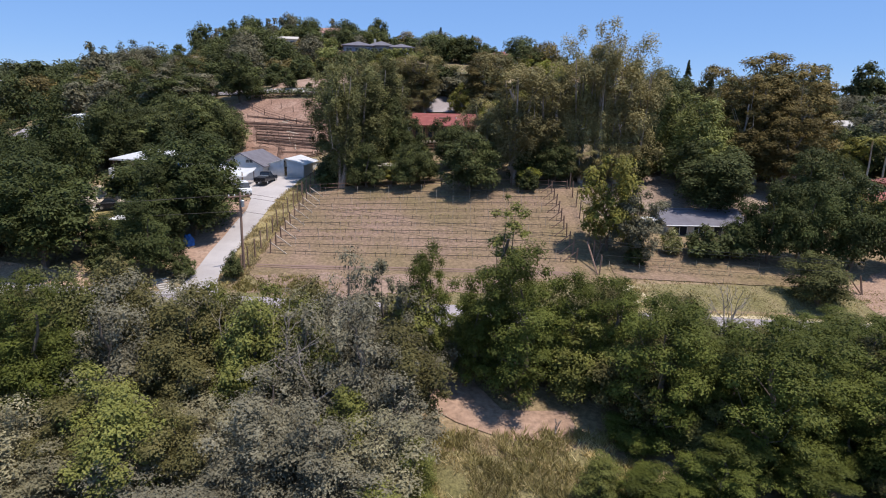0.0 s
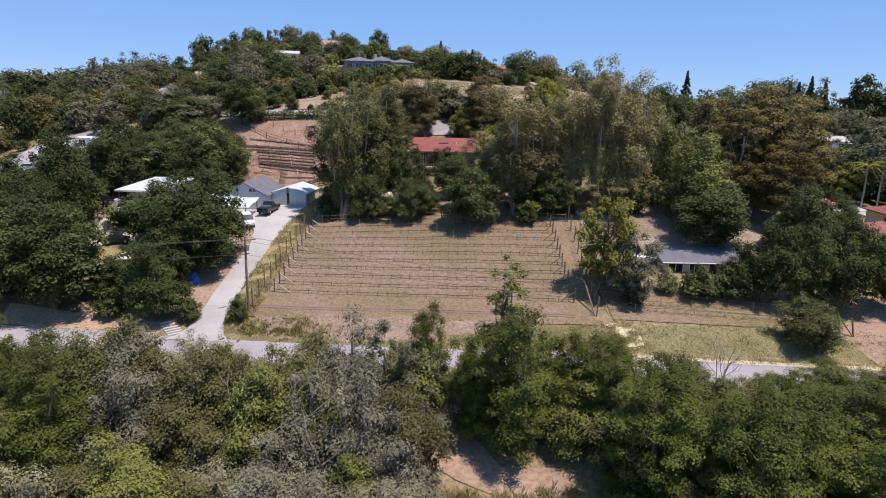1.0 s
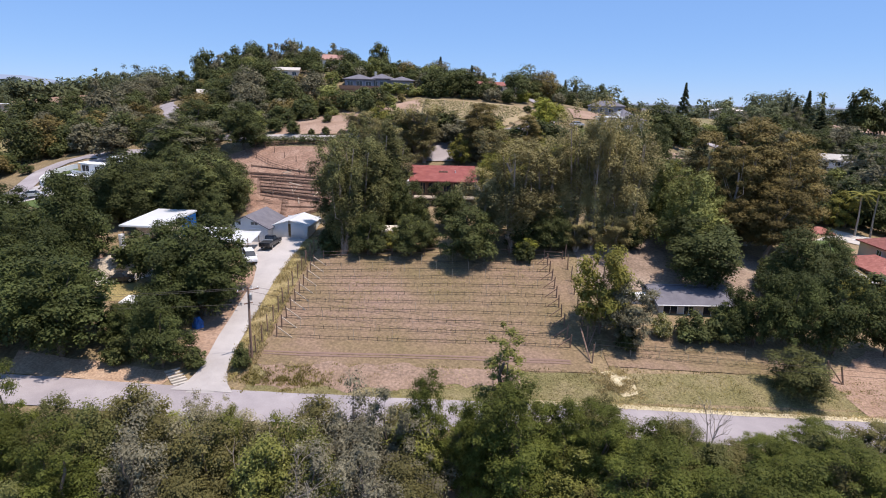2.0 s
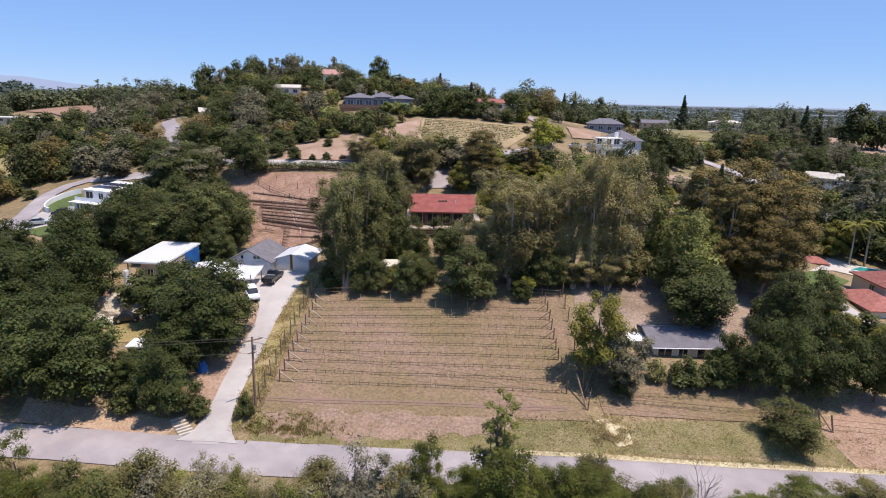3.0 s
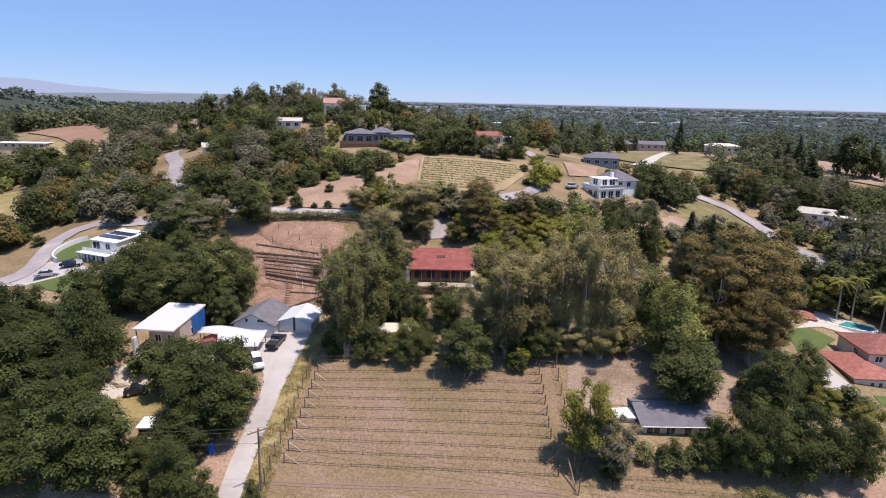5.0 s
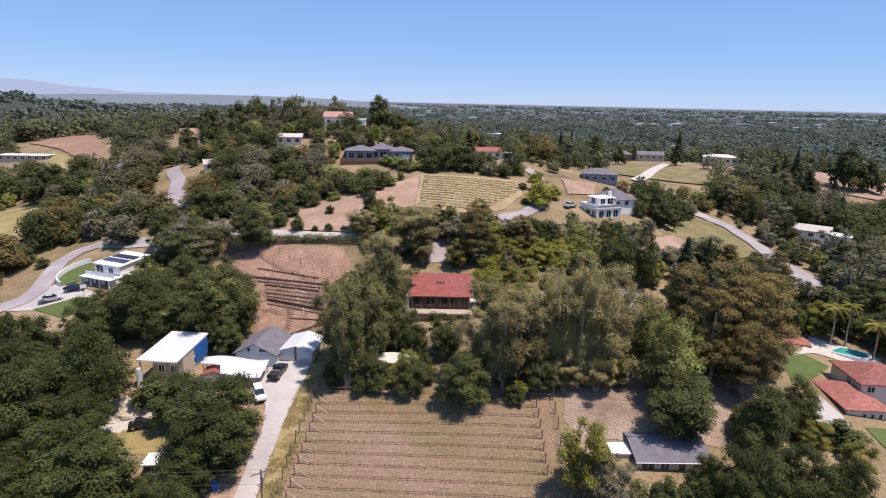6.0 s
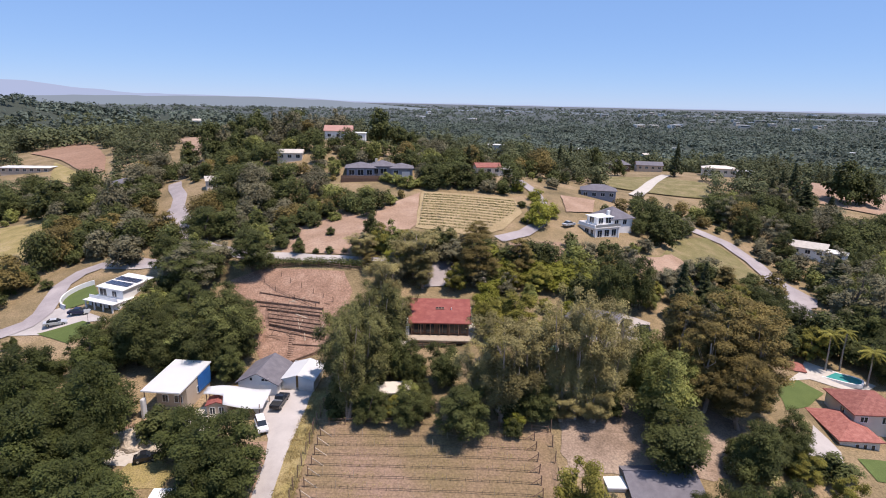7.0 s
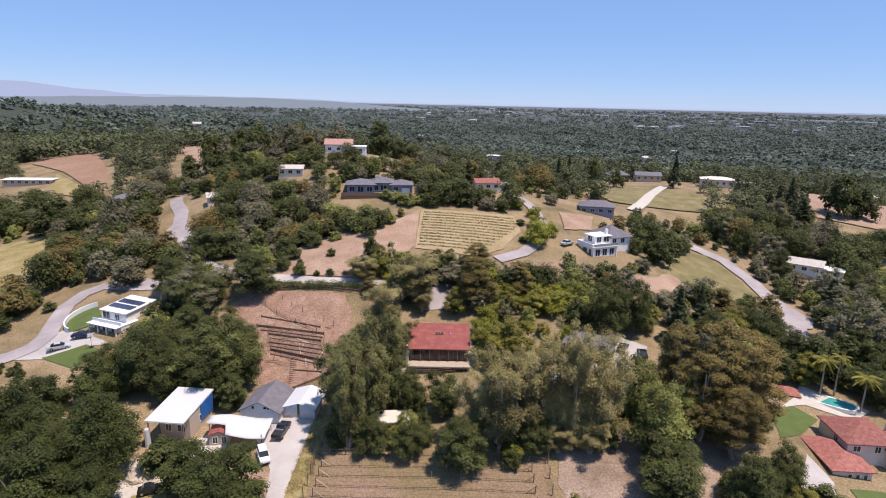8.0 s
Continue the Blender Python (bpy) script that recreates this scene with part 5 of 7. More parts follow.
rail_fence([(-44.7, 134.6), (-38.1, 128.9), (-33, 126), (-27.6, 123.2)], 3.0, "dark post and rail fence across the bare earth", FENCE_POST, (0.6, 1.1), 0.05, M_WOOD)
rail_fence([(-40.5, 135.5), (-35, 131), (-29, 127.5), (-24, 125)], 2.4, "thin wooden stakes across the bare earth", FENCE_POST, (), 0.03, M_WOOD)
rail_fence([(-43, 136.2), (-32, 136.5), (-19, 134.6)], 2.2, "dark timber fence along the top of the terraces", FENCE_POST, (0.5, 1.0), 0.06, M_WOOD)
rail_fence([(-8, 110.2), (0, 109.8), (7, 110.4)], 1.6, "brown timber rail before the red-roofed house", FENCE_POST, (0.6, 1.1), 0.05, M_WOOD)
t = thing("fence_brace", on_ground(17.4, 61.4), "leaning weathered timber braces of the corner post", "brace")
bpy.context.view_layer.update()
rod("brace", (17.3, 61.5, gz(17.3, 61.5) - 0.1), (16.6, 64.6, gz(16.6, 64.6) + 2.3), 0.09, M_WOOD, t)
rod("brace", (17.5, 64.2, gz(17.5, 64.2) - 0.1), (18.9, 66.4, gz(18.9, 66.4) + 1.2), 0.07, M_WOOD, t)

t = thing("gate_post", on_ground(44.2, 59.2), "leaning weathered timber posts braced together", "posts")
bpy.context.view_layer.update()
rod("post", (43.6, 59.6, gz(43.6, 59.6) - 0.2), (43.2, 60.0, gz(43.6, 59.6) + 2.4), 0.10, M_WOOD, t)
rod("post", (44.7, 59.0, gz(44.7, 59.0) - 0.2), (44.4, 59.4, gz(44.7, 59.0) + 2.1), 0.10, M_WOOD, t)
rod("brace", (44.6, 59.0, gz(44.7, 59.0) + 0.1), (43.3, 59.9, gz(43.6, 59.6) + 2.0), 0.07, M_WOOD, t)

# rows of low vines before the ranch house
for (ax, ay, bx, by) in ((18.3, 63.9, 36.0, 63.8), (18.8, 62.8, 38.5, 61.7)):
    t = thing("vine_row", on_ground(ax, ay), "low row of dry brown vines on a wire", "vine row", "ranch vine rows")
    bpy.context.view_layer.update()
    rnd = np.random.default_rng(int(ay * 10))
    pts = resample([(ax, ay), (bx, by)], 3.0, False)
    for x, y in pts:
        child("post", LINE_POST, t, pose(x, y, gz(x, y) - 0.5, 0, 0, 0))
    wire_run("wire", [(x, y, gz(x, y) + 0.6) for x, y in pts], 0.02, M_WIRE, t)
    cs = [t.matrix_world.inverted() @ Vector((x, y + 0.1 * rnd.normal(), gz(x, y) + 0.3)) for x, y in resample([(ax, ay), (bx, by)], 0.7, False)]
    v, q = leaves(cs, [0.35] * len(cs), 700, 0.07, rnd)
    child("vines", quick_mesh("vines", v, q, LEAF["grey"]), t, t.matrix_world)


def hedge_row(ax, ay, bx, by, r, n, leaf, label, group, name="vine_row", size=0.16, h=0.0, posts=True):
    t = thing(name, on_ground(ax, ay), label, "vine row" if name == "vine_row" else "hedge", group)
    bpy.context.view_layer.update()
    rnd = np.random.default_rng(int(abs(ax * 13 + ay * 7)))
    pts = resample([(ax, ay), (bx, by)], r * 1.3, False)
    inv = t.matrix_world.inverted()
    cs = [inv @ Vector((x + 0.1 * rnd.normal(), y + 0.1 * rnd.normal(), gz(x, y) + h + r * 0.8)) for x, y in pts]
    v, q = leaves(cs, [r * (0.8 + 0.4 * rnd.random()) for _ in cs], n, size, rnd)
    child("foliage", quick_mesh("foliage", v, q, LEAF[leaf]), t, t.matrix_world)
    if posts:
        for x, y in resample([(ax, ay), (bx, by)], 5.0, False):
            child("post", LINE_POST, t, on_ground(x, y))
    return t


for k in range(13):
    y = 160.5 + 2.15 * k
    left, right = -6.0 + 0.05 * k, min(23.5, 12 + 1.35 * k)
    hedge_row(left, y, right, y + 0.6, 0.36, int(30 * (right - left)), "brush", "trellised row of yellow-green vines on straw soil", "upper vineyard rows", size=0.17)
for k in range(5):
    hedge_row(18 + 0.4 * k, 146.5 + 2.3 * k, 32, 149.5 + 2.3 * k, 0.4, 260, "grey", "sparse vine row on a pale terrace", "terrace vine rows", size=0.16)
hedge_row(-44, 137.6, -19, 136.2, 1.05, 4200, "oak", "clipped dark green hedge of vines along the path", "", "hedge", 0.2, posts=False)


# ---- utility pole and wires ----
def utility_pole():
    x, y = -21.3, 61.6
    t = thing("utility_pole", on_ground(x, y), "weathered brown wooden utility pole with crossarm", "utility pole")
    part("pole", tube(bmesh.new(), [(0, 0, -0.5), (0, 0, 4), (0.06, 0.05, 8.6)], [0.16, 0.14, 0.11], 9), M_WOOD, t)
    arm = part("crossarm", boxed(-1.25, 1.25, -0.06, 0.06, 8.1, 8.24, bevel=0.01), M_WOOD, t)
    arm.rotation_euler = (0, 0, radians(38))
    low = part("crossarm", boxed(-0.5, 0.5, -0.05, 0.05, 6.6, 6.72, bevel=0.01), M_WOOD, t)
    low.rotation_euler = (0, 0, radians(38))
    for s in (-1.1, -0.5, 0.5, 1.1):
        ins = part("insulator", tube(bmesh.new(), [(s, 0, 8.24), (s, 0, 8.33), (s, 0, 8.42)], [0.05, 0.06, 0.03], 7), M_WHITE, arm)
        ins.location = (0, 0, 0)
    part("transformer", tube(bmesh.new(), [(0.32, -0.1, 7.05), (0.32, -0.1, 7.1), (0.32, -0.1, 7.75), (0.32, -0.1, 7.8)], [0.15, 0.19, 0.19, 0.14], 10), M_METAL, t, "grey steel transformer can")
    z0 = gz(x, y)
    for i, (dz, s) in enumerate(((8.4, 0.9), (8.4, -0.9), (6.6, 0.0))):
        w = thing("overhead_wire", pose(x, y, z0 + dz), "thin dark overhead wire sagging along the street", "cable", "overhead wires")
        bpy.context.view_layer.update()
        for ex, ey, ez, sag in ((95, 44, 7.6, 3.0), (-130, 66, 9.5, 3.0)):
            wire_run("span", [(x + s * 0.75 + (ex - x) * u, y + s * 0.55 + (ey - y) * u, z0 + dz + (ez - z0 - dz) * u - sag * 4 * u * (1 - u)) for u in np.linspace(0, 1, 25)], 0.016, M_WIRE, w)


utility_pole()


# ---- buildings ----
def roof_gable(w, d, h, rise, over, thick=0.16, axis="x"):
    a, b = (w / 2 + over, d / 2 + over) if axis == "x" else (d / 2 + over, w / 2 + over)
    drop = rise * over / (b - over)
    pts = []
    for x in (-a, a):
        pts += [(x, -b, h - drop), (x, 0, h + rise), (x, b, h - drop), (x, b, h - drop - thick), (x, 0, h + rise - thick), (x, -b, h - drop - thick)]
    if axis == "y":
        pts = [(-y, x, z) for x, y, z in pts]
    return hull(pts, [(0, 1, 7, 6), (1, 2, 8, 7), (2, 3, 9, 8), (3, 4, 10, 9), (4, 5, 11, 10), (5, 0, 6, 11), (0, 5, 4, 1), (1, 4, 3, 2), (6, 7, 10, 11), (7, 8, 9, 10)])


def roof_hip(w, d, h, rise, over, thick=0.18):
    a, b = w / 2 + over, d / 2 + over
    r = max(0.05, a - b) if a > b else 0.0
    q = max(0.05, b - a) if b > a else 0.0
    lo = [(-a, -b, h), (a, -b, h), (a, b, h), (-a, b, h)]
    pts = [(x, y, z - thick) for x, y, z in lo] + lo + [(-r, -q, h + rise), (r, q, h + rise)]
    if a >= b:
        f = [(4, 5, 9, 8), (5, 6, 9), (6, 7, 8, 9), (7, 4, 8)]
    else:
        f = [(4, 5, 8), (5, 6, 9, 8), (6, 7, 9), (7, 4, 8, 9)]
    return hull(pts, f + [(0, 1, 5, 4), (1, 2, 6, 5), (2, 3, 7, 6), (3, 0, 4, 7), (3, 2, 1, 0)])


def roof_shed(w, d, front, back, over, thick=0.2):
    a, b = w / 2 + over, d / 2 + over
    s = (back - front) / d * over
    top = [(-a, -b, front - s), (a, -b, front - s), (a, b, back + s), (-a, b, back + s)]
    pts = top + [(x, y, z - thick) for x, y, z in top]
    return hull(pts, [(0, 1, 2, 3), (7, 6, 5, 4), (0, 4, 5, 1), (1, 5, 6, 2), (2, 6, 7, 3), (3, 7, 4, 0)])


def wall_shell(w, d, h, gable=0.0, axis="x", t=0.25, below=1.2, shed=None):
    """Outer walls as one solid shell; gable: the rise of the gable ends."""
    x, y = w / 2, d / 2
    lo = [(-x, -y, -below), (x, -y, -below), (x, y, -below), (-x, y, -below)]
    f, b = (h, h) if shed is None else shed
    hi = [(-x, -y, f), (x, -y, f), (x, y, b), (-x, y, b)]
    if not gable:
        return hull(lo + hi, [(0, 1, 5, 4), (1, 2, 6, 5), (2, 3, 7, 6), (3, 0, 4, 7), (4, 5, 6, 7), (3, 2, 1, 0)])
    if axis == "x":
        return hull(lo + hi + [(-x, 0, h + gable), (x, 0, h + gable)], [(0, 1, 5, 4), (2, 3, 7, 6), (1, 2, 6, 9, 5), (3, 0, 4, 8, 7), (4, 5, 9, 8), (6, 7, 8, 9), (3, 2, 1, 0)])
    return hull(lo + hi + [(0, -y, h + gable), (0, y, h + gable)], [(1, 2, 6, 5), (3, 0, 4, 7), (0, 1, 5, 8, 4), (2, 3, 7, 9, 6), (5, 6, 9, 8), (7, 4, 8, 9), (3, 2, 1, 0)])


def window(parent, w, d, side, u, z, ww, hh, frame_mat, name="window", mullions=1, glass=None):
    """A framed window or door on one side of a w x d block: u along the side, z the middle."""
    turn = {"front": 0, "right": 90, "back": 180, "left": 270}[side]
    off = d / 2 if side in ("front", "back") else w / 2
    bm = bmesh.new()
    e = 0.07
    for x0, x1, z0, z1 in ((-ww / 2 - e, ww / 2 + e, hh / 2, hh / 2 + e), (-ww / 2 - e, ww / 2 + e, -hh / 2 - e, -hh / 2), (-ww / 2 - e, -ww / 2, -hh / 2, hh / 2), (ww / 2, ww / 2 + e, -hh / 2, hh / 2)):
        box(bm, x0, x1, -0.10, 0.04, z0, z1)
    for k in range(mullions):
        x = -ww / 2 + ww * (k + 1) / (mullions + 1)
        box(bm, x - 0.03, x + 0.03, -0.07, 0.02, -hh / 2, hh / 2)
    ob = part(name, bm, frame_mat, parent)
    ob.matrix_basis = pose(0, 0, 0, 0, 0, turn) @ pose(u, -off, z)
    part("pane", boxed(-ww / 2, ww / 2, -0.035, -0.01, -hh / 2, hh / 2), glass or M_GLASS, ob)
    return ob


def block(parent, x, y, z, w, d, h, wall_mat, roof="", roof_mat=None, rise=1.2, over=0.5, axis="x", windows=(), trim=None, turn=0, shed=None, below=1.2):
    """A body of a building under a thing: walls, roof, windows as parts."""
    gable = rise if roof == "gable" else 0
    wall = part("wall", wall_shell(w, d, h, gable, axis, below=below, shed=shed), wall_mat, parent)
    wall.matrix_basis = pose(x, y, z, 0, 0, turn)
    if roof:
        bm = {"gable": lambda: roof_gable(w, d, h + 0.05, rise, over, axis=axis), "hip": lambda: roof_hip(w, d, h + 0.12, rise, over), "flat": lambda: boxed(-w / 2 - over, w / 2 + over, -d / 2 - over, d / 2 + over, h + 0.004, h + 0.25, bevel=0.03), "shed": lambda: roof_shed(w, d, (shed or (h, h))[0] + 0.22, (shed or (h, h))[1] + 0.22, over)}[roof]()
        r = part("roof", bm, roof_mat, parent)
        r.matrix_basis = pose(x, y, z, 0, 0, turn)
    for spec in windows:
        window(wall, w, d, *spec[:5], trim or M_WHITE, *spec[5:])
    return wall


# the red-roofed house above the vineyard
h = thing("house", pose(0.2, 117.2, 12.2), "low brown timber house with faded red sheet roof", "house")
block(h, 0, 0, 0, 12.0, 8.6, 2.8, M_BROWNWALL, "shed", M_REDROOF, over=0.55, shed=(2.5, 4.3), trim=M_WOOD, windows=[("front", -4.4, 1.25, 1.8, 1.9), ("front", -2.0, 1.25, 1.7, 1.9), ("front", 0.6, 1.25, 1.8, 1.9), ("front", 3.0, 1.25, 1.7, 1.9), ("front", 5.0, 1.2, 1.2, 1.9)])
part("side_wall", boxed(-7.0, -6.3, -4.6, 0.5, -1.0, 2.6, bevel=0.03), M_WHITE, h, "white rendered side wall")
sk = part("skylight", boxed(-0.9, 0.9, 0.3, 1.1, 3.55, 3.95, bevel=0.03), M_WOOD, h, "dark roof skylight box")
for k in (-0.6, 0.0, 0.6):
    part("pane", boxed(k - 0.24, k + 0.24, 0.38, 1.02, 3.96, 3.985), M_GLASS, sk)
part("vent_pipe", tube(bmesh.new(), [(2.4, 0.4, 3.4), (2.4, 0.4, 4.1)], [0.12, 0.12], 8), M_WHITE, h)
part("deck", boxed(-6.5, 6.5, -7.2, -4.4, -0.5, -0.2, bevel=0.02), M_PALEWOOD, h, "weathered pale timber deck")
for k in range(-3, 4):
    part("porch_post", boxed(k * 1.95 - 0.08, k * 1.95 + 0.08, -4.75, -4.6, -0.2, 2.35), M_WOOD, h)
patch("house_court", [(-9.5, 113), (-7, 123), (7, 124), (8, 114), (6.5, 111.2), (-7, 110.6)], M_STONE, "pale gravel round the red-roofed house", "paving", 0.15, 1.5)

# garage, tent and canopies at the head of the driveway
g = thing("garage", pose(-32.6, 101.6, 5.9, 0, 0, -6), "white garage with grey shingled gable roof", "garage")
block(g, 0, 0, 0, 7.4, 8.4, 2.5, M_WHITE, "gable", M_SHINGLE, rise=1.9, over=0.45, axis="y", windows=[("front", 1.4, 3.1, 1.2, 0.5), ("front", -1.2, 3.1, 0.45, 0.6, "window", 0), ("front", 1.6, 1.1, 2.4, 2.1, "garage_door", 0, M_WHITE)], trim=M_WHITE)


def party_tent(x, y, z, turn):
    """A white frame tent with a gabled canopy and two front curtains."""
    t = thing("tent", pose(x, y, z, 0, 0, turn), "white canvas frame tent with closed front curtains", "tent")
    part("canopy", roof_gable(6.2, 7.4, 2.6, 0.95, 0.15, 0.05, axis="y"), M_CANVAS, t, "white canvas canopy")
    for x0, x1 in ((-3.05, -0.32), (0.12, 3.05)):
        v, f, n = [], [], 24
        for k in range(n + 1):
            xx = x0 + (x1 - x0) * k / n
            top = 2.6 + 0.95 * (1 - abs(xx) / 3.1)
            for zz in (0.05, top * 0.5, top - 0.06):
                v.append((xx, -3.65 + 0.015 * math.sin(k * 1.3), zz))
        for k in range(n):
            for j in range(2):
                a = k * 3 + j
                f.append((a, a + 3, a + 4, a + 1))
        ob = new("curtain", mesh("curtain", v, f, M_CANVAS, True))
        ob.parent = t
        s = ob.modifiers.new("thickness", "SOLIDIFY")
        s.thickness = 0.03
    for s in (-1, 1):
        part("side_wall", boxed(s * 3.06 - 0.02, s * 3.06 + 0.02, -3.6, 3.6, 0.05, 2.55), M_CANVAS, t)
        for yy in (-3.5, 0, 3.5):
            part("pole", tube(bmesh.new(), [(s * 2.98, yy, 0), (s * 2.98, yy, 2.6)], [0.04, 0.04], 6), M_METAL, t)
    part("back_wall", boxed(-3.0, 3.0, 3.6, 3.64, 0.05, 2.9), M_CANVAS, t)
    part("mat", boxed(-3.0, 3.0, -3.5, 3.5, 0.01, 0.04), M_WIRE, t)


party_tent(-25.6, 102.2, 5.9, -6)

hw = thing("house", pose(-47.2, 96.6, 5.6, 0, 0, -5), "tan house under a large flat white roof", "house")
block(hw, 0.6, 0.8, 0, 5.6, 8.4, 3.6, M_TAN, windows=[("front", -1.2, 1.5, 1.0, 1.3), ("front", 1.2, 1.5, 1.4, 1.3), ("right", 0, 1.6, 1.4, 1.2)])
part("roof", roof_shed(6.9, 11.4, 4.0, 4.6, 0.1, 0.25), M_CANVAS, hw, "flat white membrane roof")
for sx_ in (-3.2, 3.2):
    for yy in (-5.3, 5.3):
        part("post", boxed(sx_ - 0.07, sx_ + 0.07, yy - 0.07, yy + 0.07, -1.0, 4.0), M_WOOD, hw)
part("tarpaulin", boxed(3.46, 3.56, 0.5, 5.2, 0.8, 4.1, bevel=0.02), M_BLUE, hw, "hanging blue tarpaulin")
part("curtain", boxed(-3.5, -2.9, -6.4, -5.3, -1.5, 2.6, bevel=0.12), M_CANVAS, hw, "white hanging canvas")


def tarp_canopy():
    t = thing("canopy", pose(-35.5, 92.6, 5.2), "curved white tarpaulin canopy on posts beside the garage", "canopy")
    n, m, v, f = 12, 6, [], []
    for i in range(n + 1):
        for j in range(m + 1):
            u, w = i / n, j / m
            x = -5.8 + 11.4 * u
            front = -2.7 - 0.5 * math.sin(u * 3) if u > 0.35 else 0.4 - 2.2 * u
            y = front + (2.6 - front) * w
            z = 3.2 + 0.35 * math.sin(u * 5.5) - 0.5 * (1 - w) * (0.4 + u) + 0.12 * math.sin(w * 7)
            v.append((x, y, z))
    for i in range(n):
        for j in range(m):
            a = i * (m + 1) + j
            f.append((a, a + m + 1, a + m + 2, a + 1))
    ob = new("sheet", mesh("sheet", v, f, M_CANVAS, True))
    ob.parent = t
    s = ob.modifiers.new("thickness", "SOLIDIFY")
    s.thickness = 0.06
    for x, y in ((-5.4, 2.3), (-5.2, 0.4), (0, 2.4), (0.2, -2.2), (5.2, 2.4), (5.0, -2.6)):
        part("post", boxed(x - 0.06, x + 0.06, y - 0.06, y + 0.06, -0.6, 2.9), M_WOOD, t)
    sh = thing("shed", pose(-38.6, 92.8, 5.0, 0, 0, 8), "small brown and white shed under the canopy", "shed")
    block(sh, 0, 0, 0, 3.4, 3.0, 2.1, M_TAN, "gable", M_REDROOF, rise=0.6, over=0.2, axis="y", windows=[("front", -0.7, 1.0, 0.8, 1.2), ("front", 0.8, 1.0, 0.8, 1.2)])


tarp_canopy()
sh = thing("shed", on_ground(-38.4, 70.6, 4), "low dark shed with a flat white roof", "shed")
block(sh, 0, 0, 0, 3.0, 2.4, 1.9, M_BROWNWALL, "flat", M_WHITE, over=0.25, windows=[("front", 0, 1.0, 0.9, 1.0)])

# the grey ranch house
r = thing("house", pose(33.4, 76.0, 2.9, 0, 0, 0.5), "single-storey ranch house with grey shingled gable roof", "house")
block(r, 0, 0, 0, 10.0, 8.4, 2.1, M_CREAM, "gable", M_SHINGLE, rise=1.1, over=0.5, windows=[("front", -3.6, 1.25, 1.8, 1.2), ("front", -1.2, 1.25, 1.2, 1.2), ("front", 1.2, 1.05, 1.0, 2.0, "door", 0), ("front", 3.6, 1.25, 1.8, 1.2), ("left", 0, 1.3, 1.2, 1.1)])
part("vent_pipe", tube(bmesh.new(), [(1.6, 0.5, 2.7), (1.6, 0.5, 3.6)], [0.09, 0.09], 8), M_WHITE, r, "white roof vent pipe")
block(r, -6.9, -0.8, -0.1, 2.6, 3.4, 2.0, M_CREAM, "flat", M_WHITE, over=0.2)
part("gutter", tube(bmesh.new(), [(-5.5, -4.78, 2.0), (5.5, -4.78, 2.0)], [0.07, 0.07], 6), M_WHITE, r, "white eaves gutter")
part("ridge_cap", tube(bmesh.new(), [(-5.5, 0, 3.3), (5.5, 0, 3.3)], [0.11, 0.11], 6), M_SHINGLE, r)

# the tiled villa
v_ = thing("house", pose(77.2, 94.2, 2.3, 0, 0, -4), "cream villa with red terracotta hip roofs", "house")
arch = [("front", k, 1.55, 0.6, 0.95, "window", 0) for k in (-0.4, 0.9, 2.2)]
block(v_, -5.2, -2.4, 0, 6.6, 10.2, 2.7, M_CREAM, "hip", M_TILE, rise=1.5, over=0.5, windows=arch + [("left", 1.5, 1.2, 0.9, 2.0, "door", 0)])
block(v_, 0.4, 1.6, 0, 8.4, 9.0, 5.2, M_CREAM, "hip", M_TILE, rise=1.7, over=0.5, windows=[("front", -2.6, 4.2, 1.2, 1.0), ("front", 1.0, 4.2, 1.0, 1.2), ("left", 1, 4.2, 1.2, 1.0)])
block(v_, 6.4, -0.6, 0, 7.0, 7.6, 4.4, M_CREAM, "hip", M_TILE, rise=1.6, over=0.5, windows=[("front", -1.6, 3.2, 0.7, 1.5), ("front", 1.6, 3.2, 0.7, 1.5)])
block(v_, 11.5, 1.4, 0, 6.0, 6.6, 2.9, M_CREAM, "hip", M_TILE, rise=1.3, over=0.5, windows=[("front", 0, 1.5, 1.4, 1.3)])
part("chimney", boxed(6.2, 7.0, 2.6, 3.3, 4.5, 7.0, bevel=0.03), M_CREAM, v_)
p = thing("pool_house", pose(74.8, 113.8, 3.9, 0, 0, -20), "small cream pool house with terracotta roof", "pool house")
block(p, 0, 0, 0, 4.6, 4.0, 2.2, M_CREAM, "hip", M_TILE, rise=1.0, over=0.35, windows=[("front", 0, 1.0, 1.2, 1.8, "door", 1)])


def pool(x, y, z, turn, w, d, label, round_=False):
    t = thing("swimming_pool", pose(x, y, z, 0, 0, turn), label, "pool")
    bm = bmesh.new()
    n = 28
    rim, inn = [], []
    for k in range(n):
        a = 2 * math.pi * k / n
        e = 0.55 if not round_ else 1.0
        cx, cy = math.copysign(abs(math.cos(a)) ** e, math.cos(a)), math.copysign(abs(math.sin(a)) ** e, math.sin(a))
        rim.append((cx * w / 2, cy * d / 2))
        inn.append((cx * (w / 2 - 0.35), cy * (d / 2 - 0.35)))
    o = [bm.verts.new((*q, 0.16)) for q in rim]
    i_ = [bm.verts.new((*q, 0.16)) for q in inn]
    lo = [bm.verts.new((*q, -0.4)) for q in inn]
    ou = [bm.verts.new((*q, -0.6)) for q in rim]
    for k in range(n):
        j = (k + 1) % n
        bm.faces.new((o[k], o[j], i_[j], i_[k]))
        bm.faces.new((i_[k], i_[j], lo[j], lo[k]))
        bm.faces.new((ou[k], ou[j], o[j], o[k]))
    part("coping", bm, M_WHITE, t, "pale stone coping")
    bm = bmesh.new()
    bm.faces.new([bm.verts.new((*q, 0.08)) for q in inn])
    part("water", bm, M_POOL, t, "clear turquoise water")


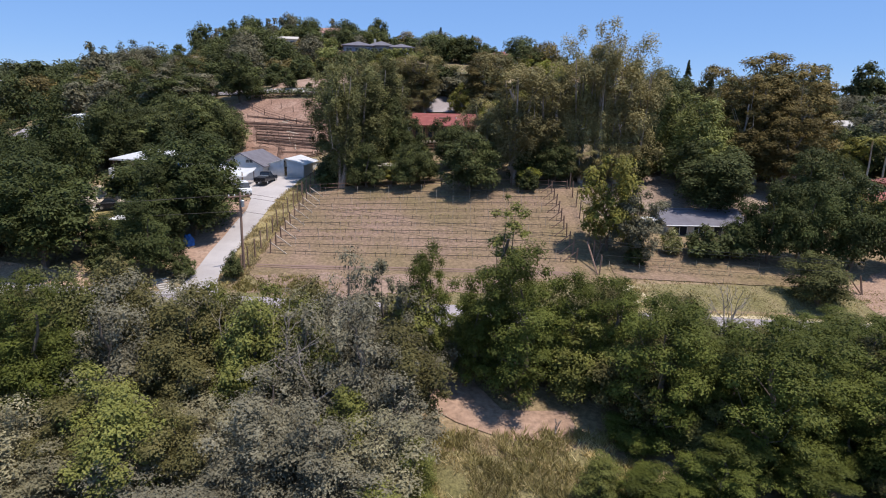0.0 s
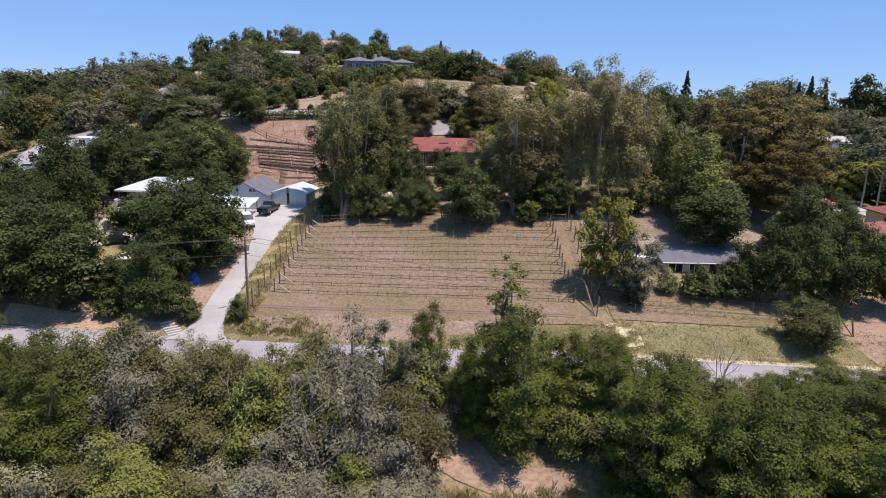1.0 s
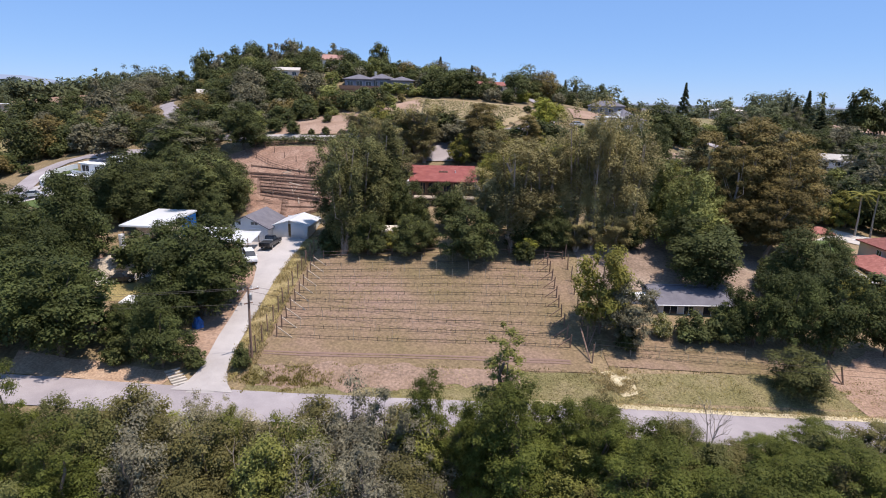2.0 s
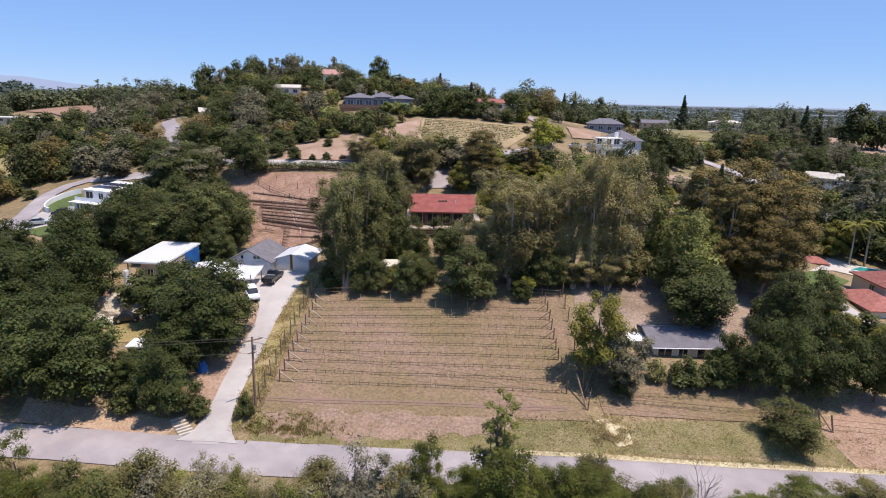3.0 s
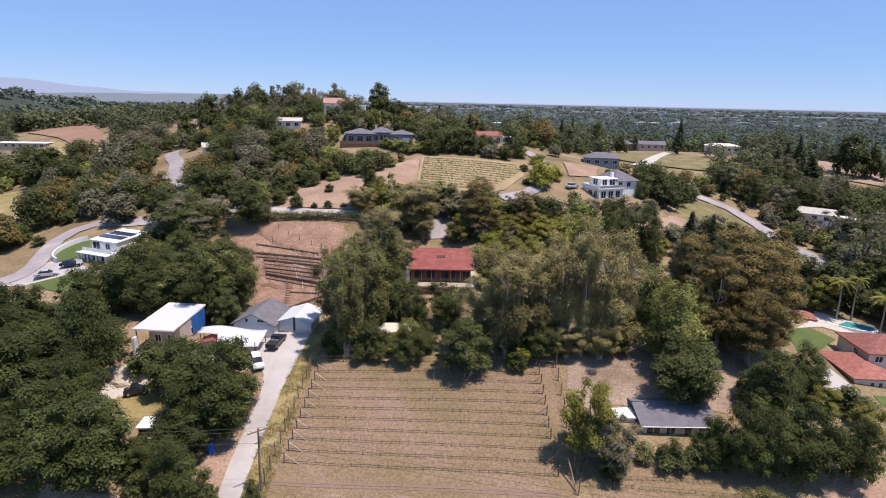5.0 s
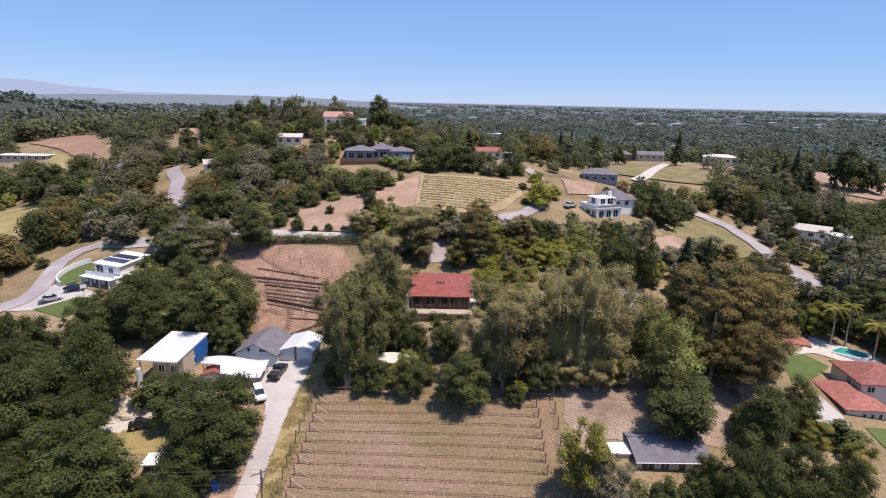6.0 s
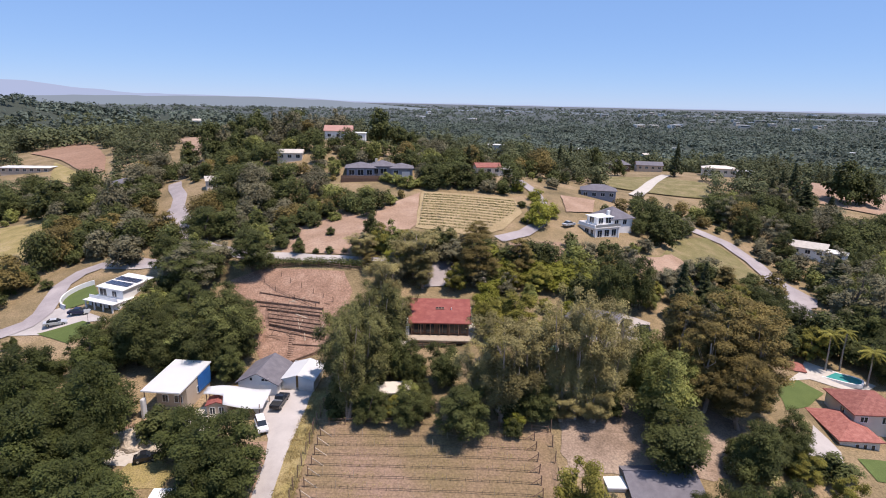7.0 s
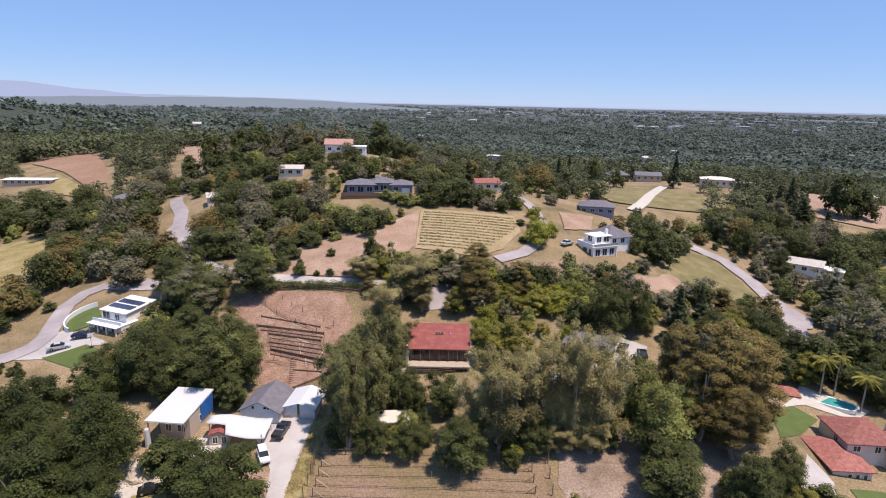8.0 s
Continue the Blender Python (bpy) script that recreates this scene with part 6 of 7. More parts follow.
pool(82.8, 110.8, gz(82.8, 110.8) + 0.25, -38, 9.4, 4.6, "turquoise rectangular swimming pool beside the villa")
pool(21.8, 108.8, gz(21.8, 108.8) + 0.3, 10, 5.4, 4.4, "small round turquoise pool among eucalypts", True)

# the white villa to the west, with solar panels
w = thing("house", pose(-76.6, 134.4, 9.5, 0, 0, -22) @ Matrix.Diagonal((1, 1, 0.86, 1)), "white two-storey modern villa with solar panels", "house")
block(w, 0, 0, 0, 9.5, 11.0, 3.0, M_WHITE, "flat", M_WHITE, over=0.1, windows=[("front", -3.0, 1.3, 1.6, 2.2), ("front", -0.4, 1.3, 1.6, 2.2), ("front", 2.4, 1.3, 1.6, 2.2), ("right", -1.5, 1.6, 0.9, 0.9)])
block(w, 0.0, 1.0, 3.25, 8.0, 8.6, 2.6, M_WHITE, "shed", M_WHITE, over=0.35, shed=(2.5, 3.4), below=0, windows=[("front", -2.4, 1.2, 2.2, 1.9), ("front", 1.2, 1.2, 1.4, 1.6), ("right", 0, 1.3, 0.8, 0.8)])
block(w, 6.5, 3.4, 0, 4.4, 6.4, 3.6, M_BLUEGREY, "shed", M_SHINGLE, over=0.3, shed=(3.2, 4.2))
part("balcony_rail", boxed(-4.6, 4.6, -5.4, -5.3, 3.3, 4.2), M_WHITE, w)
for k in (-4.4, -1.6, 1.2, 4.2):
    part("column", tube(bmesh.new(), [(k, -6.6, -0.5), (k, -6.6, 3.0)], [0.2, 0.18], 9), M_WHITE, w)
part("terrace", boxed(-5.5, 5.5, -7.6, -5.6, -1.6, -0.05, bevel=0.03), M_STONE, w, "pale stone terrace wall")
part("porch_roof", boxed(-4.8, 4.8, -7.0, -5.5, 3.0, 3.2, bevel=0.02), M_WHITE, w)
for k in range(4):
    for j in range(2):
        s = part("solar_panel", boxed(-0.85, 0.85, -1.0, 1.0, 0.05, 0.10), M_SOLAR, w, "dark blue solar panel")
        s.matrix_basis = pose(-2.9 + 1.85 * k, -0.6 + 2.7 * j, 6.36 + 0.285 * j, 6, 0, 0)
t = thing("retaining_wall", pose(0, 0, 0), "curved pale concrete retaining wall", "wall")
inner = []
for k in range(16):
    a = radians(105 + 140 * k / 15)
    inner.append((-85.5 + 6.0 * math.cos(a), 135.0 + 6.0 * math.sin(a)))
bm = bmesh.new()
vs = []
for x, y in inner:
    z, c = gz(x, y), Vector((x + 85.5, y - 135.0)).normalized()
    vs.append([bm.verts.new(q) for q in ((x, y, z - 0.5), (x, y, z + 1.3), (x - c.x * 0.3, y - c.y * 0.3, z + 1.3), (x - c.x * 0.3, y - c.y * 0.3, z - 0.5))])
for a, b in zip(vs, vs[1:]):
    for k in range(4):
        bm.faces.new((a[k], b[k], b[(k + 1) % 4], a[(k + 1) % 4]))
part("wall", bm, M_WHITE, t)
patch("villa_garden", [(x * 0.93 + -85.5 * 0.07, y * 0.93 + 135.0 * 0.07) for x, y in inner] + [(-81.5, 133)], M_LAWN, "small green garden behind the curved wall", "lawn", 0.2, 1.0, 0.1)

# houses on the hill
hh = thing("house", pose(-22.5, 207.0, 33.2, 0, 0, 6), "large blue-grey hill house with low hip roofs and terrace", "house")
block(hh, -6.0, 0, 0, 9.5, 9.0, 3.0, M_BLUEGREY, "hip", M_SHINGLE, rise=1.6, over=0.7, windows=[("front", -3.0, 1.5, 1.8, 1.7), ("front", 0, 1.5, 2.0, 1.9), ("front", 3.0, 1.5, 1.8, 1.7)])
block(hh, 1.5, 1.8, 0, 7.5, 8.0, 3.4, M_BLUEGREY, "hip", M_SHINGLE, rise=1.7, over=0.7, windows=[("front", -2.2, 1.7, 1.4, 1.8), ("front", 0.4, 1.7, 2.2, 1.8)])
block(hh, 8.2, 0.4, 0, 7.5, 8.5, 2.9, M_BLUEGREY, "hip", M_SHINGLE, rise=1.4, over=0.6, windows=[("front", -2.0, 1.6, 1.5, 1.3), ("front", 1.4, 0.9, 2.6, 1.7, "garage_door", 0, M_WHITE)])
part("terrace", boxed(-12.5, 0.5, -8.5, -4.4, -2.2, -0.1, bevel=0.05), M_BROWNWALL, hh, "dark timber terrace")
part("terrace_rail", boxed(-12.5, 0.5, -8.5, -8.4, -0.1, 0.9), M_WOOD, hh)
part("garden_wall", boxed(0.8, 6.0, -7.0, -6.7, -1.4, 0.7, bevel=0.05), M_WHITE, hh, "white garden wall")
part("chimney", boxed(-1.0, -0.2, 1.0, 1.8, 3.2, 5.8, bevel=0.03), M_STONE, hh)

wh = thing("house", pose(49.8, 175.0, 21.0, 0, 0, 24), "white two-storey house with terraces and grey roof", "house")
block(wh, -3.0, -1.5, 0, 8.6, 7.5, 2.8, M_WHITE, "flat", M_WHITE, over=0.5, windows=[("front", -2.6, 1.2, 1.6, 2.0), ("front", 0, 1.2, 1.6, 2.0), ("front", 2.6, 1.2, 1.6, 2.0), ("left", 0, 1.2, 1.8, 2.0), ("left", 2.4, 1.2, 1.2, 2.0)])
block(wh, -1.6, 0.2, 3.0, 5.6, 4.8, 2.2, M_WHITE, "flat", M_WHITE, over=0.4, below=0, windows=[("front", -1.4, 1.3, 1.6, 1.7), ("front", 1.4, 1.3, 2.0, 1.7), ("left", 0, 1.3, 2.0, 1.7)])
block(wh, 5.0, 2.4, 0, 8.5, 9.0, 4.4, M_WHITE, "hip", M_SHINGLE, rise=3.0, over=0.6, windows=[("front", -2.0, 3.4, 1.4, 1.4), ("front", 1.2, 3.4, 1.4, 1.4), ("right", 0, 3.4, 1.4, 1.4)])
part("chimney", boxed(1.0, 1.8, -0.4, 0.4, 4.6, 6.9, bevel=0.03), M_WHITE, wh)
part("parapet", boxed(-7.6, -7.4, -5.4, 2.4, 2.9, 3.8), M_WHITE, wh, "white deck parapet")
part("parapet", boxed(-7.3, -4.6, 2.2, 2.4, 2.9, 3.8), M_WHITE, wh, "white deck parapet")
part("balcony_rail", boxed(-7.5, 1.6, -5.7, -5.6, 3.1, 3.9), M_METAL, wh)
part("column", boxed(-7.4, -7.1, -5.6, -5.3, -0.5, 2.9), M_WHITE, wh)
part("column", boxed(1.1, 1.4, -5.6, -5.3, -0.5, 2.9), M_WHITE, wh)
part("balcony", boxed(-7.6, 1.7, -5.8, -5.2, 2.85, 3.09), M_WHITE, wh)


def plain_house(x, y, dz, turn, w, d, h, wall_mat, roof, roof_mat, label, rise=1.4, extra=0.0, name="house"):
    t = thing(name, on_ground(x, y, turn, dz), label, "house", "houses on the far hill")
    n = max(2, int(w / 3))
    block(t, 0, 0, 0, w, d, h, wall_mat, roof, roof_mat, rise=rise, over=0.5, below=3.0, windows=[("front", -w / 2 + w * (k + 0.5) / n, min(1.5, h * 0.5), 1.4, 1.2) for k in range(n)] + [("left", 0, min(1.5, h * 0.5), 1.4, 1.2)])
    if extra:
        block(t, w / 2 + extra / 2, -0.6, -0.2, extra, d * 0.8, h * 0.75, wall_mat, "flat", M_WHITE, over=0.3, below=3.0, windows=[("front", 0, 1.2, extra * 0.5, 1.2)])
    return t


plain_house(-45.5, 262, 0.3, 4, 11.5, 8, 3.6, M_WHITE, "gable", material("faded_tiles", [(0.36, 0.19, 0.155), (0.45, 0.26, 0.215)], 1.0, 0.85, 0.01, 8), "white ridge house with pale red roof", 2.0, 6.0)
plain_house(-57, 222, 0.2, 8, 9, 7, 2.6, M_CREAM, "gable", M_STONE, "cream hill house with pale roof", 1.0)
plain_house(29, 322, 2.6, -10, 8, 6, 8.5, M_WHITE, "flat", M_WHITE, "tall white modern house above the trees")
plain_house(17, 222, 0.0, 10, 9, 7, 2.8, M_CREAM, "gable", M_TILE, "cream house with faded red roof on the hill", 1.2, 5.0)
plain_house(57, 211.5, 0.0, -12, 12, 8, 2.6, M_BLUEGREY, "hip", M_SHINGLE, "blue-grey house with dark grey hip roof", 1.8)
plain_house(100, 334, 1.0, 5, 11, 8, 3.0, M_BROWNWALL, "hip", M_SHINGLE, "dark house with grey roof among trees", 2.6)
plain_house(118, 336, 1.0, -8, 14, 8, 3.0, M_TAN, "gable", M_SHINGLE, "tan house with long grey roof", 1.6)
plain_house(146, 310, 1.0, -20, 16, 9, 3.2, M_CREAM, "hip", M_CREAM, "pale villa with flat cream roofs on a terrace", 1.2, 10)
plain_house(-199, 283, 0.3, 6, 22, 7, 2.0, M_TAN, "flat", M_WHITE, "long low house with flat white roof")
plain_house(-121, 226, 0.5, 20, 11, 8, 2.8, M_TAN, "hip", M_SHINGLE, "tan hill house with grey roof", 1.6)
plain_house(124, 190.5, 0.3, -38, 10, 7, 2.8, M_WHITE, "gable", M_STONE, "white house with pale roof by the east road", 1.4, 6.0)
plain_house(33.5, 119.5, 0.0, -25, 10, 7, 2.6, M_BROWNWALL, "hip", M_SHINGLE, "brown bungalow with grey roof among eucalypts", 1.6)
plain_house(-7.8, 95.0, -0.6, 6, 5.5, 3.4, 2.1, M_WHITE, "flat", M_CREAM, "small pale outbuilding among garden trees")
plain_house(-12.5, 97.5, -0.6, 6, 2.6, 2.4, 2.2, M_BLUEGREY, "gable", M_SHINGLE, "small grey garden shed among trees", 0.6)
plain_house(-80, 206, 0.2, 25, 6, 4.5, 2.2, M_CREAM, "gable", M_STONE, "cream cottage beside the winding road", 1.2)


# ---- terraces and steps behind the garage ----
def timber_wall(a, b, h, n, label="weathered timber retaining wall"):
    t = thing("retaining_wall", on_ground(*a), label, "wall", "timber retaining walls")
    bpy.context.view_layer.update()
    za, zb = gz(*a), gz(*b)
    for k in range(n):
        z = 0.08 + (h / n) * k
        rod("plank", (a[0], a[1], za + z), (b[0], b[1], zb + z), h / n * 0.46, M_WOOD, t, 6)
    m = int(math.hypot(b[0] - a[0], b[1] - a[1]) / 2.4)
    for k in range(m + 1):
        x, y = a[0] + (b[0] - a[0]) * k / m, a[1] + (b[1] - a[1]) * k / m
        child("post", FENCE_POST, t, pose(x, y - 0.16, gz(x, y - 0.16) + (h - 1.2), 0, 0, 0))


timber_wall((-41.8, 125.7), (-25.8, 122.6), 0.8, 3)
timber_wall((-38.4, 123.2), (-26.2, 120.7), 0.7, 3)
timber_wall((-37.6, 121.0), (-25.6, 118.4), 0.6, 2)
timber_wall((-36.9, 118.9), (-24.1, 115.0), 0.9, 3)
timber_wall((-29.4, 107.8), (-22.6, 111.6), 0.7, 2)
timber_wall((-40.4, 124.5), (-26.0, 121.7), 0.5, 2)
timber_wall((-37.2, 120.0), (-25.0, 117.0), 0.5, 2)
timber_wall((-36.6, 117.9), (-24.0, 114.0), 0.4, 2)
timber_wall((-37.8, 122.2), (-26.0, 119.6), 0.4, 2)


def timber_clutter():
    """Loose beams left on the terraces."""
    rnd = random.Random(14)
    for k in range(26):
        u = rnd.random()
        x, y = -38 + 13.5 * rnd.random(), 114.5 + 11.5 * u
        l, a = rnd.uniform(1.2, 4.2), rnd.gauss(-0.2, 0.45) if k % 4 else rnd.uniform(0.9, 1.9)
        t = thing("beam", on_ground(x, y), "loose weathered timber beam on bare earth", "beam", "loose beams on the terraces")
        bpy.context.view_layer.update()
        dx, dy = 0.5 * l * math.cos(a), 0.5 * l * math.sin(a)
        rod("timber", (x - dx, y - dy, gz(x - dx, y - dy) + 0.14), (x + dx, y + dy, gz(x + dx, y + dy) + 0.14), rnd.uniform(0.09, 0.16), M_PALEWOOD if k % 3 == 0 else M_WOOD, t, 4)


timber_clutter()
timber_wall((-41.5, 128.4), (-27.0, 124.6), 0.6, 2)
timber_wall((-30.5, 113.2), (-24.4, 112.2), 0.5, 2)
patch("dark_terrace", [(-39.5, 126), (-26.5, 123.2), (-24.0, 114.6), (-37.4, 118.4)], material("damp_terrace_earth", [(0.13, 0.075, 0.055), (0.20, 0.12, 0.088), (0.28, 0.18, 0.13)], 0.7, 0.95, 0.2, 2.0, space="World", fine=0.35), "dark turned earth between the retaining walls", "soil", 0.16, 0.8, 0.9)
stair((-30.1, 109.6), (-31.4, 116.8), 14, 1.2, "timber steps up the bare earth slope")
stair((-32.5, 118.5), (-35.5, 123.5), 8, 1.0, "short timber steps between the terraces")
stair((-27.4, 56.9), (-29.3, 59.2), 6, 1.6, "pale stone steps beside the driveway mouth", M_STONE)


# ---- the yard beside the white-roofed house ----
def heap(name, x, y, rx, ry, h, mat, label, category, seed):
    """A rounded uneven mound."""
    bm = bmesh.new()
    bmesh.ops.create_icosphere(bm, subdivisions=4, radius=1)
    for v in bm.verts:
        k = 1 + 0.25 * noise.noise(v.co * 1.6 + Vector((seed, 0, 0))) + 0.1 * noise.noise(v.co * 5)
        v.co = Vector((v.co.x * rx * k, v.co.y * ry * k, max(-0.3, v.co.z * h * k)))
    t = thing(name, on_ground(x, y), label, category)
    part("mound", bm, mat, t)
    return t


M_HEAP = material("pale_spoil", [(0.40, 0.33, 0.25), (0.54, 0.46, 0.36)], 0.8, 0.95, 0.1, 5, fine=0.3)
heap("earth_heap", -49.0, 84.2, 4.4, 2.8, 1.9, M_HEAP, "heap of pale dug earth in the yard", "earth heap", 1)
heap("earth_heap", -44.6, 82.4, 1.9, 1.4, 0.8, M_HEAP, "small heap of pale dug earth", "earth heap", 5)
heap("tarpaulin_bundle", -29.9, 68.0, 0.7, 0.6, 1.3, M_BLUE, "bundle covered with a blue tarpaulin beside the driveway", "tarpaulin", 8)
t = thing("log_pile", on_ground(-51.5, 86.0, 25), "pile of weathered brown logs in the yard", "logs")
for k in range(9):
    x, z = (k % 4) * 0.55 - 0.8 + 0.27 * (k // 4), 0.25 + 0.42 * (k // 4)
    part("log", tube(bmesh.new(), [(x, -2.2 + 0.3 * math.sin(k * 2), z), (x + 0.08, 0, z + 0.04), (x, 2.2 + 0.4 * math.cos(k * 3), z)], [0.24, 0.25, 0.22], 8), M_WOOD, t)


def stone(x, y, r, seed):
    bm = bmesh.new()
    bmesh.ops.create_icosphere(bm, subdivisions=2, radius=1)
    for v in bm.verts:
        k = 1 + 0.4 * noise.noise(v.co * 1.3 + Vector((seed * 3.7, seed, 0)))
        v.co = Vector((v.co.x * r * k, v.co.y * r * 0.8 * k, v.co.z * r * 0.6 * k + r * 0.3))
    part("rock", bm, M_STONE, thing("stone", on_ground(x, y, seed * 41), "pale rough stone dumped beside the earth heap", "stone", "stones in the yard"))


rnd_stone = random.Random(23)
for k in range(22):
    stone(-53.0 + 8.2 * rnd_stone.random(), 80.6 + 1.7 * rnd_stone.random(), rnd_stone.uniform(0.16, 0.48), k + 1)
heap("brush_pile", -56.2, 84.0, 2.4, 1.6, 1.3, material("dead_wood", [(0.10, 0.062, 0.045), (0.20, 0.13, 0.095)], 2.5, 0.95, 0.2, 7, fine=0.4), "pile of dead brown roots and branches", "brush pile", 11)
for k in range(5):
    bare_tree(-57.6 + 0.7 * k, 83.2 + 0.4 * (k % 3), 2.6, 70 * k, 60 + k, M_BARK)
patch("yard_grass", [(-48.5, 74.5), (-40.5, 73.6), (-39.2, 78), (-43, 79.8), (-48, 79)], M_DRYGRASS, "dry yellow grass round the low shed", "grass", 0.09, 1.0, 0.7)


# ---- the villa's basketball hoop ----
hoop = thing("basketball_hoop", on_ground(-79.0, 123.3, 35, 0.1), "white basketball hoop on a dark pole", "basketball hoop")
part("pole", tube(bmesh.new(), [(0, 0, 0), (0, 0, 2.4), (0, -0.5, 3.0)], [0.07, 0.06, 0.05], 8), M_RUBBER, hoop)
part("backboard", boxed(-0.6, 0.6, -0.56, -0.5, 2.75, 3.65, bevel=0.01), M_WHITE, hoop, "white backboard")
part("base", boxed(-0.4, 0.4, -0.3, 0.5, 0.0, 0.2, bevel=0.04), M_RUBBER, hoop)
part("rim", tube(bmesh.new(), [(0.23 * math.cos(a * 0.5236), -0.8 + 0.23 * math.sin(a * 0.5236), 2.95) for a in range(13)], [0.015] * 13, 4, False), M_METAL, hoop)


# ---- vehicles ----
def car(m, label, paint, l, w_, h, kind="sedan", name="car"):
    t = thing(name, m, label, "car" if kind != "pickup" else "pickup truck")
    a, b = l / 2, w_ / 2
    prof = {"sedan": [(-a, 0.45), (-a, 0.85), (-a * 0.72, 0.95), (a * 0.45, 0.95), (a * 0.95, 0.78), (a, 0.5), (a * 0.98, 0.3), (-a * 0.98, 0.3)], "pickup": [(-a, 0.55), (-a, 1.1), (-a * 0.18, 1.1), (a * 0.42, 1.1), (a * 0.96, 1.0), (a, 0.7), (a * 0.98, 0.42), (-a * 0.98, 0.42)], "van": [(-a, 0.45), (-a, 1.0), (a * 0.5, 1.0), (a * 0.95, 0.9), (a, 0.55), (a * 0.98, 0.32), (-a * 0.98, 0.32)]}[kind]
    cab = {"sedan": [(-a * 0.72, 0.94), (-a * 0.38, h), (a * 0.1, h), (a * 0.46, 0.94)], "pickup": [(-a * 0.2, 1.09), (-a * 0.14, h), (a * 0.18, h), (a * 0.44, 1.09)], "van": [(-a * 0.97, 0.99), (-a * 0.9, h), (a * 0.2, h), (a * 0.52, 0.99)]}[kind]

    def extrude(pts, half, inset=0.0):
        n = len(pts)
        q = [(x, -half + (inset if z > 1.2 and inset else 0), z) for x, z in pts] + [(x, half - (inset if z > 1.2 and inset else 0), z) for x, z in pts]
        bm = hull(q, [tuple(range(n)), tuple(range(2 * n - 1, n - 1, -1))] + [(k, (k + 1) % n, n + (k + 1) % n, n + k) for k in range(n)])
        bmesh.ops.bevel(bm, geom=bm.edges[:], offset=0.05, segments=2, affect="EDGES", profile=0.6)
        return bm
    part("body", extrude(prof, b), paint, t)
    part("cabin_glass", extrude(cab, b - 0.08, 0.12), M_GLASS, t, "dark tinted cabin glass")
    x0, x1 = cab[1][0], cab[2][0]
    part("roof", boxed(x0 - 0.05, x1 + 0.05, -b + 0.2, b - 0.2, h - 0.02, h + 0.04, bevel=0.02), paint, t)
    if kind == "pickup":
        part("bed", boxed(-a + 0.12, -a * 0.24, -b + 0.14, b - 0.14, 1.105, 1.115), M_RUBBER, t, "black bed liner")
        part("toolbox", boxed(-a * 0.4, -a * 0.27, -b + 0.16, b - 0.16, 1.12, 1.3, bevel=0.02), M_METAL, t)
    for sx_ in (-0.62, 0.64):
        for sy_ in (-1, 1):
            wheel = part("tyre", tube(bmesh.new(), [(0, -0.12, 0), (0, -0.1, 0), (0, 0.1, 0), (0, 0.12, 0)], [0.28, 0.36, 0.36, 0.28], 16), M_RUBBER, t)
            wheel.location = (a * sx_, sy_ * (b - 0.1), 0.34)
            part("rim", tube(bmesh.new(), [(0, sy_ * 0.09, 0), (0, sy_ * 0.135, 0)], [0.2, 0.19], 12), M_METAL, wheel)
    for sy_ in (-1, 1):
        part("headlight", boxed(a - 0.08, a + 0.015, sy_ * b * 0.72 - 0.16, sy_ * b * 0.72 + 0.16, 0.62, 0.74), M_WHITEPAINT, t)
        part("mirror", boxed(a * 0.3, a * 0.38, sy_ * (b + 0.09) - 0.08, sy_ * (b + 0.09) + 0.08, 1.0, 1.14, bevel=0.02), paint, t)
    return t


car(on_ground(-28.1, 94.0, 84, 0.14), "black pickup truck parked before the tent", M_BLACKPAINT, 5.3, 1.85, 1.75, "pickup", "pickup_truck")
car(on_ground(-29.4, 87.2, -64, 0.14), "white van parked beside the driveway", M_WHITEPAINT, 4.2, 1.7, 1.7, "van", "van")
car(on_ground(-86.6, 123.6, 28, 0.16), "silver sedan parked on the villa forecourt", M_SILVERPAINT, 4.8, 1.85, 1.45)
M_BLUEPAINT = material("dark_blue_car_paint", [(0.02, 0.025, 0.06), (0.03, 0.035, 0.08)], 0.5, 0.25, spec=0.6)
car(on_ground(-83.4, 127.4, 8, 0.16), "dark blue sedan parked beside the curved wall", M_BLUEPAINT, 4.5, 1.8, 1.45)
car(on_ground(-45.2, 79.6, 20, 0.12), "small dark utility vehicle parked in the yard", M_BLACKPAINT, 3.4, 1.5, 1.5)
car(on_ground(41.5, 121.5, 60, 0.18), "black car parked in the shaded courtyard", M_BLACKPAINT, 4.5, 1.8, 1.45)
car(on_ground(45.5, 120.0, 80, 0.18), "dark car parked in the paved courtyard", M_BLACKPAINT, 4.5, 1.8, 1.45)
car(on_ground(38.6, 172.5, 40, 0.3), "silver car parked beside the white house", M_SILVERPAINT, 4.6, 1.8, 1.45)


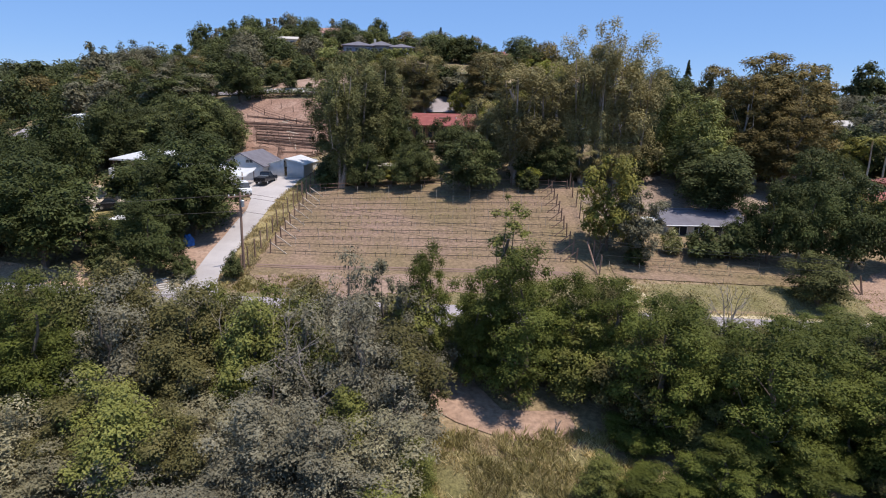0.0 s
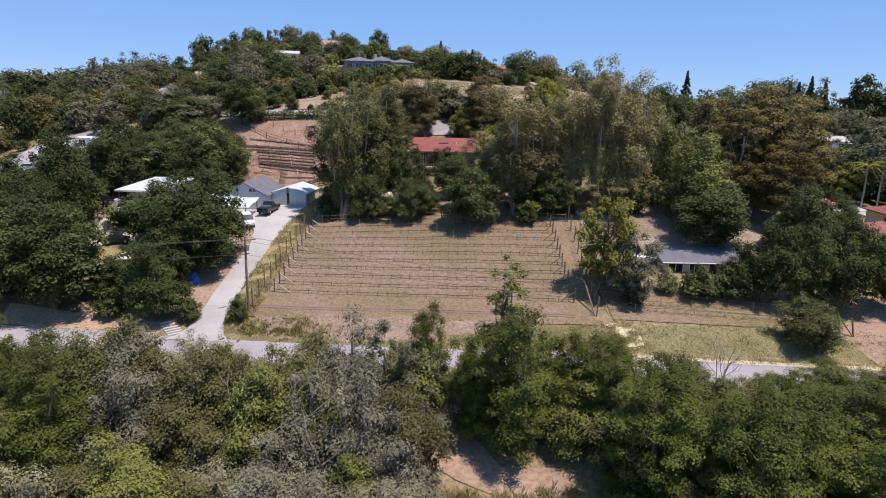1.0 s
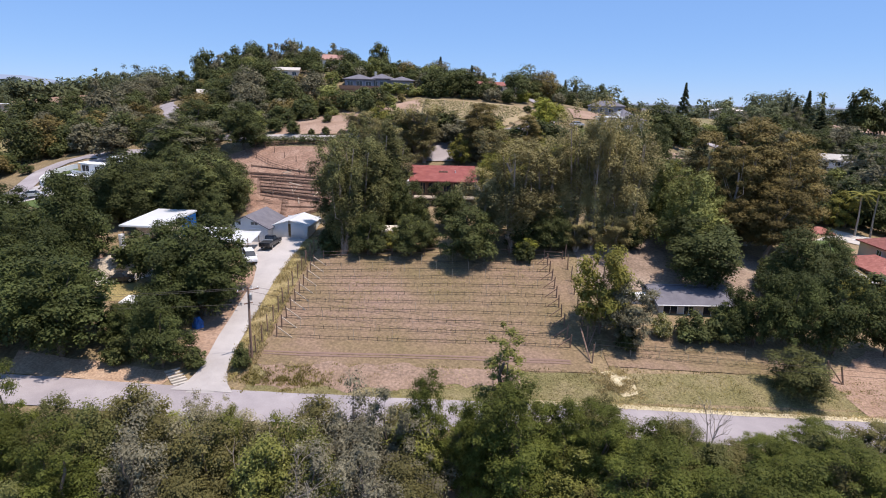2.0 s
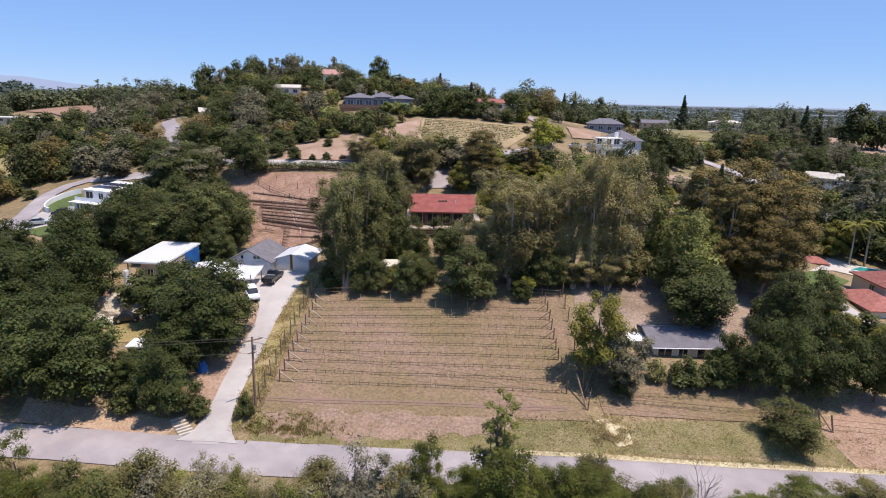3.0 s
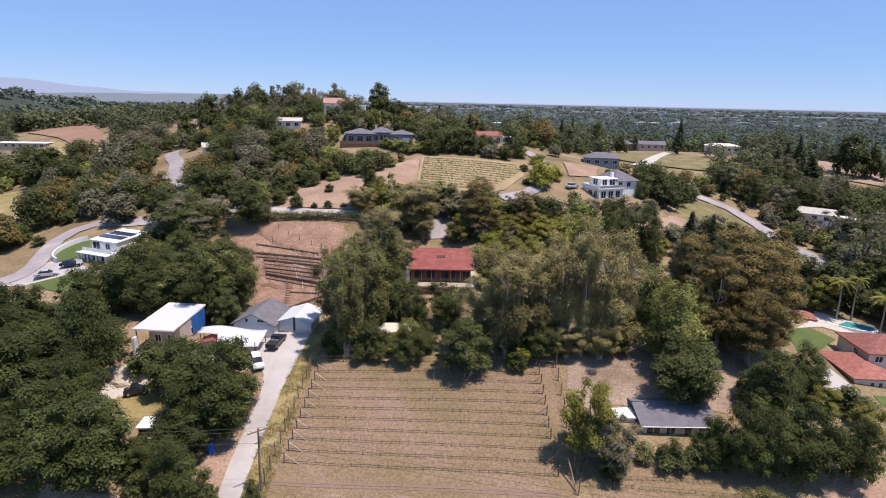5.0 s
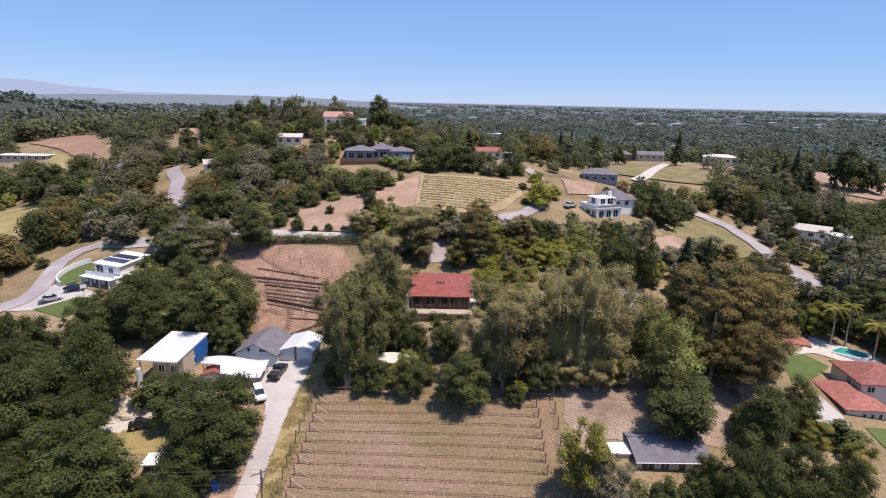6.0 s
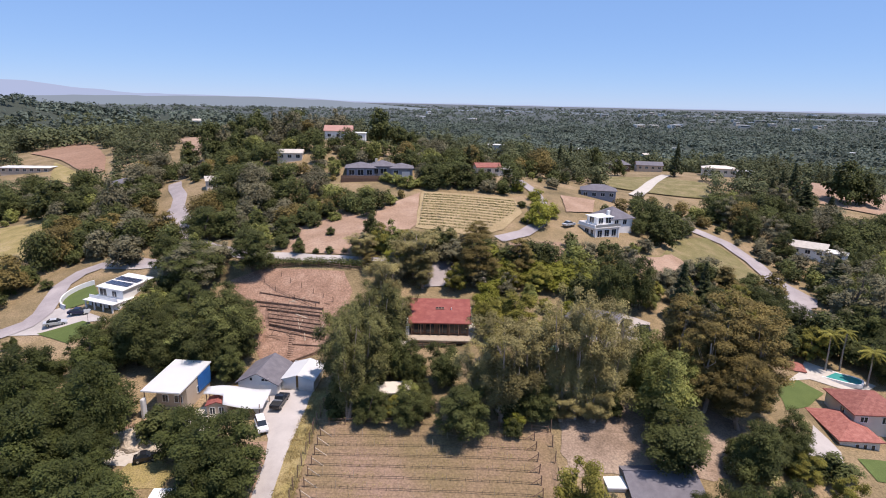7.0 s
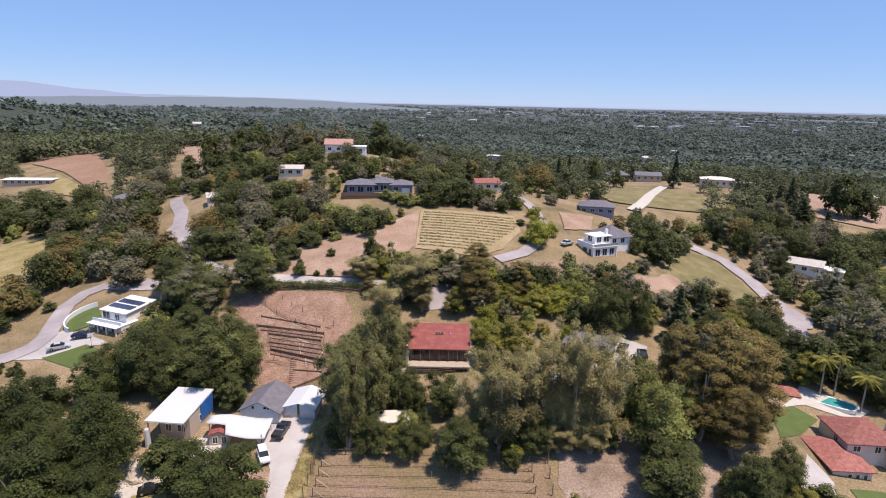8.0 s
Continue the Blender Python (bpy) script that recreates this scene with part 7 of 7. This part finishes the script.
# ---- the wooded hillside ----
CLEAR = [
    [(-42, 139), (-44, 165), (-31, 170), (-22, 164), (-13, 176), (-8, 192), (27, 193), (28, 176), (19, 158), (8, 150), (-8, 150), (-16, 140)],
    [(34, 160), (34, 182), (62, 190), (66, 172), (60, 156), (46, 150)],
    [(-38, 182), (-36, 215), (-6, 217), (-6, 186)],
    [(50, 146), (53, 159), (76, 184), (82, 202), (102, 182), (104, 142), (86, 124), (79, 128), (88, 144), (78, 149), (69, 152), (55, 140)],
    [(38, 182), (38, 204), (46, 224), (72, 222), (66, 200), (56, 190)],
    [(72, 286), (134, 286), (142, 346), (86, 346)],
    [(128, 250), (128, 284), (172, 300), (168, 322), (130, 322), (118, 262)],
    [(-55, 128), (-52, 138), (-22, 140), (-18, 126), (-20, 104), (-40, 104)],
    [(-80, 238), (-80, 284), (-16, 284), (-16, 238)],
    [(-106, 112), (-108, 150), (-84, 164), (-66, 144), (-66, 116)],
    [(-9, 90), (-10, 130), (10, 130), (10, 90)],
    [(14, 142), (16, 160), (30, 220), (40, 216), (36, 160), (34, 144)],
    [(-242, 328), (-238, 390), (-204, 356), (-168, 304), (-150, 272), (-150, 244), (-180, 250), (-206, 292)],
    [(-174, 386), (-138, 402), (-108, 304), (-106, 268), (-124, 266), (-144, 320)],
    [(-204, 402), (-168, 352), (-140, 296), (-160, 316), (-190, 356)],
    [(-160, 196), (-138, 206), (-115, 166), (-122, 146), (-168, 146)],
    [(70, 234), (68, 290), (108, 298), (128, 276), (112, 236)],
    [(150, 236), (165, 302), (244, 322), (244, 228)],
    [(-75, 196), (-75, 212), (-100, 212), (-100, 168), (-84, 168)],
    [(112, 174), (112, 202), (138, 202), (134, 172)],
    [(-64, 208), (-64, 230), (-46, 230), (-46, 208)],
    [(8, 206), (8, 230), (28, 230), (28, 206)],
    [(-216, 258), (-216, 292), (-184, 294), (-180, 256)],
    [(-130, 206), (-130, 232), (-112, 232), (-112, 206)],
    [(50, 206), (50, 232), (72, 232), (72, 206)],
    [(130, 280), (130, 318), (165, 318), (165, 280)],
    [(62, 214), (66, 240), (112, 240), (100, 214)],
    [(150, 214), (150, 240), (200, 240), (200, 214)],
]
ROADS = [[(-46, 142.6), (-55.7, 147.9), (-63.7, 154.8), (-73.2, 166.5), (-80.5, 178), (-87.3, 191.3), (-90.5, 201), (-101, 221)], [(-97, 121), (-92.9, 128.8), (-96.4, 142.3), (-91.3, 152.5), (-83.2, 152.7), (-76, 148)], [(88.6, 193.4), (97.8, 175), (95.8, 148.3), (84, 129.4)]]


def clear(x, y, margin=3.5):
    if any(inside(x, y, p) for p in CLEAR):
        return False
    return all(to_line(np.array([x]), np.array([y]), line)[0][0] > margin + 2 for line in ROADS)


def hillside(rnd):
    x, y = rnd.uniform(-190, 190), rnd.uniform(118, 236)
    if abs(x) > 0.72 * y + 14 or not clear(x, y):
        return None, None
    if y < 140 and -64 < x < 56:
        return None, None
    return x, y


rnd_kind = random.Random(11)
HILL_PLACES = sorted(spaced(640, hillside, 4.2, 21), key=lambda p: p[1])
for x, y in HILL_PLACES[:95]:
    k = rnd_kind.choices(("hill", "hillgrey", "hillred", "hillbright"), (6, 2.2, 1.3, 1.0))[0]
    r = rnd_kind.uniform(2.0, 4.6)
    plant(k, x, y, r * rnd_kind.uniform(1.5, 2.3), r, "hillside trees")


def joined_trees(name, places, leaf, seed, label, per=1400, size=0.31, clumps=12):
    """Trees and bushes too many to count, as one mass of leaf sprays."""
    rnd = np.random.default_rng(seed)
    zs = ground([p[0] for p in places], [p[1] for p in places])
    cs, rs = [], []
    for (x, y), z in zip(places, zs):
        r = min(6.0, 1.3 * math.exp(0.75 + 0.5 * rnd.normal()))
        hgt = r * rnd.uniform(1.4, 2.3)
        cr = r * 0.46
        for cx, cy, cz in shell(clumps, rnd, cr * 0.5, hgt - cr, r - cr * 0.8):
            cs.append((x + cx, y + cy, z + cz))
            rs.append(cr * rnd.uniform(0.7, 1.2))
    v, q = leaves(cs, rs, per * len(places), size, rnd, 0.85)
    return tagged(new(name, quick_mesh(name, v, q, LEAF[leaf])), label, "woods", kind="stuff")


rest = HILL_PLACES[95:]
BELOW_VINES = [(0, 146), (19, 146), (22, 160), (0, 160)]  # open ground below the upper vineyard
joined_trees("hillside_oaks", [p for k, p in enumerate(rest) if k % 10 < 6 and not inside(*p, BELOW_VINES)], "oak", 51, "dark green oaks scattered over the hillside")
joined_trees("hillside_grey_trees", [p for k, p in enumerate(rest) if k % 10 in (6, 7)], "grey", 52, "grey-green trees scattered over the hillside")
joined_trees("hillside_brown_trees", [p for k, p in enumerate(rest) if k % 10 == 8], "redeuc", 53, "brownish trees scattered over the hillside")
joined_trees("hillside_pale_bushes", [p for k, p in enumerate(rest) if k % 10 == 9], "willow", 54, "pale green bushes scattered over the hillside")


def fill(poly, n, gap, seed, kinds, hlo, hhi, group, skip=(), ratio=0.5):
    xs, ys = [p[0] for p in poly], [p[1] for p in poly]

    def at(rnd):
        x, y = rnd.uniform(min(xs), max(xs)), rnd.uniform(min(ys), max(ys))
        return (x, y) if inside(x, y, poly) and not any(inside(x, y, q) for q in skip) else (None, None)
    pick = random.Random(seed)
    for x, y in spaced(n, at, gap, seed):
        hgt = pick.uniform(hlo, hhi)
        plant(pick.choice(kinds), x, y, hgt, hgt * ratio * pick.uniform(0.85, 1.15), group)


COURT = [(25, 99), (25, 118), (38, 130), (51, 127), (48, 104), (36, 99)]
POOL2 = [(15, 96), (15, 114), (26, 114), (26, 96)]
fill([(-125, 62), (-62, 59), (-48, 61), (-47, 76), (-57, 79), (-62, 98), (-64, 112), (-104, 111), (-125, 95)], 44, 5.6, 41, ("darkoak",), 8.0, 12.0, "oaks beside the street", ([(-130, 96), (-130, 126), (-70, 126), (-70, 112), (-74, 97)],))
fill([(-112, 98), (-74, 98), (-70, 106), (-112, 106)], 9, 4.6, 49, ("darkoak", "shrub"), 3.5, 6.0, "oaks beside the street")
fill([(-106, 112), (-88, 113), (-90, 118), (-106, 117)], 9, 2.2, 50, ("shrub",), 1.3, 2.2, "bushes before the white villa")
fill([(8, 92), (30, 92), (58, 99), (62, 118), (56, 138), (24, 140), (8, 134), (10, 110)], 44, 4.4, 42, ("olive", "olive", "willow", "olive", "willow", "limebush", "grey"), 3.5, 7.5, "garden trees above the vineyard", (COURT, POOL2))
fill([(-18, 90), (-2, 89), (-2, 105), (-10, 108), (-18, 104)], 14, 3.0, 43, ("oak", "olive", "shrub", "willow"), 3.5, 6.5, "garden trees above the vineyard", ([(-11, 92), (-11, 99), (-3, 99), (-3, 92)],))
fill([(10, 85), (30, 87), (30, 93), (10, 93)], 10, 3.6, 44, ("oak", "euc", "shrub"), 3.5, 9.0, "eucalypts on the slope")
fill([(88, 72), (140, 70), (150, 120), (120, 150), (96, 132), (92, 112), (94, 96)], 46, 5.6, 45, ("oak", "grey", "willow", "oak"), 7.0, 12.0, "trees round the tiled villa")
fill([(56, 110), (70, 112), (78, 122), (90, 126), (86, 132), (62, 132)], 16, 4.6, 46, ("oak", "olive", "grey"), 6.0, 10.0, "trees round the tiled villa")
fill([(-22, 138), (-8, 128), (16, 128), (20, 142), (10, 150), (-14, 144)], 18, 4.4, 47, ("olive", "grey", "euc", "redeuc", "limebush"), 4.5, 8.5, "trees behind the red-roofed house", ([(8, 129), (18, 130), (20, 141), (9, 140)], [(-5, 130), (-4, 142), (4, 142), (4, 130)]))
fill([(-48, 104), (-40, 101), (-39, 110), (-44, 122), (-54, 124), (-66, 118), (-66, 106)], 12, 5.0, 48, ("oak",), 8.0, 11.5, "grove behind the garage")
for i, (x, y) in enumerate(((15.5, 138.5), (19, 139), (22.5, 139), (26, 139.5), (29.5, 139.5), (33, 140))):
    plant("limebush", x, y, 4.6 + (i % 3) * 0.4, 2.6, "bright hedge above the pool")
for x, y, h, r in ((11.5, 127, 5.2, 2.8), (14.5, 130, 4.6, 2.4), (9.6, 123.5, 4.0, 2.0), (12.6, 84.6, 3.2, 1.7), (28.5, 103, 5.0, 2.4)):
    plant("limebush", x, y, h, r, "bright bushes in the garden")
fill([(108, 146), (116, 138), (145, 150), (150, 236), (108, 226), (99, 204), (106, 186), (109, 166)], 34, 5.5, 61, ("oak", "conifer", "oak", "grey"), 8.0, 13.0, "trees beside the east road", ([(112, 172), (114, 202), (136, 202), (134, 174)],), 0.42)
fill([(58, 132), (80, 129), (84, 136), (72, 141), (58, 140)], 12, 3.4, 62, ("oak", "redeuc", "olive"), 3.0, 5.2, "trees beside the east road", (), 0.45)
for x, y, h, r in ((-15.5, 196, 4.2, 3.4), (-11, 193, 4.6, 3.6), (-6.5, 194.5, 4.0, 3.0), (-19, 199, 3.6, 2.6)):
    plant("hillbright", x, y, h, r, "shrubs below the hill house")
for x, y, h, r in ((-3.5, 197, 8.5, 4.6), (2.5, 198, 8.0, 4.4), (8.5, 197.5, 8.5, 4.6), (13.5, 199, 6.5, 3.6), (-1, 203, 9, 4.5), (6, 205, 8.5, 4.2)):
    plant("hill", x, y, h, r, "trees above the upper vineyard")
fill([(-138, 132), (-112, 122), (-99, 128), (-99, 152), (-118, 168), (-140, 160)], 18, 4.5, 63, ("hill", "hillgrey", "hill"), 2.2, 5.0, "bushes on the west slope", (), 0.6)
fill([(-112, 160), (-88, 158), (-79, 165), (-92, 186), (-104, 196), (-122, 180)], 26, 4.0, 65, ("hill", "hillgrey", "hill", "hillred"), 5.5, 9.5, "hillside trees", (), 0.5)
fill([(-140, 206), (-118, 198), (-99, 204), (-106, 216), (-112, 222), (-134, 224)], 20, 4.0, 66, ("hill", "hillgrey", "hill"), 5.0, 8.5, "hillside trees", ([(-129, 214), (-129, 232), (-113, 232), (-113, 214)],), 0.5)
fill([(-70, 170), (-52, 156), (-46, 160), (-46, 178), (-60, 200), (-76, 192)], 24, 4.0, 67, ("hill", "hillgrey", "hillbright", "hill"), 4.5, 8.0, "hillside trees", (), 0.5)
# small bushes on the bare slope
for kind, x, y, r, h in (("hill", -35.5, 141.9, 1.7, 3.6), ("hill", -31.2, 141.6, 0.9, 1.5), ("hill", -27.8, 141.5, 1.2, 1.9), ("hillgrey", -19.9, 142.2, 3.1, 5.6), ("hill", -18.2, 149.7, 2.4, 6.6), ("hill", -29.2, 151.8, 1.3, 2.6), ("hill", -36.6, 147.5, 1.0, 1.9), ("hillgrey", -24.0, 142.0, 0.9, 1.2), ("hill", -22.2, 173.0, 3.8, 6.8), ("hill", -26.8, 172.0, 2.4, 5.0), ("hill", -39.2, 152.0, 2.2, 4.0), ("hill", -35.8, 160.5, 2.6, 4.6), ("hill", -39.5, 163.5, 3.4, 6.2), ("hill", -33.0, 168.5, 3.0, 5.4), ("hillbright", -30.5, 165.0, 2.0, 3.0), ("hill", -43.0, 157.0, 2.8, 5.4), ("hillgrey", -17.0, 181.0, 2.0, 2.6), ("hill", -41.0, 145.8, 2.2, 3.6), ("hillgrey", 12, 160, 1.2, 2.0), ("hill", 3, 157.4, 1.1, 1.6), ("hill", 24.6, 171, 1.2, 1.8), ("hill", 25.5, 183, 1.5, 2.4), ("hill", 20, 193.5, 1.8, 3.0)):
    plant(kind, x, y, h, r, "bushes on the bare slope")
for kind, x, y, r, h in (("hill", 66.5, 171, 4.2, 8.2), ("hill", 72.0, 179, 4.4, 8.8), ("hill", 79.0, 186, 3.4, 6.0), ("hillgrey", 81.5, 191, 3.4, 6.0), ("hillgrey", 58.5, 162.5, 2.8, 4.4), ("hillbright", 54.5, 160.5, 2.2, 3.2), ("hillgrey", 75.5, 184, 3.4, 6.0), ("hillgrey", 72, 190, 3.0, 5.0), ("hill", 61.0, 176.5, 2.6, 5.2)):
    plant(kind, x, y, h, r, "trees beside the white house")
for i, (x, y, r, h) in enumerate(((29.0, 170, 3.9, 7.8), (30.5, 182, 2.6, 5), (31, 192, 2.4, 4), (26, 198, 2.4, 4), (34, 178, 2.6, 5))):
    plant("limebush", x, y, h, r * 1.1, "bright bushes beside the upper road")
for kind, x, y, h, r in (
    ("hill", -82.5, 262, 17.6, 6.2), ("hill", -92.0, 272, 17.0, 6.0), ("hill", -85.0, 276, 18.0, 6.0), ("hillgrey", -76.0, 275, 17.5, 5.6), ("hill", -68.0, 275, 16.0, 5.2), ("hillgrey", -60.0, 274, 13.5, 4.6), ("hill", -98.0, 252, 11.0, 5.0), ("hill", -86.0, 246, 11.5, 5.4), ("hillgrey", -79.0, 250, 12.0, 5.0), ("hill", -77.5, 258, 15.0, 4.8), ("hillgrey", -72.5, 264, 12.5, 5.0), ("hillgrey", -65.0, 263, 15.4, 4.8), ("hillred", -60.5, 266, 10.0, 4.2), ("hill", -88.5, 260, 12.6, 5.0),
    ("hillgrey", -50.5, 287, 16.8, 6.2), ("hillgrey", -56.0, 283, 12.0, 4.4), ("hill", -29.5, 287, 18.6, 6.4), ("hill", -20.5, 281, 11.0, 5.0), ("hill", -14.0, 272, 9.5, 4.4), ("hillgrey", -9.0, 262, 8.0, 3.6),
    ("hill", -102.5, 261, 17.6, 5.4), ("hillgrey", -96.5, 264, 16.0, 5.0), ("hill", -110.5, 258, 11.0, 5.0), ("hill", -93.5, 254, 8.0, 4.0), ("hillgrey", -70.0, 248, 9.0, 4.6), ("hill", -60.0, 244, 8.0, 4.2), ("hill", -76.0, 240, 7.5, 4.4),
    ("conifer", -1.4, 235, 11.5, 2.6), ("conifer", 10.4, 229, 9.4, 2.6), ("hill", 14.5, 232, 8.0, 3.2), ("hill", 5.0, 231, 7.0, 3.6), ("hill", -7.0, 230, 7.6, 3.8), ("hill", -13.0, 226, 7.0, 3.6),
    ("conifer", 119.5, 300, 17.6, 3.6), ("hill", 172.0, 250, 20.0, 7.6), ("hill", 181.0, 247, 15.0, 6.0), ("conifer", 140.0, 240, 15.0, 3.2), ("conifer", 149.0, 247, 17.0, 3.4), ("conifer", 158.0, 252, 15.5, 3.2), ("conifer", 134.0, 236, 13.0, 3.0),
    ("hill", 74.5, 290, 16.0, 4.6), ("conifer", 62.0, 286, 16.0, 3.0), ("conifer", 56.5, 283, 15.0, 3.0), ("hill", 90.0, 300, 10.0, 4.0), ("hill", 48.0, 262, 9.0, 4.0),
    ("hillgrey", -103.2, 182, 18.0, 5.4), ("hill", -135.5, 202, 14.5, 8.0), ("hill", -124.5, 196, 10.0, 5.0), ("hill", -112.0, 200, 11.0, 5.0), ("hillgrey", -84.0, 150.5, 9.0, 5.0),
):
    plant(kind, x, y, h, r, "tall trees on the ridge")


def woods(name, places, quads, size, seed, label, leaf="far", broad=1.0):
    """Distant trees joined into one mass of leaf clumps."""
    rnd = np.random.default_rng(seed)
    xs, ys = np.array([p[0] for p in places]), np.array([p[1] for p in places])
    zs = ground(xs, ys)
    cs, rs = [], []
    for x, y, z in zip(xs, ys, zs):
        grove = 0.5 + noise.noise((x * 0.008, y * 0.008, 6.0))
        hgt = rnd.uniform(5, 12) * (0.7 + 0.7 * max(0.0, grove)) * (0.62 if y < 300 and abs(x + 45) < 75 else 1.0)
        r = hgt * rnd.uniform(0.34, 0.52) * broad
        tall = rnd.random() < 0.14 + 0.3 * (noise.noise((x * 0.012, y * 0.012, 17.0)) > 0.1)
        if tall:
            hgt, r = hgt * 1.2, r * 0.62
        n = 5 if tall else 4
        for k in range(n):
            u = k / (n - 1)
            rr = min(r, hgt * 0.3) * (1.0 - 0.5 * u) if tall else r * rnd.uniform(0.55, 0.8)
            j = 0.1 if tall else 0.42
            cs.append((x + rnd.normal() * r * j, y + rnd.normal() * r * j, z + min(rr, hgt * 0.4) * 0.6 + (hgt - 1.5 * min(rr, hgt * 0.4)) * u))
            rs.append(rr)
    v, q = leaves(cs, rs, quads * len(places), size, rnd, 0.9 if broad == 1 else 0.7, out=0.9, shape=0.8, up=0.6)
    ob = new(name, quick_mesh(name, v, q, LEAF[leaf]))
    return tagged(ob, label, "woods", kind="stuff")


def ridge(rnd):
    x, y = rnd.uniform(-420, 420), rnd.uniform(200, 520)
    if abs(x) > 0.8 * y + 20 or not clear(x, y) or (y < 238 and abs(x) < 188):
        return None, None
    return x, y


RIDGE = spaced(1900, ridge, 6.2, 31)
woods("ridge_woods", [p for p in RIDGE if p[1] < 335], 360, 0.45, 5, "dark green woods and gardens on the ridge")
woods("back_ridge_woods", [p for p in RIDGE if p[1] >= 335], 150, 0.72, 8, "dark green woods behind the ridge")
rnd_far = np.random.default_rng(77)


def plain_places(n, near, far, bend):
    out = []
    while len(out) < n:
        d = near + (far - near) * rnd_far.random() ** bend
        a = rnd_far.uniform(-0.74, 0.74)
        x, y = d * math.sin(a), d * math.cos(a)
        # groves and open streets between them
        if noise.noise((x * 0.006, y * 0.006, 3.0)) + 0.6 * noise.noise((x * 0.02, y * 0.02, 8.0)) > -0.25 - 0.3 * rnd_far.random():
            out.append((x, y))
    return out


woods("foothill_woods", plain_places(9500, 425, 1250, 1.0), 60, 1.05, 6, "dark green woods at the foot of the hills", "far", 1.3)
woods("plain_woods", plain_places(20000, 1150, 4300, 1.1), 14, 3.4, 7, "dark green woods of the plain, haze tinted into the leaf colour", "plain", 2.3)


# ---- the far town, hills and mountains ----
def far_building(x, y, w_, d, h_, turn, mat, pitched):
    t = thing("far_building", on_ground(x, y, turn), "pale distant building among trees of the plain", "building", "distant buildings")
    wall = part("wall", boxed(-w_ / 2, w_ / 2, -d / 2, d / 2, -3, h_), mat, t)
    part("roof", roof_gable(w_, d, h_, h_ * 0.3, 0.5) if pitched else boxed(-w_ / 2 - 0.3, w_ / 2 + 0.3, -d / 2 - 0.3, d / 2 + 0.3, h_ + 0.02, h_ + 0.6), M_STONE if pitched else M_WHITE, t)
    part("window_band", boxed(-w_ * 0.42, w_ * 0.42, -d / 2 - 0.06, -d / 2 + 0.02, h_ * 0.45, h_ * 0.7), M_GLASS, t)


rb = random.Random(5)
for k in range(78):
    d = rb.uniform(480, 1700) if k < 32 else rb.uniform(2900, 4200)
    a = rb.uniform(-0.62, 0.66) if k < 46 else rb.uniform(0.28, 0.66) if k < 68 else rb.uniform(-0.05, 0.15)
    s = 1 if d < 1750 else rb.uniform(1.6, 3.2)
    far_building(d * math.sin(a), d * math.cos(a), rb.uniform(9, 17) * s, rb.uniform(8, 12) * s, rb.uniform(8, 11) if s == 1 else rb.uniform(11, 16), rb.uniform(-30, 30), rb.choice((M_WHITE, M_CREAM, M_TAN, M_STONE)), k < 32 and k % 2 == 0)


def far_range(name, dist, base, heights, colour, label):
    """Far glowing range, haze in its colour: heights in metres by bearing in degrees."""
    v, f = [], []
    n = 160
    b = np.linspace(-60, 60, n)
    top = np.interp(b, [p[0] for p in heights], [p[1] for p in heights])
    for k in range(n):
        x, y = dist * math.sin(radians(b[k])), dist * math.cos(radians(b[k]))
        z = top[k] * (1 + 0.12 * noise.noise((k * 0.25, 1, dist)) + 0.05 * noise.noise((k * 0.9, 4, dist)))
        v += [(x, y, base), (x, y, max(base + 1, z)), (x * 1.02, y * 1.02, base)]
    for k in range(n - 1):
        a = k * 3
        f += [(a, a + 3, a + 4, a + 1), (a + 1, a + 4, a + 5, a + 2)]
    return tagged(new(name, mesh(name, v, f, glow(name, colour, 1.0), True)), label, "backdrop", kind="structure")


# both ranges give off their own colour, with the haze painted into it
far_range("backdrop_mountains", 4780, 0, [(-60, 190), (-40, 165), (-33, 120), (-27, 70), (-20, 68), (-12, 60), (-8, 45), (0, 42), (60, 44)], (0.40, 0.50, 0.74), "glowing backdrop of mountains on the horizon, haze-blue colour")
far_range("backdrop_hills", 3900, -20, [(-60, 40), (-38, 38), (-30, 52), (-24, 60), (-16, 62), (-10, 48), (-4, 22), (0, 8), (60, 6)], (0.27, 0.34, 0.44), "glowing backdrop of hills at the edge of the plain, haze-grey colour")
